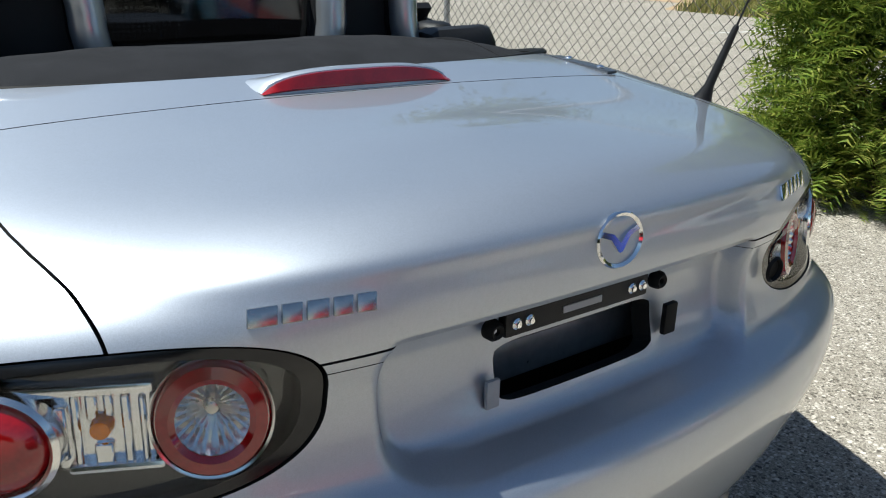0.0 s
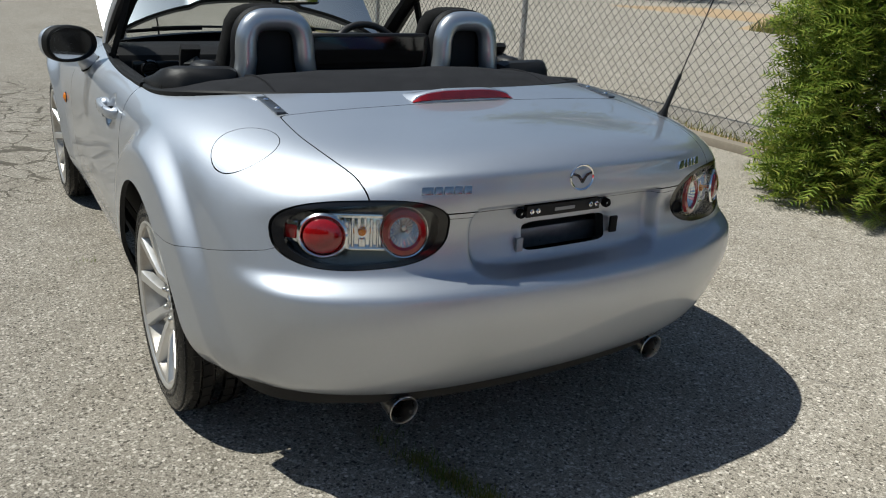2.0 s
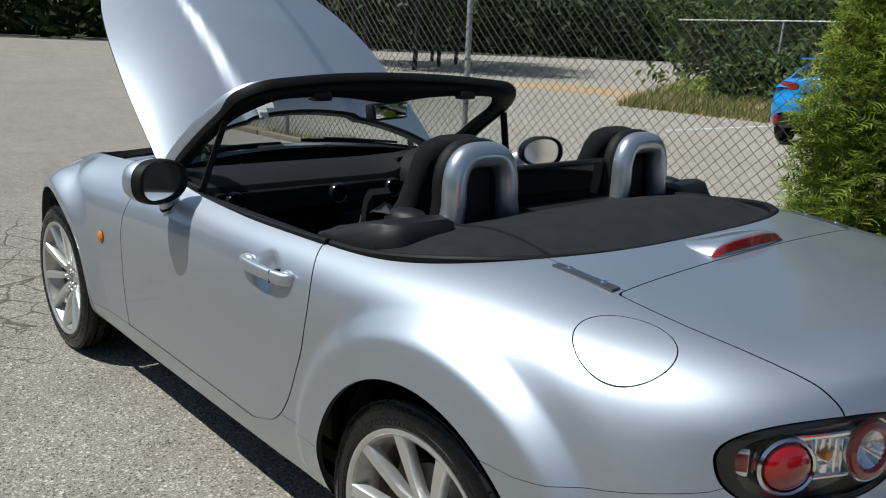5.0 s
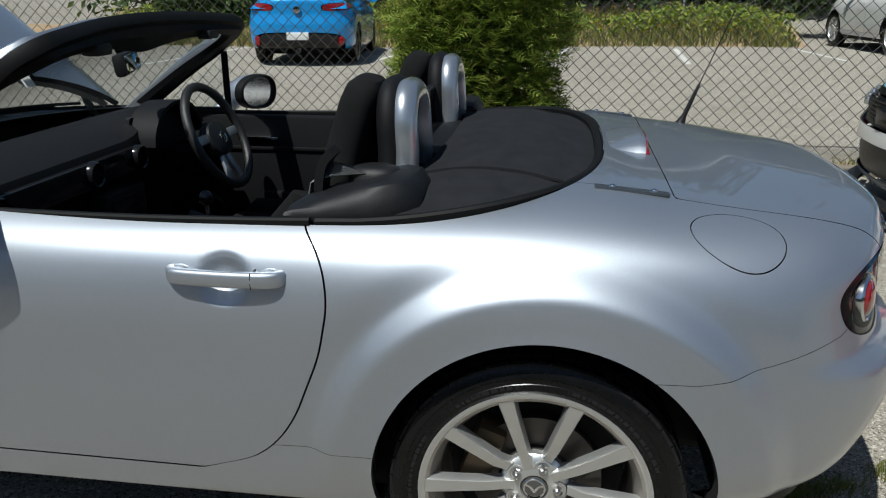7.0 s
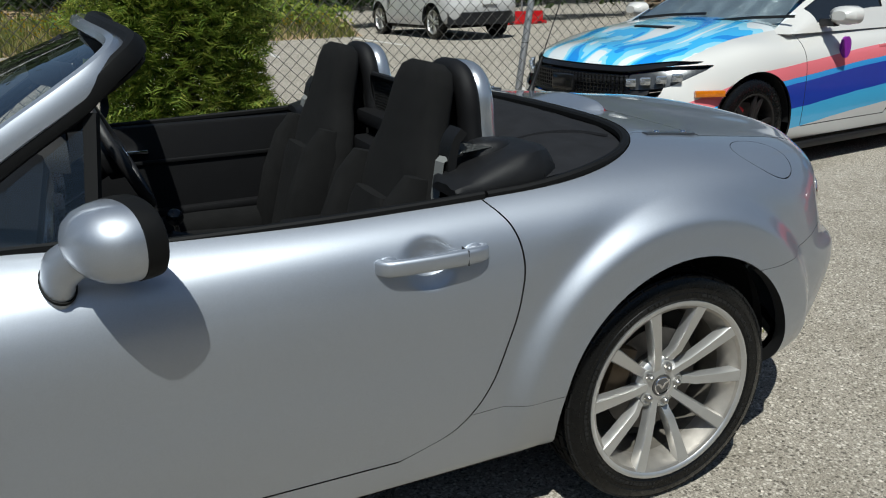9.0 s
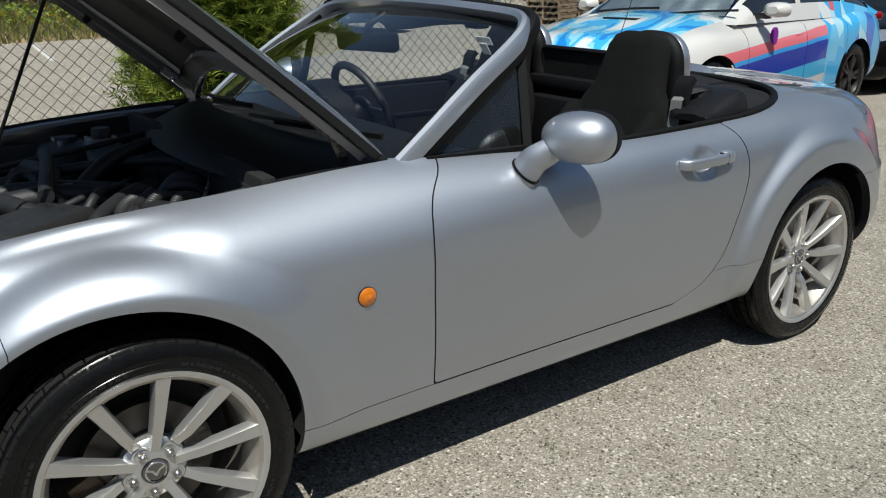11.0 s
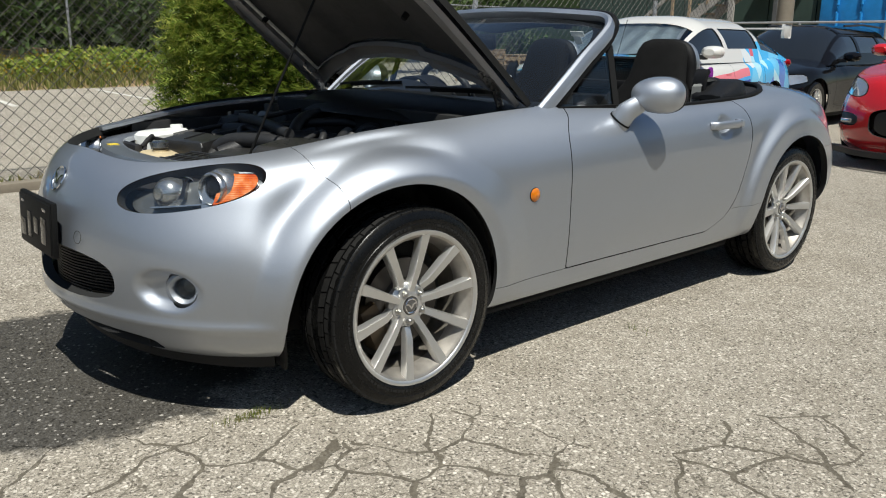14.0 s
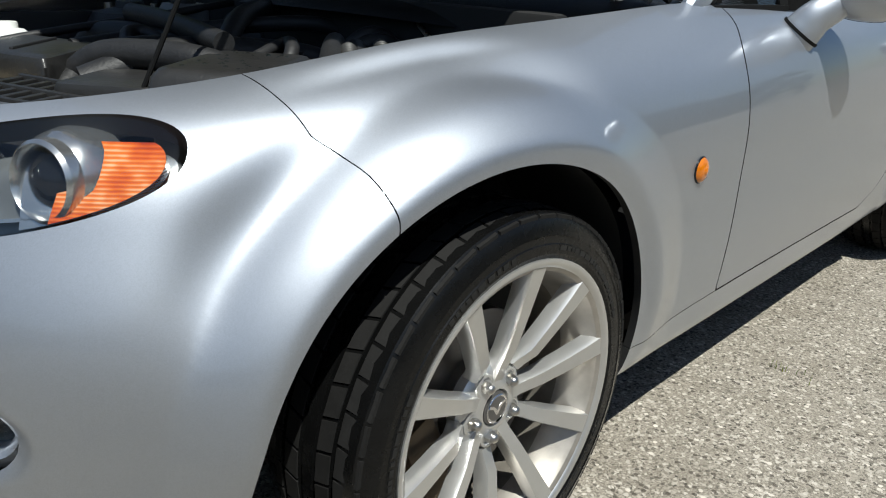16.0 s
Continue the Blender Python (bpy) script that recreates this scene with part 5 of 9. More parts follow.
def cockpit_trim():
    path = rim_path(-0.010)
    part("roof_well_seal", sweep_bm(path, [(-0.014, -0.012), (0.008, -0.014), (0.009, 0.002), (0.003, 0.007), (-0.008, 0.006), (-0.014, 0.000)]), M["trim_rubber"], ROADSTER, "black rubber seal round the roof well")
    for s in (-1, 1):
        pts = [(x, s * (float(belt_d(x)) - 0.004), z + 0.004) for x, z in ((-0.40, 0.846), (-0.2, 0.844), (0.0, 0.842), (0.3, 0.845), (0.55, 0.850), (0.69, 0.855))]
        part("belt_strip", sweep_bm(spline(pts, 5), [(-0.008, -0.012), (0.008, -0.012), (0.008, -0.002), (0.003, 0.002), (-0.007, 0.002)]), M["trim_rubber"], MADE["door", s], "black belt strip")
        part("hinge_strip", box(1.262, 1.420, s * 0.546 - 0.013, s * 0.546 + 0.013, 0.8915, 0.8970, 0.0015, Matrix.Translation((1.34, 0, 0.894)) @ Matrix.Rotation(radians(5.0), 4, "Y") @ Matrix.Translation((-1.34, 0, -0.894))), M["hinge_dark"], ROADSTER, "dark hinge strip with two bolts")
        for x in (1.300, 1.388):
            bm = bmesh.new()
            bmesh.ops.create_uvsphere(bm, u_segments=14, v_segments=8, radius=1, matrix=Matrix.Translation((x, s * 0.546, 0.898 - (x - 1.34) * 0.088)) @ Matrix.Diagonal((0.008, 0.008, 0.005, 1)))
            part("hinge_bolt", bm, M["chrome"], ROADSTER)


cockpit_trim()


def folded_roof():
    """The canvas that covers the folded roof, domed, filling the well behind the hoops."""
    bm = bmesh.new()
    nx, ny = 26, 48
    rows = []
    for i in range(nx + 1):
        t = i / nx
        row = []
        for j in range(ny + 1):
            v = 2 * j / ny - 1
            front = 0.885 - 0.11 * abs(v) ** 3
            w = 0.715
            y = w * v
            back = 0.7 + 0.578 * max(0.0, 1 - abs(y / 0.735) ** 3.1) ** (1 / 3.1)
            back = max(back, front + 0.02)
            x = front + (back - front) * t
            dome = (1 - abs(v) ** 3.0)
            z = 0.864 + 0.046 * dome + 0.022 * dome * math.sin(math.pi * min(1, t * 1.15)) - 0.030 * t ** 4 * dome + 0.010 * t
            z += 0.006 * noise.noise((x * 6, y * 4, 0.3)) + 0.003 * noise.noise((x * 13, y * 9, 2.3)) + 0.0016 * noise.noise((x * 24, y * 20, 1.3))
            row.append(bm.verts.new((x, y, z)))
        rows.append(row)
    for a, b in zip(rows, rows[1:]):
        for j in range(ny):
            bm.faces.new((a[j], a[j + 1], b[j + 1], b[j]))
    lip = [bm.verts.new((v.co.x - 0.012, v.co.y, v.co.z - 0.05)) for v in rows[0]]
    for j in range(ny):
        bm.faces.new((lip[j], lip[j + 1], rows[0][j + 1], rows[0][j]))
    roof = part("folded_roof", bm, M["canvas"], ROADSTER, "folded black canvas roof")
    for y in (-0.47, 0.47):
        pts = []
        for i in range(2, nx - 1, 2):
            pts.append(rows_at(i / nx, y))
        part("roof_seam", sweep_bm(pts, [(-0.004, -0.004), (0.004, -0.004), (0.003, 0.0022), (-0.003, 0.0022)]), M["canvas"], roof)


def rows_at(t, y):
    v = y / 0.715
    front = 0.885 - 0.11 * abs(v) ** 3
    back = max(0.7 + 0.578 * max(0.0, 1 - abs(y / 0.735) ** 3.1) ** (1 / 3.1), front + 0.02)
    x = front + (back - front) * t
    dome = 1 - abs(v) ** 3.0
    z = 0.864 + 0.046 * dome + 0.022 * dome * math.sin(math.pi * min(1, t * 1.15)) - 0.030 * t ** 4 * dome + 0.010 * t
    return (x, y, z + 0.001)


folded_roof()

PILLAR = [(-0.475, 0.668, 0.840), (-0.36, 0.668, 0.930), (-0.22, 0.655, 1.030), (-0.10, 0.640, 1.105), (-0.03, 0.615, 1.150), (0.005, 0.560, 1.178), (0.000, 0.46, 1.190), (-0.03, 0.25, 1.203), (-0.042, 0.0, 1.208)]


def windscreen():
    w = new("windscreen")
    w.parent = ROADSTER
    tagged(w, "windscreen in a silver and black frame")
    half = [Vector(p) for p in PILLAR]
    loop = [Vector((p.x, -p.y, p.z)) for p in half] + [p.copy() for p in half[-2::-1]]
    path = spline(loop, 7)
    away = lambda i: (path[i] - Vector((-0.55, 0, 0.60))).normalized()
    silver = [(-0.032, -0.004), (-0.025, 0.010), (-0.004, 0.018), (0.016, 0.015), (0.024, 0.004), (0.021, -0.010), (-0.022, -0.012)]
    part("frame", sweep_bm(path, [(-a, b) for a, b in silver], up=away), M["paint"], w, "silver frame")
    back = [p + Vector((0.034, -0.007 * (1 if p.y > 0 else -1) * min(1, abs(p.y) * 3), -0.010 + 0.016 * float(smooth_step(1.09, 1.15, p.z)))) for p in path]
    black = [(-0.021, -0.016), (-0.021, 0.010), (-0.008, 0.018), (0.012, 0.017), (0.020, 0.006), (0.019, -0.016)]
    part("roof_seal", sweep_bm(back, [(-a, b) for a, b in black], up=away), M["trim_rubber"], w, "black padded seal")
    # padded black lining on the pillars and the header, facing the cabin
    heart = Vector((-0.28, 0, 0.99))
    bm = bmesh.new()
    rings = []
    for p in path[3:-3]:
        way = heart - p
        way.x *= 0.35
        way.normalize()
        k = 1.0 + 0.35 * float(smooth_step(1.08, 1.16, p.z))
        sec = [p + Vector((0.048, 0, -0.012)), p + way * 0.030 + Vector((0.058, 0, -0.012)), p + way * 0.062 * k + Vector((0.042, 0, -0.006)), p + way * 0.066 * k + Vector((0.014, 0, 0)), p + way * 0.020 + Vector((0.004, 0, -0.006))]
        rings.append([bm.verts.new(q) for q in sec])
    for p, q in zip(rings, rings[1:]):
        for j in range(5):
            bm.faces.new((p[j], p[(j + 1) % 5], q[(j + 1) % 5], q[j]))
    bm.faces.new(rings[0])
    bm.faces.new(rings[-1][::-1])
    part("inner_lining", bm, M["vinyl"], w, "black padded lining inside the frame")
    for s in (-1, 1):
        part("roof_latch_seat", box(0.000, 0.050, s * 0.33 - 0.035, s * 0.33 + 0.035, 1.140, 1.170, 0.010), M["black_plastic"], w)
    # glass between the cowl and the header
    for name, mat, drop in (("glass", M["glass"], 0.0),):
        bm = bmesh.new()
        rows = []
        nu, nv = 30, 16
        for i in range(nv + 1):
            t = i / nv
            row = []
            for j in range(nu + 1):
                v = 2 * j / nu - 1
                d0 = 0.640 * v
                x0 = float(glass_x(abs(d0))) + 0.035
                low = Vector((x0, d0, 0.862 + 0.030 * (1 - v * v)))
                # along the pillar near the sides, the header in the middle
                top = Vector((-0.035 - 0.015 * (1 - v * v) + 0.018 * v * v, 0.575 * v, 1.150 + 0.042 * (1 - abs(v) ** 2.5)))
                p = low.lerp(top, t)
                p += Vector((-0.020, 0, 0.022)) * math.sin(math.pi * t) * (1 - 0.4 * v * v)
                p.y += 0.022 * v * math.sin(math.pi * t)
                row.append(bm.verts.new(p))
            rows.append(row)
        for a, b in zip(rows, rows[1:]):
            for j in range(nu):
                bm.faces.new((a[j], a[j + 1], b[j + 1], b[j]))
        ob = part(name, bm, mat, w)
        ob.visible_shadow = False
    # inspection stickers high on the near side, seen from outside
    for y, z, h in ((-0.500, 1.118, 0.012), (-0.490, 1.096, 0.018), (-0.468, 1.120, 0.010)):
        part("sticker", box(-0.068, -0.066, y - 0.018, y + 0.016, z - h, z + h, 0, Matrix.Translation((-0.067, y, z)) @ Matrix.Rotation(radians(-32), 4, "Y") @ Matrix.Translation((0.067, -y, -z))), M["white_print"], w)
    # rear-view mirror on a stalk
    r = part("rear_view_mirror", box(-0.015, 0.022, -0.125, 0.125, -0.033, 0.033, 0.014, pose(-0.130, 0.070, 1.085, 0, -8, 20)), M["black_plastic"], w, "black rear-view mirror")
    part("mirror_glass", box(0.0215, 0.0235, -0.112, 0.112, -0.025, 0.025, 0.004, pose(-0.130, 0.070, 1.085, 0, -8, 20)), M["mirror"], r)
    part("mirror_stalk", tube([(-0.130, 0.070, 1.10), (-0.135, 0.040, 1.14), (-0.085, 0.02, 1.175)], 0.011), M["black_plastic"], r)
    for s in (-1, 1):
        # quarter glass and its bar
        part("quarter_bar", sweep_bm([(-0.085, s * 0.705, 0.842), (-0.070, s * 0.668, 0.96), (-0.055, s * 0.632, 1.075)], [(-0.012, -0.009), (0.012, -0.009), (0.012, 0.009), (-0.012, 0.009)]), M["trim_rubber"], w)
        part("quarter_foot", sweep_bm([(-0.40, s * 0.682, 0.850), (-0.24, s * 0.697, 0.850), (-0.08, s * 0.708, 0.848)], [(-0.010, -0.008), (0.010, -0.008), (0.010, 0.012), (-0.010, 0.012)]), M["trim_rubber"], w)
        bm = bmesh.new()
        q = [bm.verts.new(p) for p in ((-0.37, s * 0.682, 0.852), (-0.085, s * 0.702, 0.852), (-0.060, s * 0.640, 1.060))]
        bm.faces.new(q)
        bmesh.ops.solidify(bm, geom=bm.faces[:], thickness=0.004)
        part("quarter_glass", bm, M["glass"], w, smooth=False).visible_shadow = False


M["white_print"] = plain("white_print", (0.75, 0.75, 0.72), 0.6)
windscreen()


def cowl():
    c = new("cowl")
    c.parent = ROADSTER
    tagged(c, "black plastic cowl with two wipers")
    bm = bmesh.new()
    rows = []
    for dx, dz in ((-0.19, -0.075), (-0.17, -0.050), (-0.10, -0.022), (-0.03, 0.0), (0.05, 0.002)):
        rows.append([bm.verts.new((float(glass_x(abs(y))) + dx, y, 0.858 + 0.030 * (1 - (y / 0.66) ** 2) + dz)) for y in np.linspace(-0.655, 0.655, 33)])
    for a, b in zip(rows, rows[1:]):
        for j in range(32):
            bm.faces.new((a[j], a[j + 1], b[j + 1], b[j]))
    part("panel", bm, M["black_plastic"], c)
    for y0, y1 in ((-0.10, -0.58), (0.46, -0.02)):
        pts = []
        for t in (0, 0.25, 0.5, 0.75, 1.0):
            y = y0 + (y1 - y0) * t
            x = float(glass_x(abs(y))) + 0.035 + 0.04 * t
            pts.append((x, y, 0.886 + 0.026 * (1 - (y / 0.66) ** 2) + 0.020 * t))
        part("wiper_arm", sweep_bm(pts[:4], [(-0.006, -0.004), (0.006, -0.004), (0.005, 0.006), (-0.005, 0.006)]), M["black_plastic"], c)
        part("wiper_blade", sweep_bm([Vector(p) + Vector((0.0, 0, -0.004)) for p in pts[1:]], [(-0.004, -0.010), (0.004, -0.010), (0.007, 0.004), (-0.007, 0.004)]), M["trim_rubber"], c)


cowl()


# ---------------------------------------------------------------- cabin
def superblock(bm, rings, n=28, e=3.0):
    """A closed skin over rings of (centre, half width along a, half depth along b, a, b)."""
    loops = []
    for c, w, h, a, b in rings:
        loop = []
        for i in range(n):
            t = 2 * math.pi * i / n
            ca, sa = math.cos(t), math.sin(t)
            loop.append(bm.verts.new(Vector(c) + Vector(a) * (w * math.copysign(abs(ca) ** (2 / e), ca)) + Vector(b) * (h * math.copysign(abs(sa) ** (2 / e), sa))))
        loops.append(loop)
    for p, q in zip(loops, loops[1:]):
        for i in range(n):
            bm.faces.new((p[i], p[(i + 1) % n], q[(i + 1) % n], q[i]))
    bm.faces.new(loops[0][::-1])
    bm.faces.new(loops[-1])
    return bm


def seat(y):
    st = new("seat")
    st.parent = ROADSTER
    tagged(st, "black cloth bucket seat with a tall built-in headrest")
    Y, up = Vector((0, 1, 0)), Vector((0.26, 0, 0.97))
    out = Vector((0.97, 0, -0.26))
    rows = []
    for t, w, h in ((0.0, 0.19, 0.05), (0.03, 0.225, 0.062), (0.15, 0.24, 0.066), (0.30, 0.242, 0.062), (0.42, 0.225, 0.058), (0.49, 0.185, 0.055), (0.535, 0.150, 0.052), (0.60, 0.138, 0.050), (0.67, 0.128, 0.046), (0.705, 0.108, 0.040), (0.722, 0.070, 0.026)):
        rows.append((Vector((0.545, y, 0.40)) + up * t, w, h, Y, out))
    bm = superblock(bmesh.new(), rows, 30, 3.0)
    part("backrest", bm, M["cloth"], st)
    for s in (-1, 1):
        rows = [(Vector((0.500, y + s * 0.185, 0.42)) + up * t, w, h, Y, out) for t, w, h in ((0.0, 0.03, 0.05), (0.05, 0.048, 0.085), (0.25, 0.050, 0.085), (0.38, 0.044, 0.065), (0.45, 0.02, 0.03))]
        part("side_bolster", superblock(bmesh.new(), rows, 18, 2.4), M["cloth"], st)
        rows = [((x, y + s * 0.195, 0.475 + 0.02 * (0.5 - x)), 0.045, h, Y, Vector((0, 0, 1))) for x, h in ((0.03, 0.03), (0.06, 0.06), (0.25, 0.068), (0.45, 0.068), (0.5, 0.04))]
        part("cushion_bolster", superblock(bmesh.new(), rows, 18, 2.4), M["cloth"], st)
    rows = [((x, y, 0.43 + 0.06 * (0.5 - x)), w, h, Y, Vector((0, 0, 1))) for x, w, h in ((0.0, 0.17, 0.03), (0.02, 0.20, 0.055), (0.2, 0.21, 0.06), (0.42, 0.21, 0.06), (0.52, 0.19, 0.05))]
    part("cushion", superblock(bmesh.new(), rows, 26, 3), M["cloth"], st)
    part("centre_panel", superblock(bmesh.new(), [(Vector((0.480, y, 0.46)) + up * t, w, 0.02, Y, out) for t, w in ((0, 0.10), (0.02, 0.125), (0.3, 0.12), (0.34, 0.09))], 22, 3), M["cloth"], st)


def hoop(y):
    h = new("roll_hoop")
    h.parent = ROADSTER
    tagged(h, "silver roll hoop with a black padded front")
    for name, mat, dx, k in (("hoop", M["hoop"], 0.0, 1.0), ("padding", M["vinyl"], -0.034, 1.03)):
        pts = []
        for i in range(29):
            t = i / 28
            a = math.pi * t
            ca, sa = math.cos(a), math.sin(a)
            yy = 0.096 * k * math.copysign(abs(ca) ** 0.62, ca)
            zz = 0.945 + 0.122 * k * sa ** 0.62
            pts.append(Vector((0.835 + dx - 0.05 * (zz - 0.9), y + yy, zz)))
        first, last = pts[0].copy(), pts[-1].copy()
        first.z, last.z = 0.875, 0.875
        first.y += 0.012
        last.y -= 0.012
        pts = [first] + pts + [last]
        sec = ring_section(0.0345, 18, 1.0, 0.95) if name == "hoop" else ring_section(0.036, 18, 1.0, 0.80)
        part(name, sweep_bm(pts, sec, up=Vector((1, 0, 0.05))), mat, h)
    part("inner_panel", box(0.790, 0.800, y - 0.085, y + 0.085, 0.86, 1.035, 0.004), M["gap"], h)
    s = 1 if y > 0 else -1
    bm = bmesh.new()
    loops = []
    for x, top, inner in ((0.630, 0.870, 0.600), (0.650, 0.880, 0.560), (0.700, 0.893, 0.530), (0.750, 0.908, 0.505), (0.800, 0.922, 0.490), (0.850, 0.932, 0.485), (0.885, 0.928, 0.490), (0.905, 0.905, 0.510), (0.910, 0.872, 0.520)):
        out = 0.728 - 0.045 * max(0.0, (x - 0.84) / 0.07)
        sec = [(out, 0.846), (out + 0.002, 0.860), (out - 0.006, 0.860 + (top - 0.860) * 0.55), (out - 0.022, top - 0.006), (out - 0.048, top), (inner + 0.03, top - 0.004), (inner + 0.006, top - 0.014), (inner, 0.846)]
        loops.append([bm.verts.new((x, s * yy, zz)) for yy, zz in sec])
    for p, q in zip(loops, loops[1:]):
        for j in range(7):
            bm.faces.new((p[j], p[j + 1], q[j + 1], q[j]))
    bm.faces.new(loops[0])
    bm.faces.new(loops[-1][::-1])
    part("belt_housing", bm, M["black_plastic"], h)
    bm = lathe_bm([(0.0, 0.938), (0.026, 0.937), (0.040, 0.932), (0.048, 0.920), (0.054, 0.87)], 28, "z")
    for v in bm.verts:
        v.co.x, v.co.y = v.co.x * 1.25 + 0.790, v.co.y * 0.95 + y + s * 0.215
    part("hoop_foot", bm, M["black_plastic"], h)
    part("belt_guide", sweep_bm(spline([(0.672, y + s * 0.235, 0.85), (0.674, y + s * 0.235, 0.90), (0.684, y + s * 0.235, 0.945), (0.704, y + s * 0.235, 0.970)], 5), [(-0.030, -0.010), (0.030, -0.010), (0.030, 0.010), (-0.030, 0.010)], up=Vector((1, 0, 0))), M["black_plastic"], h)
    part("seat_belt", sweep_bm([(0.78, y + s * 0.235, 0.925), (0.70, y + s * 0.235, 0.930), (0.655, y + s * 0.235, 0.90), (0.60, y + s * 0.255, 0.62)], [(-0.023, -0.0012), (0.023, -0.0012), (0.023, 0.0012), (-0.023, 0.0012)], up=Vector((1, 0, 0.2))), M["belt"], h)


M["hoop"] = car_paint("hoop_silver", (0.50, 0.53, 0.57), 0.8, 0.30, 0.1)
M["belt"] = plain("belt_webbing", (0.16, 0.165, 0.16), 0.85, bump=0.3, spec=0.2)
M["smoked"] = glass("smoked_screen", (0.16, 0.17, 0.18), 0.05)
M["mesh_black"] = plain("mesh_black", (0.012, 0.012, 0.012), 0.6)
M["dial"] = plain("dial_face", (0.02, 0.02, 0.022), 0.3)
for y in (-0.355, 0.355):
    seat(y)
    hoop(y)


def wind_deflector():
    w = new("wind_deflector")
    w.parent = ROADSTER
    tagged(w, "black framed mesh wind deflector between the hoops")
    part("frame", sweep_bm([(0.80, -0.225, 0.90), (0.79, -0.225, 1.0), (0.788, -0.21, 1.012), (0.788, 0.21, 1.012), (0.79, 0.225, 1.0), (0.80, 0.225, 0.90)], ring_section(0.010, 8), up=Vector((1, 0, 0))), M["black_plastic"], w)
    bm = bmesh.new()
    for i in range(44):
        y = -0.22 + 0.44 * i / 43
        add_box(bm, 0.791, 0.794, y - 0.0018, y + 0.0018, 0.90, 1.01)
    for i in range(12):
        z = 0.905 + 0.009 * i
        add_box(bm, 0.791, 0.794, -0.22, 0.22, z - 0.0018, z + 0.0018)
    part("mesh", bm, M["mesh_black"], w)
    part("screen", box(0.7955, 0.7975, -0.222, 0.222, 0.90, 1.010), M["smoked"], w, "smoked screen behind the mesh").visible_shadow = False
    part("tray", box(0.74, 0.90, -0.26, 0.26, 0.86, 0.905, 0.012), M["vinyl"], w)


wind_deflector()


def cabin_shell():
    part("cabin_floor", box(-0.70, 0.90, -0.70, 0.70, 0.22, 0.26), M["carpet"], ROADSTER)
    part("rear_bulkhead", box(0.80, 0.86, -0.72, 0.72, 0.24, 0.88, 0.01), M["carpet"], ROADSTER)
    part("roof_well_floor", box(0.86, 1.35, -0.70, 0.70, 0.60, 0.64), M["gap"], ROADSTER)
    part("firewall", box(-0.80, -0.76, -0.59, 0.59, 0.24, 0.845, 0.01), M["gap"], ROADSTER)
    bm = bmesh.new()
    add_box(bm, -0.55, 0.80, -0.115, 0.115, 0.24, 0.56, 0.03)
    part("centre_console", bm, M["vinyl"], ROADSTER)
    part("console_lid", box(0.42, 0.76, -0.095, 0.095, 0.56, 0.62, 0.02), M["vinyl"], ROADSTER)
    part("rear_cubby", box(0.70, 0.80, -0.22, 0.22, 0.50, 0.83, 0.02), M["vinyl"], ROADSTER)
    g = new("gear_lever")
    g.parent = ROADSTER
    part("lever", tube([(0.13, 0, 0.56), (0.125, 0, 0.63), (0.12, 0, 0.67)], 0.007), M["steel"], g)
    bm = bmesh.new()
    bmesh.ops.create_uvsphere(bm, u_segments=16, v_segments=10, radius=0.024, matrix=Matrix.Translation((0.12, 0, 0.69)))
    part("knob", bm, M["gloss_black"], g)
    part("gaiter", lathe_bm([(0.055, 0.555), (0.045, 0.58), (0.02, 0.62), (0.01, 0.64)], 20, "z"), M["vinyl"], g).location = (0.13, 0, 0)
    part("handbrake", tube([(0.30, -0.07, 0.57), (0.22, -0.07, 0.62), (0.10, -0.07, 0.66)], 0.013), M["black_plastic"], ROADSTER)
    for s in (-1, 1):
        d = MADE["door", s]
        c = part("door_card", box(-0.36, 0.69, s * 0.70 - 0.02, s * 0.70 + 0.02, 0.30, 0.838, 0.012), M["vinyl"], d, "black door card")
        part("arm_rest", box(0.05, 0.52, s * 0.675 - 0.022, s * 0.675 + 0.022, 0.515, 0.545, 0.010), M["vinyl"], c)
        part("inner_handle", box(-0.02, 0.12, s * 0.672 - 0.012, s * 0.672 + 0.012, 0.745, 0.759, 0.005), M["chrome"], c)
        part("speaker_ring", lathe_bm([(0.055, -0.01), (0.062, -0.014), (0.07, 0)], 28), M["black_plastic"], c).location = (-0.18, s * 0.665, 0.46)
        bm = box(-0.30, 0.60, s * 0.678 - 0.006, s * 0.678 + 0.006, 0.705, 0.718, 0.003)
        part("card_strip", bm, M["black_plastic"], c)


M["carpet"] = plain("black_carpet", (0.012, 0.012, 0.012), 1.0, bump=0.5, spec=0.1)
cabin_shell()


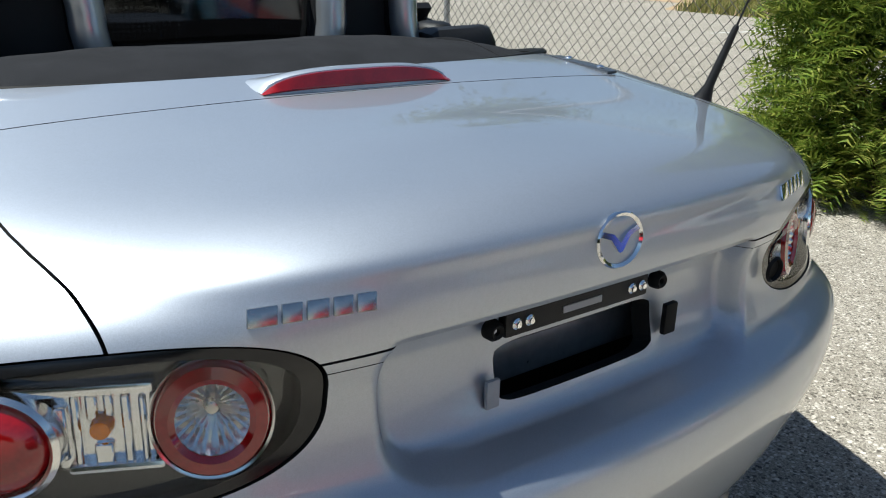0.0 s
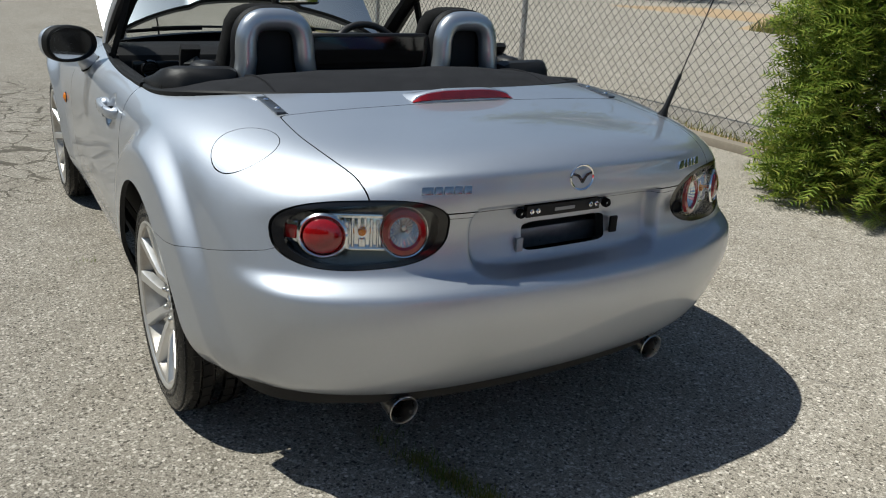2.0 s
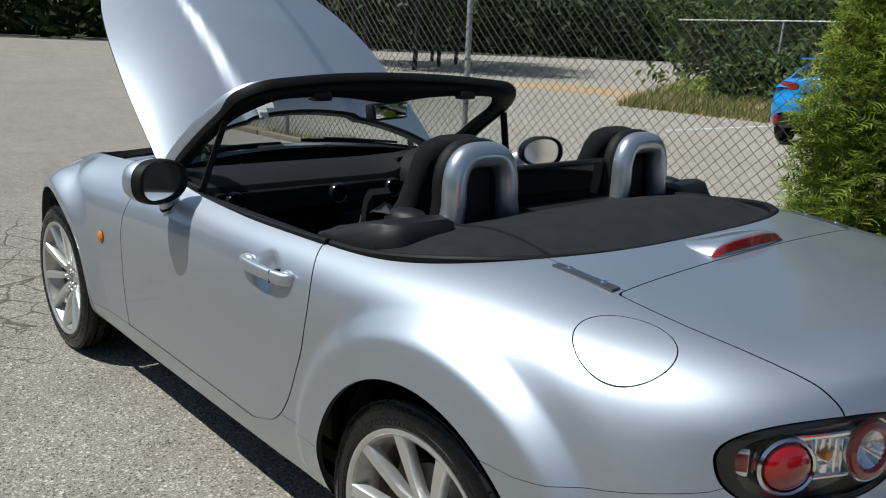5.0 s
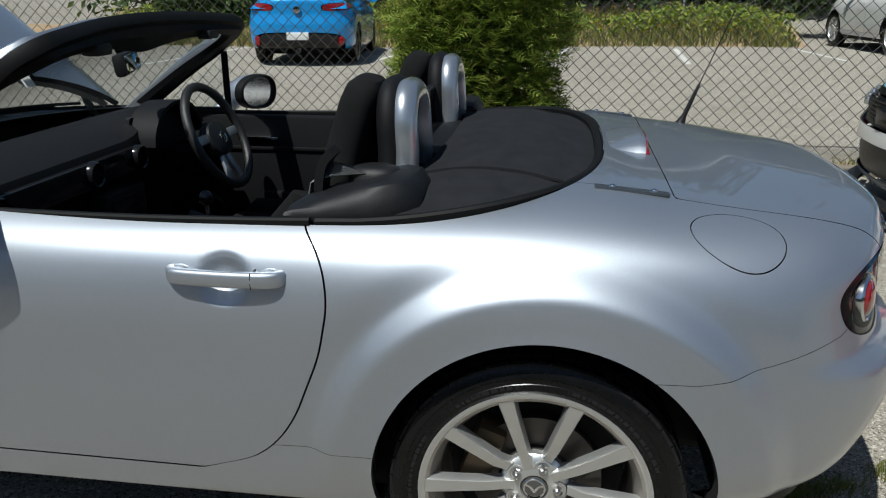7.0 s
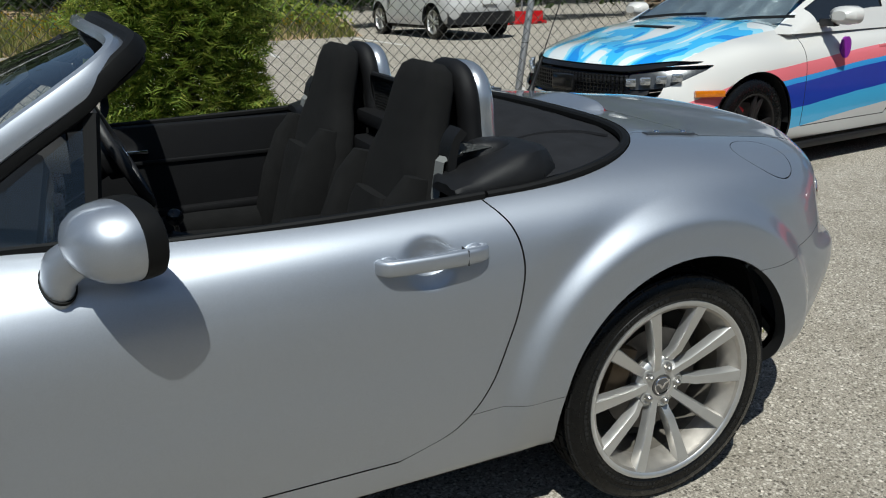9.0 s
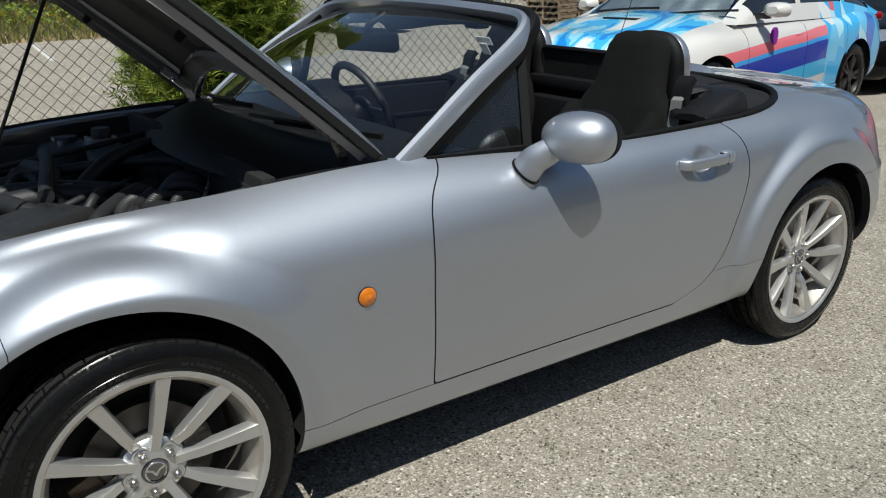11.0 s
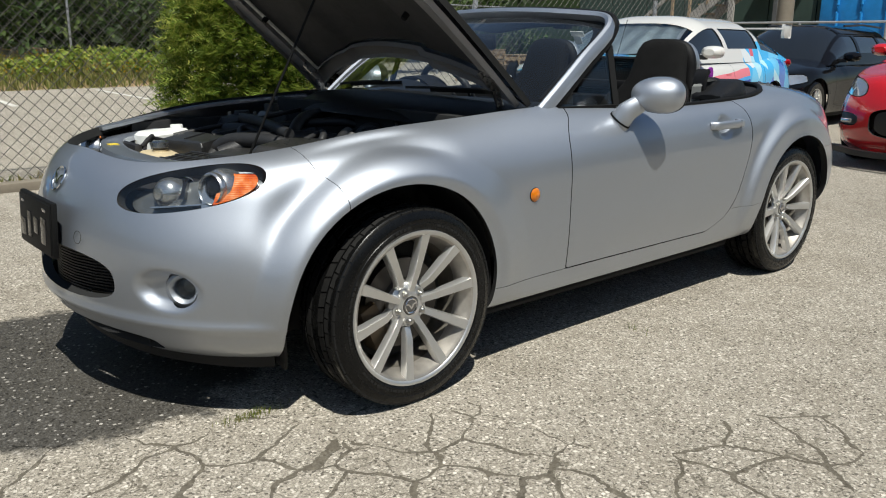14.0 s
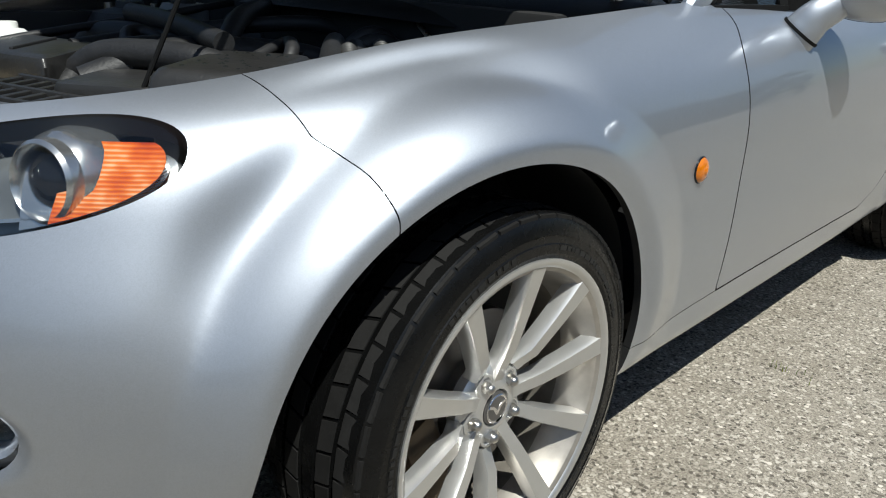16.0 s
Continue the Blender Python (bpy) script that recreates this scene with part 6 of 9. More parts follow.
def dashboard():
    d = new("dashboard")
    d.parent = ROADSTER
    d.location = (0.11, 0, 0.012)
    tagged(d, "black dashboard with round vents and an instrument hood")
    # section of the dash carried across the car
    bm = bmesh.new()
    loops = []
    for j in range(25):
        y = -0.665 + 1.33 * j / 24
        k = 1 - (y / 0.70) ** 4 * 0.4
        hump = 0.055 * math.exp(-((y - 0.36) / 0.17) ** 4)
        sec = [(-0.66, 0.800), (-0.58, 0.838 + 0.012 * k), (-0.46, 0.850 + 0.5 * hump), (-0.36, 0.848 + hump), (-0.295, 0.825 + hump * 0.8), (-0.275, 0.780 + 0.3 * hump), (-0.285, 0.730), (-0.315, 0.690), (-0.315, 0.62), (-0.36, 0.52), (-0.62, 0.48)]
        loops.append([bm.verts.new((x, y, z)) for x, z in sec])
    for a, b in zip(loops, loops[1:]):
        for i in range(len(a) - 1):
            bm.faces.new((a[i], a[i + 1], b[i + 1], b[i]))
    part("top_pad", bm, M["vinyl"], d)
    part("trim_band", box(-0.300, -0.268, -0.62, 0.16, 0.728, 0.806, 0.012), M["gloss_black"], d)
    for y, z in ((-0.55, 0.770), (-0.13, 0.770), (0.13, 0.770), (0.60, 0.770)):
        v = new("air_vent")
        v.parent = d
        v.matrix_local = pose(-0.262, y, z, 0, -8, 90) @ Matrix.Scale(0.84, 4)
        part("ring", lathe_bm([(0.034, 0.010), (0.036, -0.010), (0.042, -0.014), (0.047, -0.004), (0.048, 0.012)], 32), M["gloss_black"], v)
        part("bowl", lathe_bm([(0.0, 0.012), (0.034, 0.010)], 28), M["gap"], v)
        bm = bmesh.new()
        for k in range(-2, 3):
            add_box(bm, -0.033, 0.033, -0.004, 0.006, k * 0.012 - 0.0015, k * 0.012 + 0.0015)
        part("blades", bm, M["black_plastic"], v)
    # centre stack
    part("radio_panel", box(-0.33, -0.245, -0.115, 0.115, 0.45, 0.700, 0.015, pose(0, 0, 0)), M["black_plastic"], d)
    part("radio", box(-0.252, -0.238, -0.095, 0.095, 0.60, 0.68, 0.004), M["gloss_black"], d)
    for k in range(3):
        bm = lathe_bm([(0.0, 0.016), (0.020, 0.014), (0.024, 0.0)], 24, "x")
        part("heater_knob", bm, M["black_plastic"], d).location = (-0.245, -0.065 + 0.065 * k, 0.53)
    # instrument cluster
    part("cluster_face", box(-0.335, -0.330, 0.20, 0.52, 0.765, 0.880, 0.01, pose(0, 0, 0)), M["dial"], d)
    for y in (0.30, 0.42):
        bm = lathe_bm([(0.046, 0.012), (0.049, 0.02), (0.053, 0.012), (0.054, 0.0)], 30, "x")
        part("dial_ring", bm, M["silver_trim"], d).location = (-0.328, y, 0.82)
        part("dial_face", lathe_bm([(0.0, 0.004), (0.046, 0.004)], 28, "x"), M["dial"], d).location = (-0.328, y, 0.82)
    hood = []
    for i in range(15):
        a = math.pi * i / 14
        hood.append(Vector((-0.30, 0.36 + 0.175 * math.cos(a), 0.79 + 0.125 * math.sin(a))))
    part("cluster_hood", sweep_bm(hood, [(-0.07, -0.005), (0.035, -0.004), (0.035, 0.004), (-0.07, 0.008)], up=lambda i: (hood[i] - Vector((-0.30, 0.36, 0.78))).normalized()), M["vinyl"], d)


dashboard()


def steering_wheel():
    w = new("steering_wheel")
    w.parent = ROADSTER
    tagged(w, "three-spoke black leather steering wheel with silver spokes")
    w.matrix_local = pose(0.015, 0.365, 0.815, 0, -24, 0)
    pts = [Vector((0, 0.178 * math.cos(2 * math.pi * i / 40), 0.178 * math.sin(2 * math.pi * i / 40))) for i in range(40)]
    part("rim", sweep_bm(pts, ring_section(0.0155, 12), True, up=Vector((1, 0, 0))), M["leather"], w)
    part("boss", superblock(bmesh.new(), [((x, 0, -0.01), a, b, Vector((0, 1, 0)), Vector((0, 0, 1))) for x, a, b in ((-0.06, 0.05, 0.05), (-0.02, 0.075, 0.062), (0.005, 0.070, 0.058), (0.014, 0.045, 0.038))], 24, 2.6), M["black_plastic"], w)
    for a in (0, 180, 255, 285):
        t = radians(a)
        m = Matrix.Rotation(t, 4, "X")
        part("spoke", box(-0.016, -0.004, 0.055, 0.172, -0.020, 0.012, 0.005, m), M["silver_trim"], w)
    part("boss_mark", winged_mark_bm(0.020, 0.002), M["chrome"], w).matrix_local = pose(0.0145, 0, -0.01, 0, 0, 90)
    part("column", tube([(-0.05, 0, 0), (-0.25, 0, -0.02)], 0.045, 14), M["black_plastic"], w)


M["leather"] = plain("black_leather", (0.016, 0.015, 0.015), 0.42, bump=0.3, scale=180)
steering_wheel()


# ---------------------------------------------------------------- engine bay and bonnet
# dim grey for the fluid bottle: the bonnet's shade is put into it
M["bay"] = plain("shaded_bottle", (0.16, 0.165, 0.17), 0.5, 0.3, vary=0.3)
M["bay_black"] = plain("bay_black", (0.016, 0.016, 0.017), 0.55, vary=0.4, bump=0.3)
M["bay_hose"] = plain("grey_hose", (0.030, 0.0295, 0.028), 0.5, vary=0.3)
M["dusty_black"] = plain("dusty_black_plastic", (0.022, 0.0215, 0.021), 0.36, vary=0.4, bump=0.3, scale=25)
M["tank_white"] = plain("white_tank", (0.72, 0.73, 0.70), 0.45, vary=0.08)
M["tank_beige"] = plain("aged_beige_tank", (0.55, 0.45, 0.28), 0.5, vary=0.18, scale=14)
M["cast"] = plain("cast_alloy", (0.21, 0.205, 0.195), 0.5, 0.7, vary=0.3)
M["liner_grey"] = plain("bonnet_underside", (0.30, 0.285, 0.275), 0.55, 0.2, vary=0.15, scale=8)
# a darker tone than the frame, for the bonnet's sunken middle
M["dark_middle"] = plain("bonnet_dark_middle", (0.060, 0.056, 0.053), 0.95, vary=0.3, bump=0.4)


def bay():
    b = new("engine_bay")
    b.parent = ROADSTER
    tagged(b, "open engine bay with black covers, tanks and hoses")
    part("floor", box(-1.70, -0.74, -0.53, 0.53, 0.30, 0.33), M["bay_black"], b)
    for s in (-1, 1):
        part("inner_wing", box(-1.46, -0.60, s * 0.575 - 0.012, s * 0.575 + 0.012, 0.32, 0.775, 0.008), M["bay_black"], b)
        pts = [(-1.42, s * 0.570, 0.782) if s < 0 else (-1.60, 0.515, 0.762), (-1.3, s * 0.598, 0.800), (-1.1, s * 0.615, 0.822), (-0.85, s * 0.640, 0.835), (-0.62, s * 0.655, 0.842)]
        part("wing_flange", sweep_bm(spline(pts if s > 0 else [(x, y + 0.012, z - 0.018) for x, y, z in pts], 5), [(-0.022, -0.008), (0.022, -0.008), (0.022, 0.004), (-0.022, 0.004)]), M["paint"], b)
        if s < 0:
            part("bonnet_seal", sweep_bm(spline([(x, y - s * 0.022, z + (0.004 if s > 0 else -0.012)) for x, y, z in pts], 5), ring_section(0.008, 8)), M["trim_rubber"], b)
        part("strut_tower", lathe_bm([(0.0, 0.800), (0.03, 0.800), (0.035, 0.785), (0.085, 0.775), (0.10, 0.75), (0.11, 0.45)], 28, "z"), M["bay_black"], b).location = (-1.02, s * 0.50, 0)
        for k in range(3):
            bm = bmesh.new()
            bmesh.ops.create_cone(bm, cap_ends=True, segments=6, radius1=0.010, radius2=0.009, depth=0.016, matrix=Matrix.Translation((-1.02 + 0.06 * math.cos(k * 2.1), s * 0.50 + 0.06 * math.sin(k * 2.1), 0.785)))
            part("tower_nut", bm, M["steel"], b)
    # slam panel that rings the front of the bay
    pts = [(-1.38, -0.50, 0.722), (-1.55, -0.42, 0.722), (-1.650, -0.24, 0.722), (-1.680, 0.0, 0.724), (-1.650, 0.24, 0.728), (-1.56, 0.42, 0.732), (-1.38, 0.52, 0.740)]
    part("slam_panel", sweep_bm(spline(pts, 7), [(-0.042, -0.012), (0.042, -0.012), (0.036, 0.004), (0.0, 0.008), (-0.036, 0.004)]), M["paint"], b)
    part("front_shelf", sweep_bm(spline([(x - 0.045, y * 1.10, 0.655) for x, y, z in pts], 7), [(-0.05, -0.006), (0.05, -0.006), (0.05, 0.006), (-0.05, 0.006)]), M["bay_black"], b)
    part("caution_label", box(-1.672, -1.640, 0.20, 0.235, 0.735, 0.7365), M["yellow_print"], b)
    part("latch", box(-1.70, -1.65, -0.03, 0.03, 0.69, 0.72, 0.008), M["steel"], b)
    # radiator with its slotted cover
    part("radiator", box(-1.60, -1.545, -0.34, 0.34, 0.36, 0.66, 0.01), M["bay_black"], b)
    # dark boxes added to hide the white tank's lower faces
    part("dark_filler", box(-1.590, -1.560, 0.20, 0.46, 0.40, 0.730, 0.012), M["bay_black"], b)
    part("dark_filler", box(-1.46, -1.34, 0.44, 0.53, 0.40, 0.72, 0.02), M["bay_black"], b)
    cover = new("radiator_cover")
    cover.parent = b
    grid = pose(-1.480, -0.165, 0.700, 0, 4, -61)
    part("plate", box(-0.14, 0.14, -0.085, 0.085, -0.026, -0.016, 0.004, grid), M["bay_black"], cover)
    for k in range(11):
        part("slat", box(-0.138 + 0.0265 * k, -0.127 + 0.0265 * k, -0.080, 0.080, -0.018, 0.010, 0.003, grid), M["dusty_black"], cover)
    for y in (-0.078, 0.0, 0.078):
        part("rib", box(-0.14, 0.14, y - 0.006, y + 0.006, -0.018, 0.013, 0.003, grid), M["dusty_black"], cover)
    # airbox by the near wing
    ab = new("airbox")
    ab.parent = b
    tagged(ab, "dusty black airbox with a clipped lid")
    bm = superblock(bmesh.new(), [((-1.262, -0.315, z + 0.008), w, h, Vector((0.8, 0.6, 0)), Vector((-0.6, 0.8, 0))) for z, w, h in ((0.45, 0.125, 0.08), (0.69, 0.140, 0.098), (0.698, 0.147, 0.105), (0.712, 0.147, 0.105))], 32, 10)
    part("box", bm, M["dusty_black"], ab)
    bm = superblock(bmesh.new(), [((-1.262 + dx, -0.315, z + 0.008), w, h, Vector((0.8, 0.6, 0)), Vector((-0.6, 0.8, 0))) for z, w, h, dx in ((0.712, 0.142, 0.100, 0), (0.742, 0.136, 0.094, 0.0), (0.754, 0.126, 0.084, 0.0), (0.757, 0.115, 0.073, 0.0))], 32, 10)
    part("lid", bm, M["dusty_black"], ab)
    drops = random.Random(5)
    bm = bmesh.new()
    turn = pose(-1.262, -0.315, 0.7655, 0, 0, 36.9)
    for _ in range(42):
        r = drops.uniform(0.0012, 0.0035)
        at = turn @ Vector((drops.uniform(-0.10, 0.10), drops.uniform(-0.06, 0.06), 0))
        bmesh.ops.create_uvsphere(bm, u_segments=8, v_segments=5, radius=r, matrix=Matrix.Translation(at) @ Matrix.Diagonal((1.4, 1, 0.5, 1)))
    tagged(part("water_drops", bm, M["glass_dark"], ab), "scattered water drops", kind="stuff")
    for x in (-0.07, 0.07):
        part("clip", box(x - 0.008, x + 0.008, -0.112, -0.104, -0.035, 0.012, 0.002, pose(-1.262, -0.315, 0.720, 0, 0, 36.9)), M["steel"], ab)
    # second box, in front of it
    part("duct_box", superblock(bmesh.new(), [((-1.345, -0.135, z), w, h, Vector((0.8, 0.6, 0)), Vector((-0.6, 0.8, 0))) for z, w, h in ((0.5, 0.10, 0.075), (0.715, 0.115, 0.085), (0.724, 0.112, 0.082), (0.727, 0.10, 0.07))], 28, 10), M["dusty_black"], b)
    # engine cover and intake
    ec = new("engine_cover")
    ec.parent = b
    part("cover", superblock(bmesh.new(), [((-1.375, 0.185, z), w, h, Vector((0.72, 0.69, 0)), Vector((-0.25, 0.97, 0))) for z, w, h in ((0.60, 0.115, 0.10), (0.728, 0.128, 0.115), (0.742, 0.122, 0.109), (0.746, 0.112, 0.10))], 32, 12), M["dusty_black"], ec)
    part("rib", box(-0.09, 0.09, -0.004, 0.004, -0.004, 0.004, 0.003, pose(-1.375, 0.185, 0.747, 0, 0, 43.8)), M["bay_black"], ec)
    part("engine_block", box(-1.30, -0.82, -0.16, 0.20, 0.34, 0.66, 0.03), M["cast"], b)
    part("cam_cover", box(-1.26, -0.84, -0.10, 0.14, 0.66, 0.705, 0.02), M["bay_black"], b)
    for k in range(4):
        part("coil", box(-1.20 + 0.095 * k, -1.16 + 0.095 * k, -0.02, 0.05, 0.70, 0.73, 0.006), M["bay_black"], b)
    # tanks
    t = new("coolant_tank")
    t.parent = b
    part("tank", superblock(bmesh.new(), [((-1.395, 0.420, z), w, h, Vector((0.95, 0.3, 0)), Vector((-0.3, 0.95, 0))) for z, w, h in ((0.56, 0.10, 0.05), (0.69, 0.112, 0.060), (0.738, 0.109, 0.057), (0.751, 0.094, 0.043))], 28, 4), M["tank_white"], t, "white plastic tank")
    part("cap", lathe_bm([(0.0, 0.764), (0.022, 0.764), (0.024, 0.760), (0.024, 0.742)], 24, "z"), M["tank_white"], t).location = (-1.325, 0.455, 0)
    t = new("expansion_tank")
    t.parent = b
    part("tank", superblock(bmesh.new(), [((-1.545, 0.085, z), w, h, Vector((0.15, 0.99, 0)), Vector((-0.99, 0.15, 0))) for z, w, h in ((0.56, 0.12, 0.06), (0.665, 0.135, 0.072), (0.700, 0.13, 0.067), (0.710, 0.11, 0.050))], 30, 3.4), M["tank_beige"], t, "aged beige plastic tank")
    part("neck", lathe_bm([(0.026, 0.69), (0.026, 0.715), (0.022, 0.718)], 24, "z"), M["tank_beige"], t).location = (-1.525, 0.135, 0)
    part("pressure_cap", lathe_bm([(0.0, 0.738), (0.020, 0.738), (0.029, 0.733), (0.031, 0.716), (0.028, 0.714)], 24, "z"), M["steel"], t).location = (-1.525, 0.135, 0.008)
    for k in range(5):
        bm = bmesh.new()
        bmesh.ops.create_uvsphere(bm, u_segments=12, v_segments=8, radius=0.014, matrix=Matrix.Translation((-1.44 - 0.02 * (k % 2), 0.25 + 0.035 * k, 0.70 + 0.006 * (k % 3))))
        part("connector", bm, M["steel"] if k % 2 else M["bay_black"], b)
    # hoses and looms
    hoses = (
        (0.026, ((-1.37, 0.06, 0.70), (-1.335, 0.0, 0.742), (-1.29, -0.10, 0.752), (-1.25, -0.20, 0.748), (-1.20, -0.26, 0.72))),
        (0.026, ((-1.20, 0.40, 0.70), (-1.17, 0.35, 0.742), (-1.13, 0.18, 0.750), (-1.16, 0.0, 0.745), (-1.17, -0.16, 0.735))),
        (0.014, ((-1.28, -0.02, 0.72), (-1.235, 0.10, 0.765), (-1.19, 0.10, 0.765), (-1.19, -0.02, 0.73))),
        (0.020, ((-0.985, -0.22, 0.770), (-1.06, -0.30, 0.765), (-1.13, -0.38, 0.745), (-1.16, -0.43, 0.70))),
        (0.020, ((-0.960, -0.25, 0.760), (-1.03, -0.34, 0.750), (-1.08, -0.42, 0.72))),
        (0.013, ((-1.02, -0.05, 0.73), (-1.06, -0.16, 0.765), (-1.10, -0.24, 0.77), (-1.14, -0.27, 0.73))),
        (0.010, ((-1.22, -0.24, 0.74), (-1.10, -0.20, 0.77), (-1.02, -0.12, 0.76), (-0.95, 0.02, 0.74))),
        (0.008, ((-1.55, 0.24, 0.715), (-1.49, 0.29, 0.745), (-1.47, 0.36, 0.72))),
        (0.024, ((-1.42, 0.02, 0.67), (-1.30, 0.06, 0.735), (-1.15, 0.02, 0.745), (-0.98, -0.10, 0.735), (-0.90, -0.16, 0.70))),
        (0.030, ((-1.38, -0.02, 0.70), (-1.26, -0.06, 0.742), (-1.12, -0.08, 0.745), (-1.02, -0.16, 0.72))),
        (0.017, ((-1.30, 0.20, 0.735), (-1.05, 0.18, 0.76), (-0.85, 0.05, 0.78), (-0.76, -0.02, 0.76))),
        (0.022, ((-1.10, -0.02, 0.74), (-0.98, 0.10, 0.79), (-0.84, 0.20, 0.80), (-0.75, 0.28, 0.78))),
        (0.018, ((-0.95, -0.18, 0.70), (-0.90, -0.22, 0.765), (-0.83, -0.24, 0.74), (-0.80, -0.24, 0.60))),
        (0.018, ((-0.93, -0.13, 0.70), (-0.87, -0.18, 0.775), (-0.80, -0.19, 0.74), (-0.78, -0.19, 0.60))),
        (0.015, ((-0.97, -0.24, 0.68), (-0.94, -0.29, 0.755), (-0.86, -0.31, 0.72), (-0.82, -0.31, 0.55))),
        (0.009, ((-1.48, 0.40, 0.71), (-1.30, 0.36, 0.745), (-1.0, 0.36, 0.78), (-0.80, 0.40, 0.80))),
        (0.009, ((-1.58, -0.30, 0.69), (-1.42, -0.42, 0.72), (-1.1, -0.46, 0.76), (-0.8, -0.50, 0.80))),
        (0.012, ((-0.80, -0.55, 0.80), (-0.78, -0.30, 0.815), (-0.79, 0.0, 0.82), (-0.78, 0.40, 0.81))),
        (0.020, ((-1.12, 0.30, 0.79), (-1.14, 0.14, 0.79), (-1.17, -0.02, 0.785), (-1.20, -0.18, 0.775))),
        (0.007, ((-1.55, 0.22, 0.70), (-1.50, 0.30, 0.735), (-1.42, 0.34, 0.72), (-1.36, 0.38, 0.70))),
    )
    for r, pts in hoses:
        part("hose", tube(pts, r, 12, 8), M["bay_black"], b)
    for r, pts in (
        (0.017, ((-1.05, -0.42, 0.70), (-1.075, -0.38, 0.745), (-1.03, -0.31, 0.765), (-0.96, -0.24, 0.735))),
        (0.015, ((-1.00, -0.44, 0.70), (-1.020, -0.405, 0.748), (-0.97, -0.33, 0.772), (-0.91, -0.27, 0.745))),
        (0.014, ((-0.95, -0.45, 0.70), (-0.965, -0.42, 0.745), (-0.92, -0.35, 0.768), (-0.86, -0.30, 0.745))),
    ):
        part("ribbed_hose", ribbed(pts, r), M["bay_hose"], b, "grey-black ribbed hose")
    # bare metal odds and ends between the hoses
    for k, (x, y, z, w) in enumerate(((-1.205, 0.01, 0.735, 0.020), (-1.165, -0.05, 0.735, 0.016), (-1.105, -0.02, 0.730, 0.022), (-1.115, -0.17, 0.735, 0.018), (-1.085, -0.24, 0.735, 0.024), (-1.12, -0.30, 0.725, 0.016), (-1.02, -0.10, 0.725, 0.026), (-1.06, 0.08, 0.735, 0.018))):
        m = pose(x, y, z, 12 * (k % 3), 9 * (k % 4), 37 * k)
        if k % 2:
            part("metal_fitting", lathe_bm([(0.0, 0.016), (w * 0.5, 0.016), (w * 0.6, 0.010), (w, 0.008), (w, -0.03)], 14, "z"), M["cast"], b).matrix_local = m
        else:
            part("bracket", box(-w, w, -0.010, 0.010, -0.03, 0.012, 0.003, m), M["cast"], b)
    part("metal_pipe", tube([(-1.22, 0.03, 0.735), (-1.16, -0.02, 0.758), (-1.08, -0.01, 0.752), (-1.04, 0.03, 0.73)], 0.007, 10, 6), M["steel"], b)
    part("cable_bracket", tube([(-0.70, -0.08, 0.80), (-0.74, -0.18, 0.812), (-0.80, -0.26, 0.80), (-0.88, -0.40, 0.76)], 0.005, 8, 6), M["steel"], b)
    r = new("fluid_reservoir")
    r.parent = b
    # a whitish bottle, coloured as dim as it looks in the shade
    part("bottle", superblock(bmesh.new(), [((-0.93, 0.41, z), w, h, Vector((1, 0, 0)), Vector((0, 1, 0))) for z, w, h in ((0.70, 0.05, 0.04), (0.785, 0.055, 0.042), (0.80, 0.045, 0.034))], 20, 4), M["bay"], r)
    part("cap", lathe_bm([(0.0, 0.832), (0.026, 0.832), (0.030, 0.826), (0.030, 0.798)], 20, "z"), M["bay_black"], r).location = (-0.93, 0.41, 0)
    part("battery_cover", superblock(bmesh.new(), [((-0.90, -0.44, z), w, h, Vector((1, 0, 0)), Vector((0, 1, 0))) for z, w, h in ((0.50, 0.07, 0.07), (0.735, 0.075, 0.075), (0.748, 0.06, 0.06))], 22, 4), M["bay_black"], b)
    part("brake_servo", lathe_bm([(0.0, 0.06), (0.05, 0.055), (0.105, 0.03), (0.115, 0.0), (0.10, -0.04)], 28, "x"), M["bay_black"], b).matrix_local = pose(-0.78, 0.36, 0.68, 0, 0, 180)
    # prop rod up to the bonnet
    foot = Vector((-1.40, -0.245, 0.70))
    top = BONNET_TURN @ Vector((-1.28, -0.35, 0.820))
    part("prop_rod", sweep_bm([foot, foot.lerp(top, 0.5), top], ring_section(0.0042, 8), up=Vector((1, 0, 0))), M["trim_rubber"], b, "thin black prop rod")
    part("rod_clip", box(-1.42, -1.38, -0.265, -0.225, 0.69, 0.715, 0.006), M["bay_black"], b)


M["yellow_print"] = plain("yellow_label", (0.75, 0.55, 0.05), 0.6)
bay()


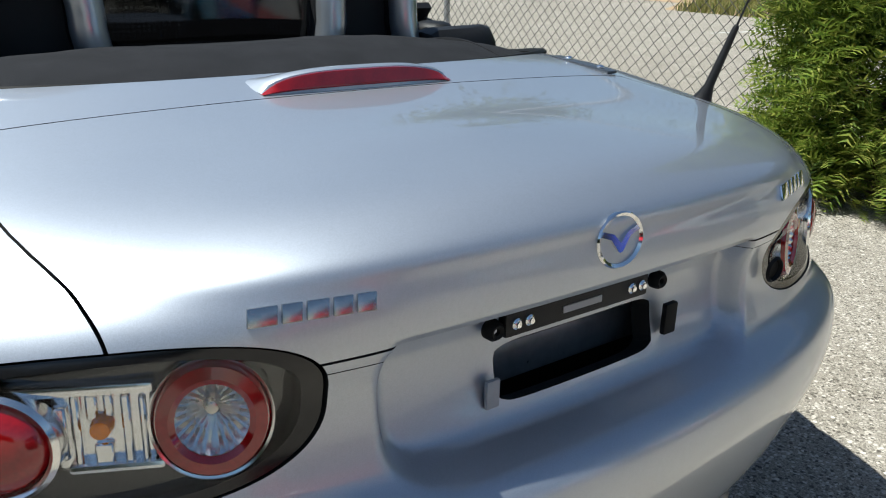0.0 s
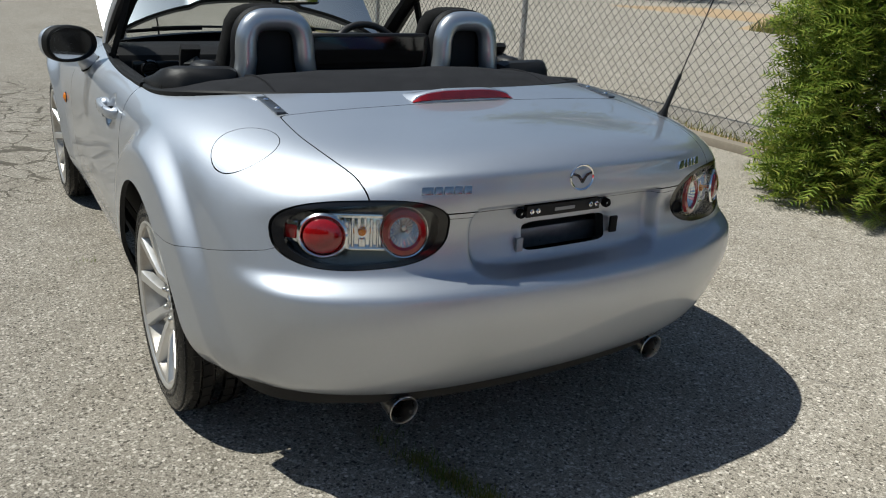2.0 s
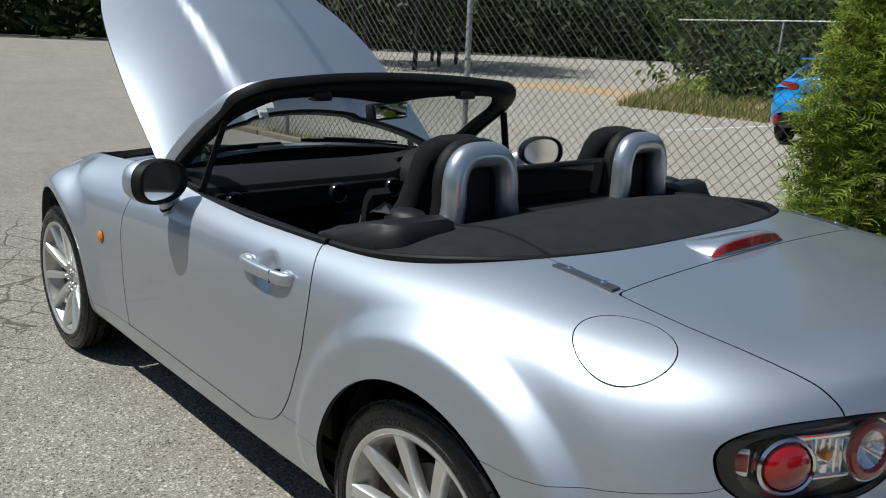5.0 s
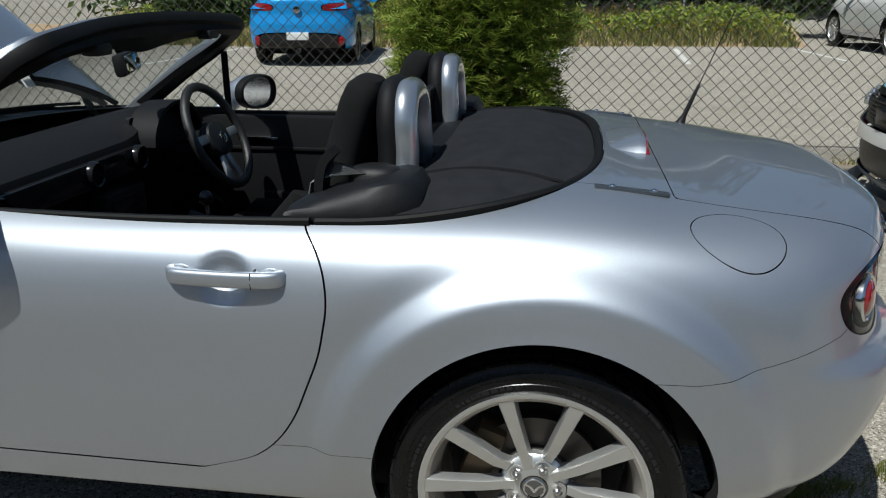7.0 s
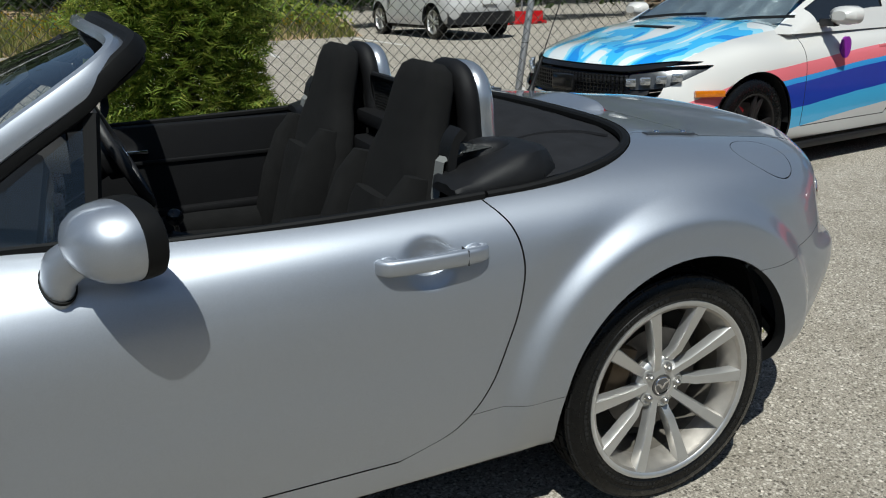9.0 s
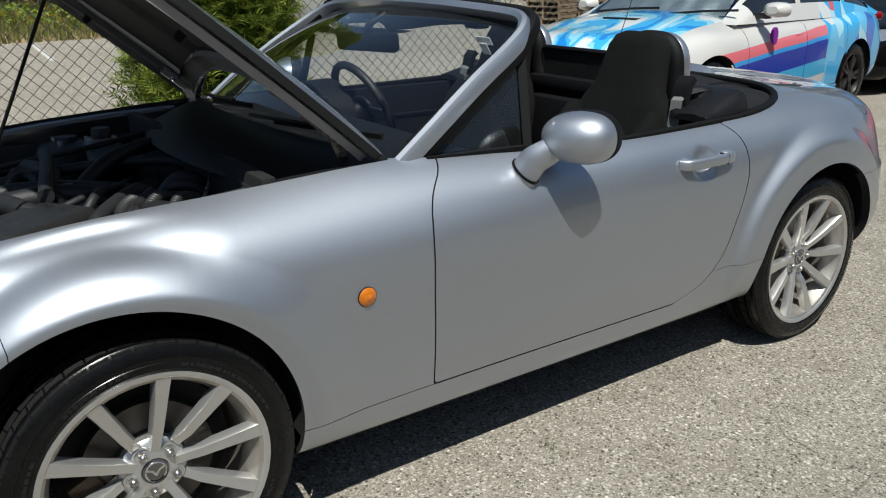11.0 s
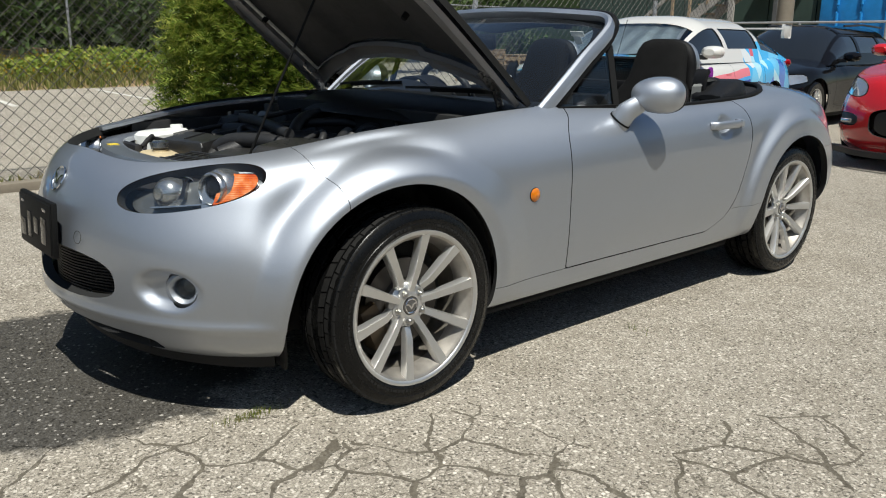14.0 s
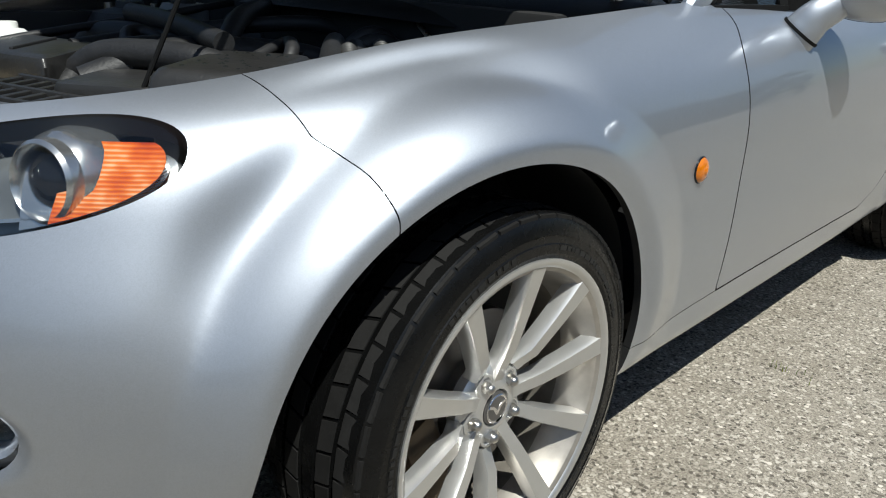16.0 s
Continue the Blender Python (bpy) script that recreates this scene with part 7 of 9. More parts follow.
def bonnet_inside():
    """The pressed inner skin of the bonnet: a rim frame with a sunken dark middle."""
    hood = CUT["whole"].clip(hood_field, -1)
    skin = hood.clip(lambda x, d, z: hood_field(x, d, z) + 0.006, -1)
    rim = hood.clip(lambda x, d, z: hood_field(x, d, z) + 0.016, -1).clip(lambda x, d, z: hood_field(x, d, z) + 0.085).both().offset(-0.030).moved(BONNET_TURN)
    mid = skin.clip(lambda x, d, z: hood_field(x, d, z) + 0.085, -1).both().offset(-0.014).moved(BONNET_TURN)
    wall = skin.clip(lambda x, d, z: hood_field(x, d, z) + 0.010).both().offset(-0.004).moved(BONNET_TURN)
    b = MADE["bonnet"]
    flip = lambda p: Patch(p.v, -p.n, [f[::-1] for f in p.f])
    put("inner_frame", flip(rim).mesh("inner_frame", [M["liner_grey"]] * 2, -0.020), b, label="grey pressed inner frame")
    put("inner_skin", flip(mid).mesh("inner_skin", [M["dark_middle"]] * 2, 0), b, label="dark sunken inner skin")
    put("edge_fold", flip(wall).mesh("edge_fold", [M["paint"]] * 2, -0.010), b)
    for s in (-1, 1):
        m = BONNET_TURN @ Matrix.Translation((-1.0, s * 0.46, 0.80))
        part("rubber_stop", lathe_bm([(0.0, -0.014), (0.010, -0.012), (0.012, 0.01)], 16, "z"), M["trim_rubber"], b).matrix_local = m


bonnet_inside()


def bonnet_hinge(s):
    a = Vector((-0.56, s * 0.570, 0.835))
    c = BONNET_TURN @ Vector((-0.70, s * 0.560, 0.840))
    part("bonnet_hinge", sweep_bm([a, a.lerp(c, 0.5) + Vector((0.02, 0, 0.01)), c], [(-0.004, -0.014), (0.004, -0.014), (0.004, 0.014), (-0.004, 0.014)]), M["steel"], ROADSTER)


for s in (-1, 1):
    bonnet_hinge(s)
loose_meshes_away()


# ---------------------------------------------------------------- ground
def leaf_material(name, dark, light, dry=None, rough=0.55):
    m = Nodes(name)
    geo = m.nt.nodes.new("ShaderNodeNewGeometry")
    f = m.math("ADD", m.math("MULTIPLY", geo.outputs["Random Per Island"], 0.65), m.math("MULTIPLY", m.noise(1.4, 3), 0.5))
    stops = [(0.12, dark), (0.62, light)] + ([(0.97, dry)] if dry else [])
    col = m.ramp(f, stops)
    m.set(Base_Color=col, Roughness=rough, Specular_IOR_Level=0.3)
    tr = m.nt.nodes.new("ShaderNodeBsdfTranslucent")
    m.link(col, tr.inputs["Color"])
    mix = m.nt.nodes.new("ShaderNodeMixShader")
    mix.inputs[0].default_value = 0.38
    m.link(m.bsdf.outputs[0], mix.inputs[1])
    m.link(tr.outputs[0], mix.inputs[2])
    m.link(mix.outputs[0], m.nt.nodes["Material Output"].inputs["Surface"])
    return m.mat


M["white_paint_line"] = plain("worn_white_line", (0.55, 0.54, 0.50), 0.8, vary=0.3, scale=30)
M["yellow_line"] = plain("worn_yellow_line", (0.60, 0.40, 0.08), 0.8, vary=0.25, scale=20)
M["kerb"] = plain("concrete_kerb", (0.20, 0.17, 0.13), 0.85, vary=0.15, bump=0.3)
M["dirt"] = plain("dry_dirt", (0.36, 0.26, 0.16), 0.95, vary=0.25, scale=12, bump=0.5, spec=0.1)
M["bark"] = plain("bark", (0.13, 0.085, 0.055), 0.9, vary=0.4, scale=25, bump=0.6)
M["scale_leaf"] = leaf_material("cypress_sprays", (0.028, 0.075, 0.012), (0.215, 0.290, 0.042), (0.40, 0.39, 0.09))
M["weed"] = leaf_material("weeds", (0.06, 0.10, 0.018), (0.24, 0.25, 0.07), (0.42, 0.34, 0.16))
M["ivy"] = leaf_material("ivy", (0.012, 0.032, 0.008), (0.075, 0.125, 0.030), (0.13, 0.16, 0.05))
# near-black leaves: the shade inside the far woods is put into the colour
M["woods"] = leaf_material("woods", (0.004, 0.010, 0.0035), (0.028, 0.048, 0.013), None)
M["moss"] = leaf_material("crack_grass", (0.05, 0.09, 0.012), (0.20, 0.24, 0.05), (0.34, 0.28, 0.10))
M["flower"] = plain("yellow_flowers", (0.75, 0.52, 0.03), 0.7)


def ground():
    bm = bmesh.new()
    bmesh.ops.create_grid(bm, x_segments=1, y_segments=1, size=400)
    tagged(part("ground", bm, M["asphalt"]), "worn grey asphalt yard with pale chips, cracks and an oil stain", "ground", kind="structure")


ground()


def flat_strip(name, x0, y0, x1, y1, w, mat, label, z=0.004):
    a, b = Vector((x0, y0, z)), Vector((x1, y1, z))
    side = (b - a).cross(Vector((0, 0, 1))).normalized() * (w / 2)
    bm = bmesh.new()
    n = max(2, int((b - a).length / 0.5))
    rows = []
    for i in range(n + 1):
        p = a.lerp(b, i / n)
        k = 1 + 0.12 * noise.noise((p.x * 1.7, p.y * 1.7, w))
        rows.append((bm.verts.new(p + side * k), bm.verts.new(p - side * k)))
    for p, q in zip(rows, rows[1:]):
        bm.faces.new((p[0], q[0], q[1], p[1]))
    return tagged(part(name, bm, mat), label, "marking", kind="structure")


for x0, y0, x1, y1 in ((-6.0, 11.0, -5.7, 15.0), (-2.2, 12.2, -1.9, 15.6), (0.9, 12.0, 1.2, 15.8), (3.3, 12.4, 3.5, 15.9), (6.2, 13.4, 6.0, 16.2)):
    flat_strip("parking_line", x0, y0, x1, y1, 0.10, M["white_paint_line"], "worn white parking line on the asphalt")
flat_strip("road_line", -46, -60, -46, 60, 0.35, M["yellow_line"], "worn yellow line along the far road")
flat_strip("dirt_patch", -20, 22, -9, 21, 5.0, M["dirt"], "bare tan dirt beside the far lot", 0.006)


def blades(name, spots, size, mat, label, category, spread=0.5, parent=None):
    """Tufts of bent grass blades, one mesh."""
    v, f = [], []
    for x, y, z in spots:
        h = size * random.uniform(0.4, 1.2)
        a = random.uniform(0, 6.283)
        w = size * 0.045
        dx, dy = math.cos(a), math.sin(a)
        bend = h * spread * random.uniform(0.2, 1.0)
        b = random.uniform(0, 6.283)
        ox, oy = math.cos(b) * bend, math.sin(b) * bend
        k = len(v)
        v += [(x - dx * w, y - dy * w, z - 0.01), (x + dx * w, y + dy * w, z - 0.01), (x + ox * 0.35 + dx * w * 0.7, y + oy * 0.35 + dy * w * 0.7, z + h * 0.6), (x + ox * 0.35 - dx * w * 0.7, y + oy * 0.35 - dy * w * 0.7, z + h * 0.6), (x + ox, y + oy, z + h)]
        f += [(k, k + 1, k + 2, k + 3), (k + 3, k + 2, k + 4)]
    ob = new(name, mesh_of(name, v, f, mat, False))
    return tagged(ob, label, category, kind="stuff")


def crack_grass():
    """Grass in the long crack behind the car, and small tufts by the front wheel."""
    line = [Vector(p) for p in ((1.55, -0.36, 0), (1.76, -0.31, 0), (2.0, -0.22, 0), (2.15, -0.13, 0), (2.57, 0.17, 0), (3.2, 0.75, 0), (4.1, 1.57, 0), (5.0, 2.3, 0))]
    path = spline(line, 40)
    spots = []
    for p in path:
        dense = max(0.0, noise.noise((p.x * 3.1, p.y * 3.1, 4.0)) - 0.02) if p.x > 3.1 else 0.0
        for c, w, k in ((1.64, 0.03, 0.2), (1.78, 0.05, 0.45), (1.89, 0.06, 0.8), (1.99, 0.03, 0.6), (2.15, 0.035, 0.9), (2.38, 0.04, 0.5), (2.52, 0.03, 0.3), (2.78, 0.06, 0.6), (2.97, 0.08, 0.7)):
            dense += k * math.exp(-((p.x - c) / w) ** 2)
        for _ in range(int(26 * dense)):
            spots.append((p.x + random.gauss(0, 0.022), p.y + random.gauss(0, 0.022), 0.0))
    blades("crack_grass", spots, 0.032, M["moss"], "short green and dry grass along a crack in the asphalt", "grass", 0.9)
    spots = [(-1.60 + random.gauss(0, 0.06), -0.585 + random.gauss(0, 0.012), 0) for _ in range(160)]
    spots += [(-0.10 + random.gauss(0, 0.012), -0.86 + random.gauss(0, 0.03), 0) for _ in range(22)]
    blades("tuft", spots, 0.024, M["moss"], "small grass tufts in cracks by the front wheel", "grass", 0.9)


crack_grass()


def embankment():
    """The weedy bank beyond the lot."""
    bm = bmesh.new()
    nx, ny = 90, 12
    rows = []
    for i in range(nx + 1):
        x = -11 + 17.4 * i / nx
        row = []
        for j in range(ny + 1):
            y0 = 15.9 + 0.5 * math.sin(x * 0.35) + 0.05 * x
            y = y0 + 5.5 * j / ny
            z = -0.03 + 0.85 * (j / ny) ** 0.8 + 0.10 * noise.noise((x * 0.8, y * 0.8, 0)) * (j > 0)
            row.append(bm.verts.new((x, y, z)))
        rows.append(row)
    for a, b in zip(rows, rows[1:]):
        for j in range(ny):
            bm.faces.new((a[j], b[j], b[j + 1], a[j + 1]))
    tagged(part("bank", bm, M["dirt"]), "dry earth bank under weeds beyond the lot", "bank", kind="structure")
    spots = []
    for _ in range(15000):
        x = random.uniform(-10.5, 6.2)
        t = random.random() ** 1.3
        y = 15.95 + 0.5 * math.sin(x * 0.35) + 0.05 * x + 3.2 * t
        spots.append((x, y, 0.85 * (3.2 * t / 5.5) ** 0.8 - 0.02))
    blades("bank_weeds", spots, 0.28, M["weed"], "tall green and straw-coloured weeds on the bank", "weeds", 0.7)
    v, f = [], []
    for _ in range(700):
        x = random.uniform(-6, 6)
        t = random.random()
        y = 16.2 + 0.5 * math.sin(x * 0.35) + 0.05 * x + 2.0 * t
        z = 0.30 + 0.45 * t + random.uniform(-0.1, 0.15)
        r, k = random.uniform(0.015, 0.03), len(v)
        v += [(x - r, y, z), (x, y - r, z + r), (x + r, y, z), (x, y + r, z - r)]
        f += [(k, k + 1, k + 2, k + 3)]
    tagged(new("wild_flowers", mesh_of("wild_flowers", v, f, M["flower"], False)), "small yellow wild flowers among the weeds", "flowers", kind="stuff")


embankment()


def leaf_cloud(name, centre_of, n, size, mat, label, category, lift=0.25):
    """Leaves scattered through a mass; centre_of() gives a random place and an outward way."""
    v, f = [], []
    for _ in range(n):
        p, out = centre_of()
        d = Vector((random.gauss(0, 1), random.gauss(0, 1), random.gauss(0, 1))).normalized() * 0.8 + out * 0.7 + Vector((0, 0, lift))
        d.normalize()
        t = d.cross(Vector((random.gauss(0, 1), random.gauss(0, 1), random.gauss(0, 1)))).normalized()
        b = d.cross(t)
        s = size * random.uniform(0.5, 1.3)
        k = len(v)
        v += [p - t * s, p - b * s * 0.45 + d * s * 0.12, p + t * s, p + b * s * 0.45 + d * s * 0.12]
        f.append((k, k + 1, k + 2, k + 3))
    return tagged(new(name, mesh_of(name, v, f, mat, False)), label, category, kind="stuff")


def mass(x0, x1, y0, y1, z0, z1, lump=0.5):
    """Places in a lumpy hedge-like volume."""
    def pick():
        while True:
            x, y = random.uniform(x0, x1), random.uniform(y0, y1)
            top = z1 * (0.72 + 0.55 * noise.noise((x * 0.35, y * 0.35, 7.0)) + 0.25 * noise.noise((x * 1.3, y * 1.3, 2.0)))
            z = z0 + (top - z0) * random.random() ** 0.6
            if noise.noise((x * lump, y * lump, z * lump)) > -0.22 and z > z0:
                return Vector((x, y, z)), Vector((0, -0.6, 0.4))
    return pick


leaf_cloud("ivy_hedge", mass(-12.5, 22, 19.2, 21.5, 0.4, 4.2, 0.8), 20000, 0.15, M["ivy"], "ivy and brambles climbing a fence behind the bank", "hedge")
leaf_cloud("bank_shrub", mass(-10, 6.2, 16.7, 18.8, 0.15, 0.95, 1.3), 6500, 0.075, M["scale_leaf"], "low green shrubs among the weeds on the bank", "shrub")
leaf_cloud("roadside_bush", mass(-8.6, -6.2, 16.6, 18.4, 0.0, 1.7, 0.9), 3600, 0.11, M["ivy"], "green roadside bushes at the edge of the lot", "bush")
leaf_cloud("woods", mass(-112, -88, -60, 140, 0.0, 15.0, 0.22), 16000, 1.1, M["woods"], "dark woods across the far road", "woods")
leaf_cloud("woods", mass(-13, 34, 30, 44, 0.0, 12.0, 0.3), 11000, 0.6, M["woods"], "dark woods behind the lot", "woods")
# unseen trees, with a box behind, added to darken the horizon in reflections
leaf_cloud("woods", mass(-40, 50, -27, -20, 0.0, 9.0, 0.3), 8000, 0.7, M["woods"], "dark trees across the yard, out of view, added for reflections", "woods")
# plain boxes in the same near-black stand in for the woods' shaded depth
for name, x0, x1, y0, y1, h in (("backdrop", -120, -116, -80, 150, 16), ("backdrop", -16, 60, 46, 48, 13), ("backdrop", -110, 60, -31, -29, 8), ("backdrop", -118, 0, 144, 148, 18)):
    tagged(part(name, box(x0, x1, y0, y1, 0, h), M["woods"]), "plain dark boxes standing in for the shaded depth of the woods", "trees", kind="structure")


# darker copy of the bark: the crowns' shade is put into the colour
M["dark_bark"] = plain("shaded_bark", (0.030, 0.024, 0.019), 0.95, vary=0.4, scale=12, bump=0.5)


def roadside_tree(x, y, h, seed):
    """A broad tree added by the far road to shade it: a bare trunk, limbs, and a high crown of many leaves."""
    t = thing("roadside_tree", "tall dark-green broadleaf tree added beside the far road to shade it", "tree", "roadside trees", at=(x, y, 0))
    rnd = random.Random(seed)
    part("trunk", tube([(0, 0, -0.1), (0.1, 0.05, h * 0.25), (0.0, 0.15, h * 0.5), (0.1, 0.1, h * 0.85)], 0.13, 10, 5), M["dark_bark"], t)
    ends = []
    for k in range(9):
        a = 2 * math.pi * k / 9 + rnd.uniform(-0.3, 0.3)
        z = h * rnd.uniform(0.42, 0.7)
        e = Vector((math.cos(a) * h * 0.36, math.sin(a) * h * 0.36, z + h * rnd.uniform(0.05, 0.22)))
        part("limb", tube([(0, 0.1, z - 0.4), e * 0.5 + Vector((0, 0, z * 0.35)), e], 0.07, 6, 3), M["bark"], t)
        ends.append(e)
    v, f = [], []
    for _ in range(2600):
        c = rnd.choice(ends) * rnd.uniform(0.3, 1.1)
        p = Vector((c.x, c.y, 0)) + Vector((rnd.gauss(0, 1.1), rnd.gauss(0, 1.1), max(h * 0.40, rnd.gauss(h * 0.68, h * 0.13))))
        u = Vector((rnd.gauss(0, 1), rnd.gauss(0, 1), rnd.gauss(0, 0.5))).normalized() * rnd.uniform(0.18, 0.34)
        w = u.cross(Vector((rnd.gauss(0, 1), rnd.gauss(0, 1), rnd.gauss(0, 1)))).normalized() * 0.16
        k = len(v)
        v += [p - u, p - w, p + u, p + w]
        f.append((k, k + 1, k + 2, k + 3))
    tagged(put("crown", mesh_of("crown", v, f, M["ivy"], False), t), kind="stuff")


for k, (tx, ty, th) in enumerate(((-30, 25, 11), (-35, 31, 12), (-40, 37, 12), (-37, 27, 11), (-46, 40, 13), (-44, 31, 12), (-52, 46, 13))):
    roadside_tree(tx, ty, th, 40 + k)


# ---------------------------------------------------------------- fences
def chain_link(name, x0, x1, y, height, post_x, lean, label, cell=0.050, wire=0.0036):
    f = thing(name, label, "fence", kind="structure")
    n = int((x1 - x0) / cell)
    steps = int(height / cell)
    v, faces = [], []
    sec = [(wire, 0), (0, wire), (-wire, 0), (0, -wire)]
    for i in range(n):
        cx = x0 + (i + 0.5) * cell
        base = len(v)
        for j in range(steps + 1):
            x = cx + (cell / 2 + 0.0012) * (1 if j % 2 else -1) * (1 if i % 2 else -1)
            z = 0.05 + j * cell
            bow = 0.03 * noise.noise((x * 0.5, z * 0.8, 3.0))
            for a, b in sec:
                v.append((x + a, y + bow + b + (0.0018 if j % 2 else -0.0018), z))
        for j in range(steps):
            for k in range(4):
                p = base + j * 4
                faces.append((p + k, p + (k + 1) % 4, p + 4 + (k + 1) % 4, p + 4 + k))
    me = mesh_of("wire_mesh", v, faces, M["galv_wire"], False)
    ob = put("wire_mesh", me, f)
    tagged(ob, kind="stuff")
    for px, ln in zip(post_x, lean):
        pole = lathe_bm([(0.0, height + 0.06), (0.026, height + 0.05), (0.030, height + 0.02), (0.030, -0.05)], 16, "z")
        bmesh.ops.transform(pole, matrix=Matrix.Translation((px, y + 0.035, 0)) @ Matrix.Rotation(radians(ln), 4, "Y"), verts=pole.verts)
        p = part("post", pole, M["galv"], f)
        for k in range(4):
            z = 0.3 + 0.45 * k
            part("tie", lathe_bm([(0.031, z - 0.004), (0.033, z), (0.031, z + 0.004)], 14, "z"), M["galv_wire"], p).location = (px + math.tan(radians(ln)) * z, y + 0.035, 0)
    part("top_rail", sweep_bm([(x0, y + 0.02, height + 0.02), ((x0 + x1) / 2, y + 0.02, height + 0.01), (x1, y + 0.02, height + 0.02)], ring_section(0.021, 10)), M["galv"], f)
    return f


M["galv_wire"] = plain("weathered_wire", (0.065, 0.062, 0.056), 0.6, 0.2, vary=0.3)
chain_link("fence", -12.0, 9.0, 4.0, 1.85, (-11.0, -7.45, -3.88, 3.42, 7.0), (0, 0, -0.5, 9.0, 0), "weathered chain-link fence on round steel posts")
chain_link("far_fence", -11.0, 20.0, 18.9, 2.3, (-8, -4, 0.6, 4, 8, 12, 16), (2, 0, 5, 0, -2, 0, 0), "old chain-link fence overgrown with ivy", 0.08, 0.004)
spots = [(random.uniform(-12, 9), 4.0 + random.gauss(0, 0.10), 0) for _ in range(5000)]
spots = [p for p in spots if noise.noise((p[0] * 0.9, 0, 1.0)) > -0.15]
blades("fence_weeds", spots, 0.10, M["weed"], "dry weeds along the foot of the fence", "weeds", 0.8)
flat_strip("fence_verge", -12, 4.0, 9, 4.0, 0.42, M["dirt"], "strip of dry dirt under the fence", 0.005)
bm = bmesh.new()
for i in range(10):
    x0 = -12 + 2.1 * i
    add_box(bm, x0, x0 + 2.092, 3.74 + 0.015 * (i % 3), 3.86 + 0.015 * (i % 3), -0.02, 0.060 + 0.006 * (i % 2), 0.015)
tagged(part("kerb", bm, M["kerb"]), "low weathered kerb along the foot of the fence", "kerb", kind="structure")


# ---------------------------------------------------------------- cypress by the fence
def cypress():
    t = thing("cypress_tree", "bushy yellow-green cypress tree beside the fence", "tree", at=(0.58, 3.50, 0))
    part("trunk", tube([(0, 0, -0.05), (0.02, 0.01, 0.8), (0.0, 0.03, 1.8), (0.02, 0, 2.9)], 0.055, 10, 5), M["bark"], t)
    rnd = random.Random(11)

    def radius(z):
        k = z / 3.2
        return 0.63 * (1 - k) ** 0.55 * (0.92 + 0.12 * min(1, z / 0.5))

    v, f = [], []
    for _ in range(120):
        z = rnd.uniform(0.05, 2.7)
        a = rnd.uniform(0, 6.283)
        r = radius(z) * rnd.uniform(0.55, 0.85)
        tip = Vector((r * math.cos(a), r * math.sin(a), z + 0.25 * r))
        root = Vector((0.02 * math.cos(a), 0.02 * math.sin(a), max(0.05, z - 0.15)))
        part_pts = [root, root.lerp(tip, 0.5) + Vector((0, 0, -0.03)), tip]
        side = Vector((-math.sin(a), math.cos(a), 0)) * 0.006
        k = len(v)
        for p, w in zip(part_pts, (1.4, 1.0, 0.3)):
            v += [p - side * w, p + side * w, p + Vector((0, 0, 0.010 * w))]
        for s in (0, 3):
            f += [(k + s, k + s + 1, k + s + 4, k + s + 3), (k + s + 1, k + s + 2, k + s + 5, k + s + 4), (k + s + 2, k + s, k + s + 3, k + s + 5)]
    tagged(put("limb", mesh_of("limb", v, f, M["bark"], False), t), kind="stuff")
    v, f = [], []
    for i in range(14500):
        inner = i >= 10500
        z = rnd.random() ** 1.1 * 2.95 + 0.03
        a = rnd.uniform(0, 6.283)
        lump = 1 + 0.32 * noise.noise((math.cos(a) * 2.0, math.sin(a) * 2.0, z * 2.2)) + 0.10 * noise.noise((math.cos(a) * 6, math.sin(a) * 6, z * 6))
        r = radius(z) * lump * (rnd.uniform(0.25, 0.62) if inner else rnd.uniform(0.62, 1.0) ** 0.7)
        p = Vector((r * math.cos(a), r * math.sin(a), z))
        out = Vector((math.cos(a), math.sin(a), rnd.uniform(-0.15, 0.85))).normalized()
        out = (out + Vector((rnd.gauss(0, 0.35), rnd.gauss(0, 0.35), rnd.gauss(0, 0.25)))).normalized()
        side = out.cross(Vector((rnd.gauss(0, 0.6), rnd.gauss(0, 0.6), 1))).normalized()
        nrm = side.cross(out)
        L = rnd.uniform(0.16, 0.24) if inner else rnd.uniform(0.08, 0.17)
        droop = rnd.uniform(0.0, 0.35)
        # a flat spray: a stem with leaflets to both sides
        for m in range(6):
            u = m / 5
            c = p + out * (L * u) - Vector((0, 0, droop * L * u * u))
            w = L * (0.05 + 0.30 * math.sin(math.pi * min(1, u * 0.85 + 0.12))) * (1 if m < 5 else 0.2)
            for sgn in (-1, 1):
                k = len(v)
                tip = c + side * (sgn * w) + out * (w * 0.85) + nrm * (w * rnd.uniform(-0.25, 0.25))
                v += [c - out * (L * 0.035), tip, c + out * (L * 0.075)]
                f.append((k, k + 1, k + 2))
    crown = put("crown", mesh_of("crown", v, f, M["scale_leaf"], False), t)
    tagged(crown, kind="stuff")


cypress()


# ---------------------------------------------------------------- parked cars
def paint_plain(name, color, metal=0.0, rough=0.25, spec=0.5, coat=1.0):
    m = Nodes(name)
    d = m.noise(3, 4)
    m.set(Base_Color=m.ramp(d, [(0.3, tuple(c * 0.92 for c in color)), (0.7, color)]), Metallic=metal, Roughness=rough, Coat_Weight=coat, Coat_Roughness=0.03, Specular_IOR_Level=spec)
    return m.mat


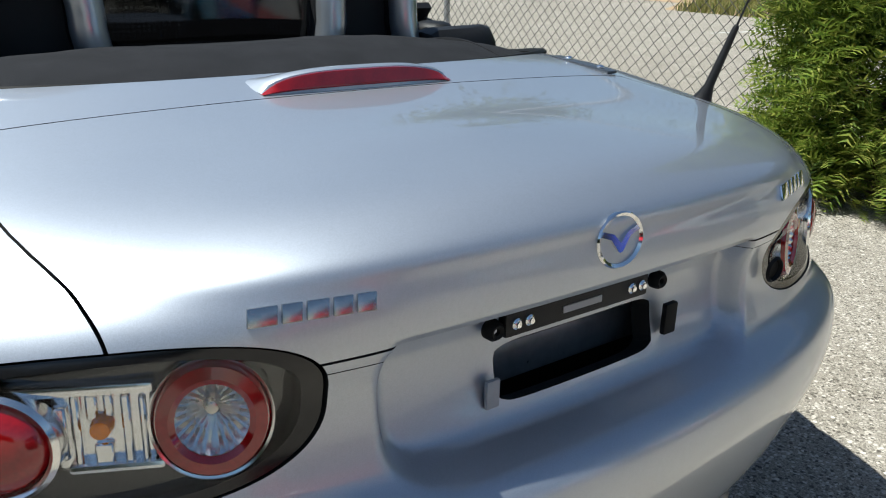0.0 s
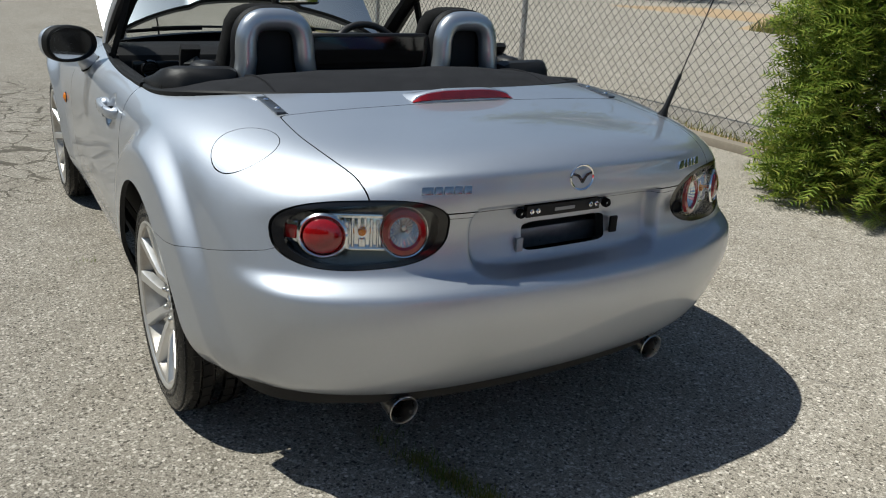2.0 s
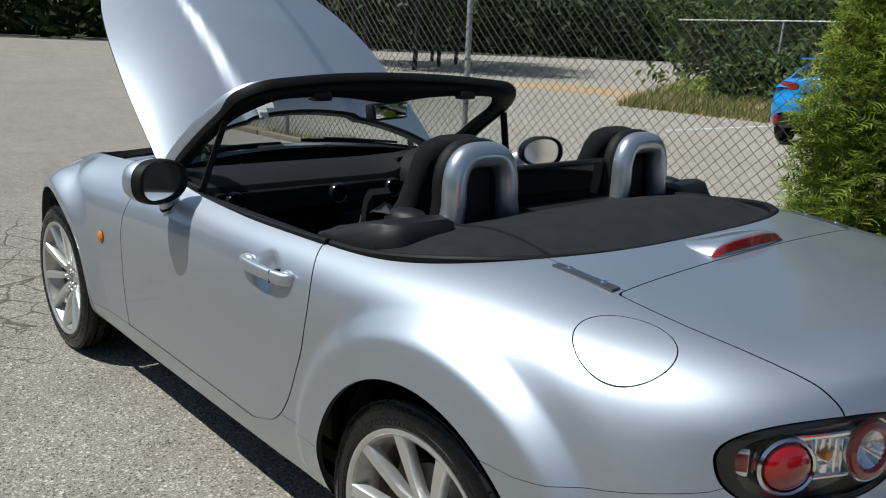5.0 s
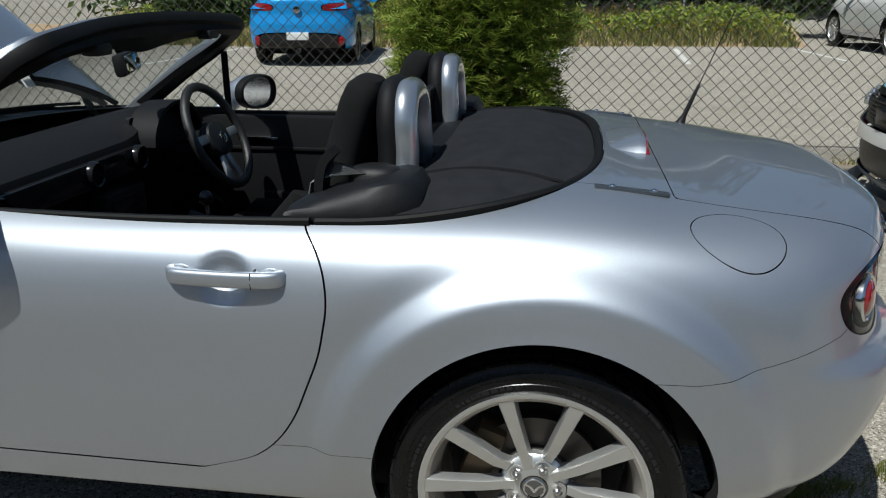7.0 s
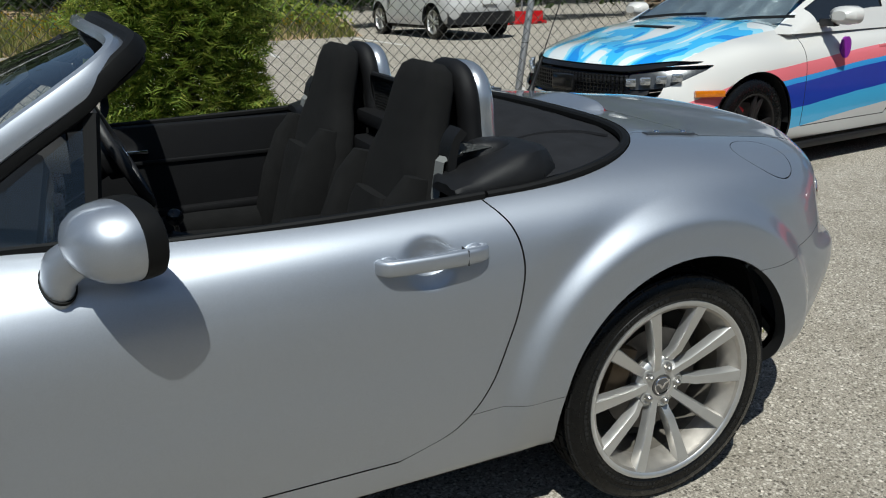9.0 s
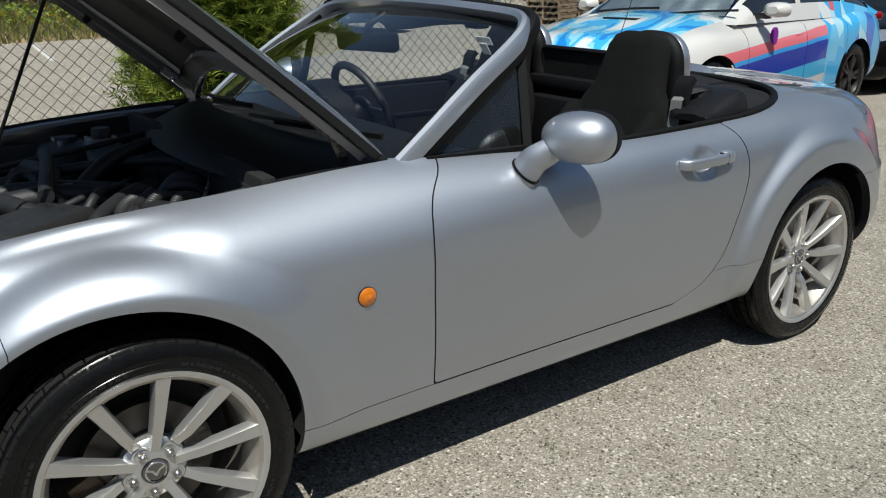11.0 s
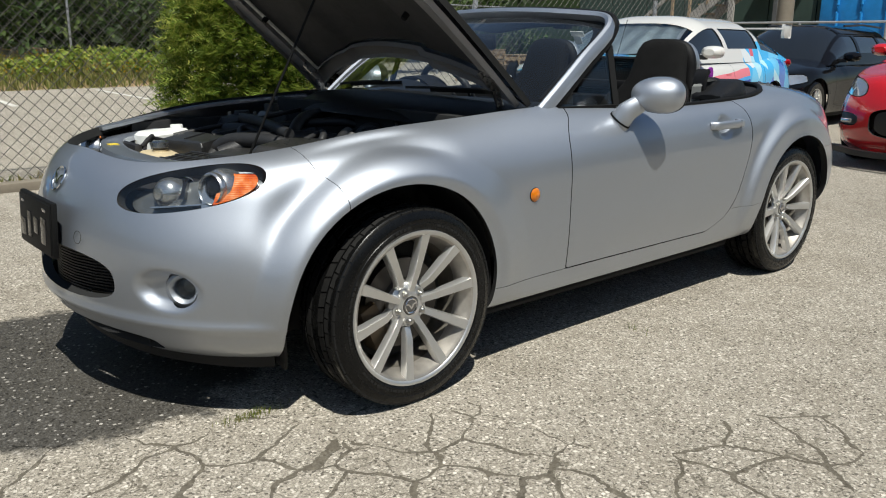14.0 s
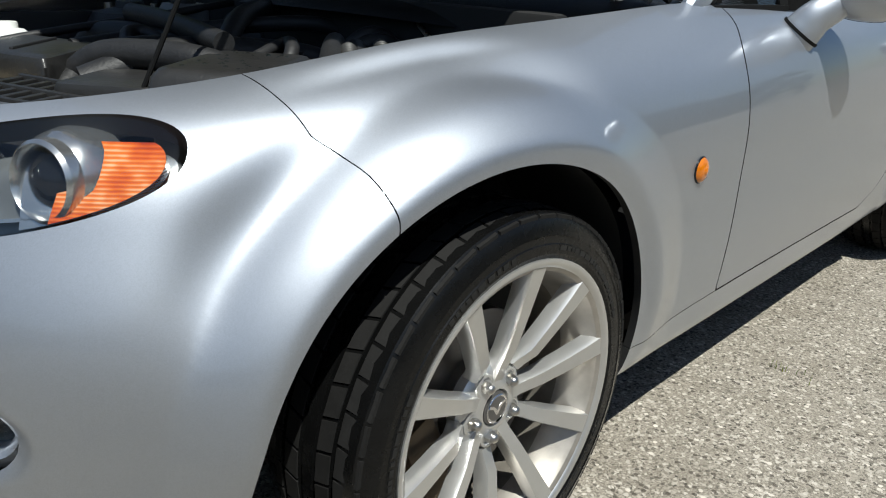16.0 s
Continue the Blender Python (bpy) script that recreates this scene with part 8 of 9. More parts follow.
def livery():
    """White car with a coloured wrap: pink and blue bands along the side, blue shapes on the bonnet."""
    m = Nodes("wrap_livery")
    sep = m.nt.nodes.new("ShaderNodeSeparateXYZ")
    m.link(m.coords, sep.inputs[0])
    x, y, z = sep.outputs
    wob = m.math("MULTIPLY", m.math("SUBTRACT", m.noise(2.0, 2), 0.5), 0.22)
    ahead = m.math("ADD", x, 1.35)
    slope = m.math("ADD", m.math("MULTIPLY", m.math("MINIMUM", ahead, 0.0), -0.30), m.math("MULTIPLY", m.math("MAXIMUM", ahead, 0.0), -0.085))
    line = m.math("ADD", z, m.math("ADD", slope, m.math("MULTIPLY", wob, 0.12)))
    side = m.nt.nodes.new("ShaderNodeValToRGB")
    side.color_ramp.interpolation = "CONSTANT"
    el = side.color_ramp.elements
    stops = ((0.0, (0.60, 0.60, 0.58)), (0.26, (0.08, 0.44, 0.74)), (0.40, (0.016, 0.050, 0.40)), (0.575, (0.05, 0.36, 0.80)), (0.615, (0.80, 0.19, 0.22)), (0.705, (0.66, 0.645, 0.61)))
    while len(el) < len(stops):
        el.new(0.5)
    for e, (p, c) in zip(el, stops):
        e.position, e.color = p, (*c, 1)
    m.link(line, side.inputs["Fac"])
    fore = m.math("LESS_THAN", m.math("ADD", x, m.math("MULTIPLY", wob, 0.3)), -2.16)
    sided_paint = m.mix(fore, side.outputs[0], (0.62, 0.61, 0.585))
    # loose coloured shards towards the rear
    shard = m.nt.nodes.new("ShaderNodeMapping")
    shard.inputs["Scale"].default_value = (2.2, 2.2, 0.9)
    shard.inputs["Rotation"].default_value = (0, 0.5, 0)
    m.link(m.coords, shard.inputs["Vector"])
    cell = m.voronoi(2.6, out="Color", coords=shard.outputs[0])
    cs = m.nt.nodes.new("ShaderNodeSeparateColor")
    m.link(cell, cs.inputs[0])
    rear = m.nt.nodes.new("ShaderNodeValToRGB")
    rear.color_ramp.interpolation = "CONSTANT"
    el = rear.color_ramp.elements
    stops = ((0.0, (0.06, 0.44, 0.82)), (0.34, (0.16, 0.56, 0.86)), (0.56, (0.45, 0.75, 0.88)), (0.70, (0.72, 0.75, 0.76)), (0.82, (0.72, 0.12, 0.14)), (0.89, (0.04, 0.16, 0.60)))
    while len(el) < len(stops):
        el.new(0.5)
    for e, (p, c) in zip(el, stops):
        e.position, e.color = p, (*c, 1)
    m.link(cs.outputs[0], rear.inputs["Fac"])
    aft = m.math("GREATER_THAN", m.math("ADD", x, m.math("MULTIPLY", wob, 2.0)), 0.62)
    low = m.math("LESS_THAN", z, 1.16)
    col = m.mix(m.math("MULTIPLY", aft, low), sided_paint, rear.outputs[0])
    # bonnet: pale blue with white and deep blue swirls
    sw = m.nt.nodes.new("ShaderNodeTexNoise")
    sw.inputs["Scale"].default_value, sw.inputs["Detail"].default_value, sw.inputs["Distortion"].default_value = 1.0, 2.5, 1.4
    drawn = m.nt.nodes.new("ShaderNodeMapping")
    drawn.inputs["Rotation"].default_value = (0, 0, 0.5)
    drawn.inputs["Scale"].default_value = (0.7, 2.0, 1.0)
    m.link(m.coords, drawn.inputs["Vector"])
    m.link(drawn.outputs[0], sw.inputs["Vector"])
    hood = m.nt.nodes.new("ShaderNodeValToRGB")
    hood.color_ramp.interpolation = "CONSTANT"
    el = hood.color_ramp.elements
    stops = ((0.0, (0.02, 0.26, 0.72)), (0.36, (0.06, 0.46, 0.84)), (0.42, (0.30, 0.68, 0.86)), (0.475, (0.74, 0.78, 0.78)), (0.63, (0.10, 0.52, 0.84)))
    while len(el) < len(stops):
        el.new(0.5)
    for e, (p, c) in zip(el, stops):
        e.position, e.color = p, (*c, 1)
    m.link(sw.outputs["Fac"], hood.inputs["Fac"])
    ay = m.math("ABSOLUTE", y)
    on = m.math("MULTIPLY", m.math("LESS_THAN", ay, 0.70), m.math("MULTIPLY", m.math("LESS_THAN", x, -0.72), m.math("GREATER_THAN", z, 0.76)))
    col = m.mix(on, col, hood.outputs[0])
    m.set(Base_Color=col, Roughness=0.25, Coat_Weight=1.0, Coat_Roughness=0.05)
    return m.mat


M["tint"] = plain("tinted_glass", (0.012, 0.014, 0.016), 0.05, vary=0.1, coat=1.0)
M["foil"] = plain("sunshade_foil", (0.74, 0.79, 0.79), 0.30, 0.9, vary=0.25, scale=75, bump=1.0)
M["car_black"] = plain("car_trim_black", (0.012, 0.012, 0.013), 0.4)
M["dark_rim"] = plain("dark_wheel", (0.03, 0.028, 0.028), 0.35, 0.5)
M["red_caliper"] = plain("red_caliper", (0.45, 0.02, 0.02), 0.35)


def base_car(name, label, where, heading, L, W, wb, belt, roof, clear, paint, tail_up=1.0, nose=1.0, cabin=(-0.72, -0.10, 0.95, 1.75), rims=None, r=0.33, group="parked cars", cuts=(), screen=None):
    """A parked car. Cabin: x of the cowl, roof front, roof rear and tail base. Its nose points to -x before it is turned."""
    car = thing(name, label, "car", group)
    car.matrix_world = pose(*where, 0, 0, heading)
    g = body_grid(9, 6)
    x, d, z = g[..., 0], g[..., 1], g[..., 2]
    over = (L - wb) / 2
    gx = np.where(np.abs(x) < AXLE, x * (wb / 2) / AXLE, np.sign(x) * (wb / 2 + (np.abs(x) - AXLE) * over / 0.80))
    k = np.interp(x, (-1.95, -1.2, -0.5, 0.9, 1.9), (nose, 1.02 * (1 + nose) / 2, 1.0, 1.0, tail_up))
    gz = clear + (z - 0.19) * (belt - clear) / 0.70 * k
    gd = d * (W / 2) / 0.835
    # fuller corners than a small sports car has
    full = smooth_step(1.3, 1.95, np.abs(x)) * smooth_step(0.02, 0.5, d)
    gd = gd + full * 0.07 * (1 - smooth_step(0.80, 0.90, z))
    v = np.stack([gx, gd, gz], -1).reshape(-1, 3)
    K, U, _ = g.shape
    faces = [(a * U + b, a * U + b + 1, (a + 1) * U + b + 1, (a + 1) * U + b) for a in range(K - 1) for b in range(U - 1)]
    fa = np.array(faces)
    nrm = np.zeros_like(v)
    for tri in ((0, 1, 2), (0, 2, 3)):
        p, q, s = (v[fa[:, i]] for i in tri)
        c = np.cross(q - p, s - p)
        for i in tri:
            np.add.at(nrm, fa[:, i], c)
    if nrm[(K // 2) * U + U // 2, 1] < 0:
        nrm, faces = -nrm, [f[::-1] for f in faces]
    nrm[np.abs(v[:, 1]) < 1e-6, 1] = 0
    ln = np.linalg.norm(nrm, axis=1)
    nrm[ln < 1e-12] = (0, 0, 1)
    nrm /= np.maximum(ln, 1e-9)[:, None]
    body = Patch(v, nrm, faces)
    for cx in (-wb / 2, wb / 2):
        body = body.clip(arch_field(cx, r, r * 1.13))
    # shut lines of bonnet and doors
    bits = []
    xd = (cabin[0] + 0.10, cabin[0] + 1.15, cabin[0] + 2.0)
    shell = body
    for i in range(2):
        door_box = lambda x, d, z, a=xd[i], b=xd[i + 1]: np.where(d > 0.5, np.maximum(np.maximum(a - x, x - b), np.maximum(clear + 0.14 - z, np.hypot(np.maximum(x - wb / 2 + 0.0, -9), z - r) * 0 - 1)), 1.0)
        shell, dr = shell.split(door_box, 0.003)
        dr = dr.clip(lambda x, d, z: np.hypot(x - wb / 2, z - r) - r * 1.22)
        bits.append(dr)
    for nm, field, mat, sink in cuts:
        shell, piece = shell.split(field, 0.003)
        if nm in ("head_lamp", "tail_light", "corner_vent"):
            for s in (-1, 1):
                put(nm, sided(piece, s).offset(sink).mesh(nm, [mat, M["gap"]], 0.02), car)
        else:
            put(nm, piece.both().offset(sink).mesh(nm, [mat, M["gap"]], 0.02), car)
    put("body", shell.both().mesh("body", [paint, M["gap"]], 0.012), car)
    for s in (-1, 1):
        for dr in bits:
            put("door", sided(dr, s).mesh("door", [paint, M["gap"]], 0.012), car)
    for dr in bits:
        if len(dr.v):
            hx = dr.v[:, 0].max() - 0.12
            for s in (-1, 1):
                part("handle", box(hx - 0.09, hx + 0.04, s * W / 2 * 0.965 - 0.018, s * W / 2 * 0.965 + 0.018, belt - 0.19, belt - 0.155, 0.01), paint, car)
    # greenhouse
    xc, xr, xq, xt = cabin
    nx, na = 64, 26
    H = roof - belt + 0.03

    def rise(x):
        if x < xr:
            t = (x - xc) / (xr - xc)
        elif x > xq:
            t = (xt - x) / (xt - xq)
        else:
            return 1.0
        t = max(0.0, min(1.0, t))
        return 0.97 * (1 - (1 - t) ** 1.45) + 0.03 * t

    grid = []
    for i in range(nx + 1):
        x = xc + (xt - xc) * i / nx
        h = rise(x) * (1 + 0.02 * math.sin(math.pi * (x - xc) / (xt - xc)))
        row = []
        for j in range(na + 1):
            a = math.pi / 2 * j / na
            c, sn = max(0.0, math.cos(a)) ** 0.58, max(0.0, math.sin(a)) ** 0.58
            zz = belt - 0.05 + (H + 0.02) * h * sn
            yy = W / 2 * 0.90 * c * (1 - 0.20 * sn * h)
            # the ends bow in plan
            row.append((x + (0.10 * (1 - (yy / (W / 2)) ** 2) * (-1 if x < 0 else 1) * (1 - h)), yy, zz))
        grid.append(row)
    kinds = {"roof": [], "windscreen": [], "rear_window": [], "side_window": []}
    for i in range(nx):
        x = xc + (xt - xc) * (i + 0.5) / nx
        h = rise(x)
        for j in range(na):
            a = 90 * (j + 0.5) / na
            kind = "roof"
            if x < xr - 0.02 and a > 40 and h > 0.06 and h < (0.84 if screen else 0.97):
                kind = "windscreen"
            elif x > xq + 0.03 and a > 44 and 0.15 < h < 0.95:
                kind = "rear_window"
            elif 7 < a < 34 and h > 0.42 and xc + 0.30 < x < xt - 0.22 and not any(abs(x - b) < 0.045 for b in (xd[1] + 0.03, xd[2] + 0.10)):
                kind = "side_window"
            kinds[kind].append((i, j))
    for kind, cells in kinds.items():
        for s in (-1, 1):
            vs, fs, at = [], [], {}
            sink = -0.006 if kind != "roof" else 0.0
            for i, j in cells:
                q = []
                for a, b in ((i, j), (i + 1, j), (i + 1, j + 1), (i, j + 1)):
                    if (a, b) not in at:
                        at[a, b] = len(vs)
                        p = grid[a][b]
                        vs.append((p[0], s * (p[1] + sink * (p[1] > 0.3)), p[2] + sink))
                    q.append(at[a, b])
                fs.append(q[::-1] if s > 0 else q)
            if fs:
                put(kind, mesh_of(kind, vs, fs, paint if kind == "roof" else screen if kind == "windscreen" and screen else M["tint"]), car)
    # wheels
    tyre = lathe_bm([(r * 0.66, -0.08), (r * 0.72, -0.100), (r * 0.90, -0.104), (r * 0.985, -0.085), (r, -0.06), (r, 0.06), (r * 0.985, 0.085), (r * 0.9, 0.10), (r * 0.66, 0.08)], 40)
    tm = part("tyre", tyre, M["rubber"]).data
    rm = part("rim", lathe_bm([(r * 0.60, 0.05), (r * 0.62, -0.06), (r * 0.665, -0.095), (r * 0.70, -0.098)], 40), rims or M["alloy"]).data
    dm = part("brake", lathe_bm([(0.0, -0.02), (r * 0.5, -0.02), (r * 0.6, 0.02)], 28), M["disc"]).data
    km = part("spoke", box(r * 0.10, r * 0.66, -0.085, -0.060, -0.017, 0.017, 0.006), rims or M["alloy"]).data
    bm = bmesh.new()
    bmesh.ops.create_cone(bm, cap_ends=True, segments=20, radius1=r * 0.2, radius2=r * 0.18, depth=0.04, matrix=Matrix.Translation((0, -0.07, 0)) @ Matrix.Rotation(radians(90), 4, "X"))
    sm = part("hub", bm, rims or M["alloy"]).data
    cm = part("caliper", box(r * 0.3, r * 0.55, -0.06, -0.02, -0.09, 0.09, 0.01), M["red_caliper"]).data
    for cx in (-wb / 2, wb / 2):
        for s in (-1, 1):
            w = new("wheel")
            w.parent = car
            w.matrix_local = pose(cx, s * (W / 2 - 0.125), r, 0, 0, 180 if s > 0 else 0)
            for nm, me in (("tyre", tm), ("rim", rm), ("hub", sm), ("brake", dm)):
                put(nm, me, w)
            for i in range(10):
                put("spoke", km, w, Matrix.Rotation(2 * math.pi * (i // 2) / 5 + (0.16 if i % 2 else -0.16), 4, "Y"))
            if rims is M["dark_rim"]:
                put("caliper", cm, w, Matrix.Rotation(radians(-150), 4, "Y"))
            part("arch_tub", lathe_bm([(r * 1.15, s * (W / 2 - 0.03)), (r * 1.16, s * (W / 2 - 0.26)), (0.05, s * (W / 2 - 0.26))], 24, "y", arc=(0, math.pi)), M["gap"], car).location = (cx, 0, r)
    part("floor_pan", box(-wb / 2 + 0.1, wb / 2 - 0.1, -W * 0.42, W * 0.42, clear - 0.03, clear + 0.05, 0.02), M["gap"], car)
    for s in (-1, 1):
        mir = part("mirror", superblock(bmesh.new(), [((xc + 0.38 + dx, s * (W / 2 + 0.05), belt + 0.065), a, b, Vector((0, 1, 0)), Vector((0, 0, 1))) for dx, a, b in ((-0.09, 0.05, 0.03), (-0.04, 0.10, 0.06), (0.03, 0.108, 0.066), (0.04, 0.10, 0.06))], 20, 2.6), paint, car)
        part("mirror_foot", box(xc + 0.33, xc + 0.40, s * (W / 2 - 0.06) - 0.06, s * (W / 2 - 0.06) + 0.06, belt - 0.01, belt + 0.04, 0.01), M["car_black"], mir)
    return car, (L, W, wb, belt, roof, clear, xc, xt)


def lamp_pod(car, name, at, size, normal, mat, lens=None):
    m = frame_at(Vector(at), Vector(normal))
    w, h, t = size
    a = part(name, superblock(bmesh.new(), [((0, y, 0), w * k, h * k, Vector((1, 0, 0.18 if at[1] * normal[0] > 0 else -0.18)), Vector((0, 0, 1))) for y, k in ((t, 0.9), (0.0, 1.0), (-t * 0.4, 0.95), (-t * 0.7, 0.6))], 22, 2.8), mat, car)
    a.matrix_local = m
    return a


def band(x_at, d0, d1, z0, z1, slope=0.0, e=4.0):
    """A rounded window on a car's end: above 0 outside. x_at: the end's x limit, negative for the nose."""
    def field(x, d, z):
        u = (d - (d0 + d1) / 2) / ((d1 - d0) / 2)
        w = (z - (z0 + z1) / 2 - slope * (d - (d0 + d1) / 2)) / ((z1 - z0) / 2)
        f = (np.abs(u) ** e + np.abs(w) ** e) ** (1 / e)
        on = x < x_at if x_at < 0 else x > x_at
        return np.where(on, (f - 1) * 0.06, 1.0)
    return field


M["lamp_bowl"] = plain("lamp_bowl", (0.10, 0.105, 0.11), 0.22, 0.7, vary=0.4, scale=50)
M["lamp_clear"] = plain("lamp_unit", (0.66, 0.67, 0.68), 0.10, 0.8, vary=0.35, scale=40, coat=1.0)
M["white_paint"] = paint_plain("white_car_paint", (0.60, 0.59, 0.57))
M["wrap"] = livery()
M["black_paint"] = paint_plain("black_car_paint", (0.005, 0.005, 0.006), 0.0, 0.1, 0.1, 0.35)
M["red_paint"] = paint_plain("red_car_paint", (0.52, 0.010, 0.014))
M["blue_paint"] = paint_plain("blue_car_paint", (0.02, 0.30, 0.72), 0.2)
M["purple"] = plain("purple_print", (0.22, 0.02, 0.30), 0.4)
M["pink"] = plain("pink_print", (0.80, 0.30, 0.38), 0.4)


def lamp_way(x, d):
    """The way round the nose's corner, from the grille outwards."""
    return (x + 2.02) * 0.62 + (d - 0.62) * 0.78


def slant_lamp(x, d, z):
    """A wedge of a lamp that sweeps round the nose's corner and rises outwards: above 0 outside."""
    s = lamp_way(x, d)
    low = 0.612 + 0.10 * (s + 0.2) + 0.36 * np.maximum(s - 0.10, 0)
    top = 0.722 + 0.13 * (s + 0.2) - 0.10 * np.maximum(s - 0.12, 0)
    f = np.maximum(np.maximum(low - z, z - top), np.maximum(-0.17 - s, (s - 0.36) * 0.6))
    return np.where((x < -1.4) & (z > 0.5), f, 1.0)


def lamp_brow(x, d, z):
    """The black strip over the grille and the lamps: above 0 outside."""
    s = lamp_way(x, d)
    mid = 0.742 + 0.13 * np.maximum(s + 0.2, 0) - 0.10 * np.maximum(s - 0.12, 0)
    f = np.maximum(np.abs(z - mid) - 0.017 * (1 - np.maximum(s, 0) / 0.37), (s - 0.37) * 0.6)
    return np.where((x < -1.4) & (z > 0.6), f, 1.0)


def wrapped_hatchback():
    cuts = (
        ("lamp_brow", lamp_brow, M["gloss_black"], -0.004),
        ("head_lamp", slant_lamp, M["lamp_bowl"], -0.030),
        ("upper_grille", band(-1.75, -0.66, 0.66, 0.545, 0.725, 0.0, 5.0), M["car_black"], -0.030),
        ("corner_vent", band(-1.80, 0.50, 0.86, 0.27, 0.46, 0.06, 5.0), M["car_black"], -0.03),
        ("lower_grille", band(-1.75, -0.52, 0.52, 0.25, 0.45, 0.0, 5.0), M["car_black"], -0.02),
    )
    car, _ = base_car("wrapped_hatchback", "white hatchback in a blue and pink graphic wrap", (5.17, 2.76, 0), 6.3, 4.55, 1.86, 2.70, 0.98, 1.42, 0.16, M["wrap"], 1.12, 0.97, (-0.95, 0.05, 1.05, 2.05), M["dark_rim"], 0.335, cuts=cuts, screen=M["glass"])
    nose = -2.27
    part("badge_plate", box(nose - 0.004, nose + 0.04, -0.11, 0.11, 0.575, 0.69, 0.02), M["gloss_black"], car)
    part("splitter", sweep_bm(spline([(nose + 0.36, -0.84, 0.15), (nose + 0.10, -0.5, 0.145), (nose + 0.0, 0.0, 0.145), (nose + 0.10, 0.5, 0.145), (nose + 0.36, 0.84, 0.15)], 6), [(-0.05, -0.012), (0.05, -0.012), (0.05, 0.012), (-0.05, 0.012)]), M["car_black"], car)
    for s in (-1, 1):
        part("side_marker", box(-0.10, 0.10, -0.015, 0.02, -0.022, 0.022, 0.008, frame_at(Vector((nose + 0.50, s * 0.880, 0.60)), Vector((-0.42, s * 0.90, 0.05)))), M["amber_plastic"], car)
        for k, (lx, ld) in enumerate(((-2.13, 0.52), (-2.08, 0.60), (-2.02, 0.68), (-1.95, 0.75))):
            part("lamp_cell", box(-0.034, 0.034, -0.012, 0.020, -0.026, 0.026, 0.008, frame_at(Vector((lx + 0.012, s * ld, 0.662 + 0.013 * k)), Vector((-0.62, s * 0.78, 0.05)))), M["lamp_clear"], car)
        vent = new("corner_vent")
        vent.parent = car
        for k in range(4):
            part("fin", box(-0.045, 0.045, -0.022, 0.02, -0.009, 0.009, 0.004, frame_at(Vector((nose + 0.345, s * 0.872, 0.300 + 0.046 * k)), Vector((-0.70, s * 0.72, 0)))), M["white_paint"], vent)
        part("fin_post", box(-0.050, -0.030, -0.026, 0.02, -0.095, 0.095, 0.005, frame_at(Vector((nose + 0.345, s * 0.872, 0.372)), Vector((-0.70, s * 0.72, 0)))), M["white_paint"], vent)
        part("side_skirt", box(-1.0, 1.0, s * 0.88 - 0.03, s * 0.88 + 0.03, 0.13, 0.18, 0.012), M["car_black"], car)
    mesh = bmesh.new()
    for k in range(32):
        y = -0.465 + 0.030 * k
        x = nose + 0.045 + 0.42 * y * y
        add_box(mesh, x, x + 0.012, y - 0.003, y + 0.003, 0.555, 0.705)
        for j in range(6):
            add_box(mesh, x, x + 0.012, y - 0.015, y + 0.015, 0.560 + 0.026 * j, 0.566 + 0.026 * j)
    part("grille_mesh", mesh, M["gloss_black"], car)
    part("bonnet_scoop", box(-1.42, -1.34, -0.17, 0.17, 0.955, 0.975, 0.008), M["car_black"], car)
    # foil sunshade behind the windscreen glass
    bm = bmesh.new()
    rows = []
    for i in range(13):
        t = i / 12
        row = []
        for j in range(31):
            u = 2 * j / 30 - 1
            x = -0.84 + 0.66 * t - 0.08 * (1 - u * u) * (1 - t)
            z = 0.985 + 0.340 * (1 - (1 - t) ** 1.35) * (1 - 0.10 * u * u)
            row.append(bm.verts.new((x, u * (0.66 - 0.12 * t), z + 0.008 * math.cos(u * 19))))
        rows.append(row)
    for a, b in zip(rows, rows[1:]):
        for j in range(30):
            bm.faces.new((a[j], a[j + 1], b[j + 1], b[j]))
    tagged(part("sunshade", bm, M["foil"], car), "crumpled silver foil sunshade")
    for i in range(2):
        part("wiper", sweep_bm([(-0.98, 0.55 - 0.75 * i, 1.0), (-0.93, 0.25 - 0.75 * i, 1.03), (-0.88, -0.05 - 0.75 * i, 1.045)], [(-0.008, -0.01), (0.008, -0.01), (0.008, 0.01), (-0.008, 0.01)]), M["car_black"], car)
    # door sticker: a purple disc, a bar and a block of letters as plain shapes
    for nm, x, z, w, h, mat in (("disc_sticker", -0.42, 0.82, 0.055, 0.075, M["purple"]), ("small_print", -0.42, 0.715, 0.055, 0.014, M["white_print"]), ("purple_panel", -0.42, 0.645, 0.085, 0.050, M["purple"]), ("print_bar", -0.42, 0.645, 0.070, 0.018, M["pink"])):
        part(nm, superblock(bmesh.new(), [((x, yy, z), w, h, Vector((1, 0, 0)), Vector((0, 0, 1))) for yy in (-0.918 - (0.003 if nm == "print_bar" else 0), -0.90)], 22, 2.2 if nm == "disc_sticker" else 12), mat, car)
    part("wing", box(1.75, 2.12, -0.78, 0.78, 1.30, 1.325, 0.01), M["white_paint"], car)
    for s in (-1, 1):
        part("wing_end", box(1.88, 2.12, s * 0.78 - 0.012, s * 0.78 + 0.012, 1.20, 1.37, 0.03), M["white_paint"], car)
        lamp_pod(car, "tail_light", (2.05, s * 0.72, 0.88), (0.20, 0.06, 0.05), (0.8, s * 0.5, 0.2), M["red_plastic"])
    car.matrix_world = car.matrix_world @ Matrix.Translation((-1.6, 0, 0)) @ Matrix.Diagonal((0.94, 1, 0.965, 1)) @ Matrix.Translation((1.6, 0, 0))
    return car


wrapped_hatchback()


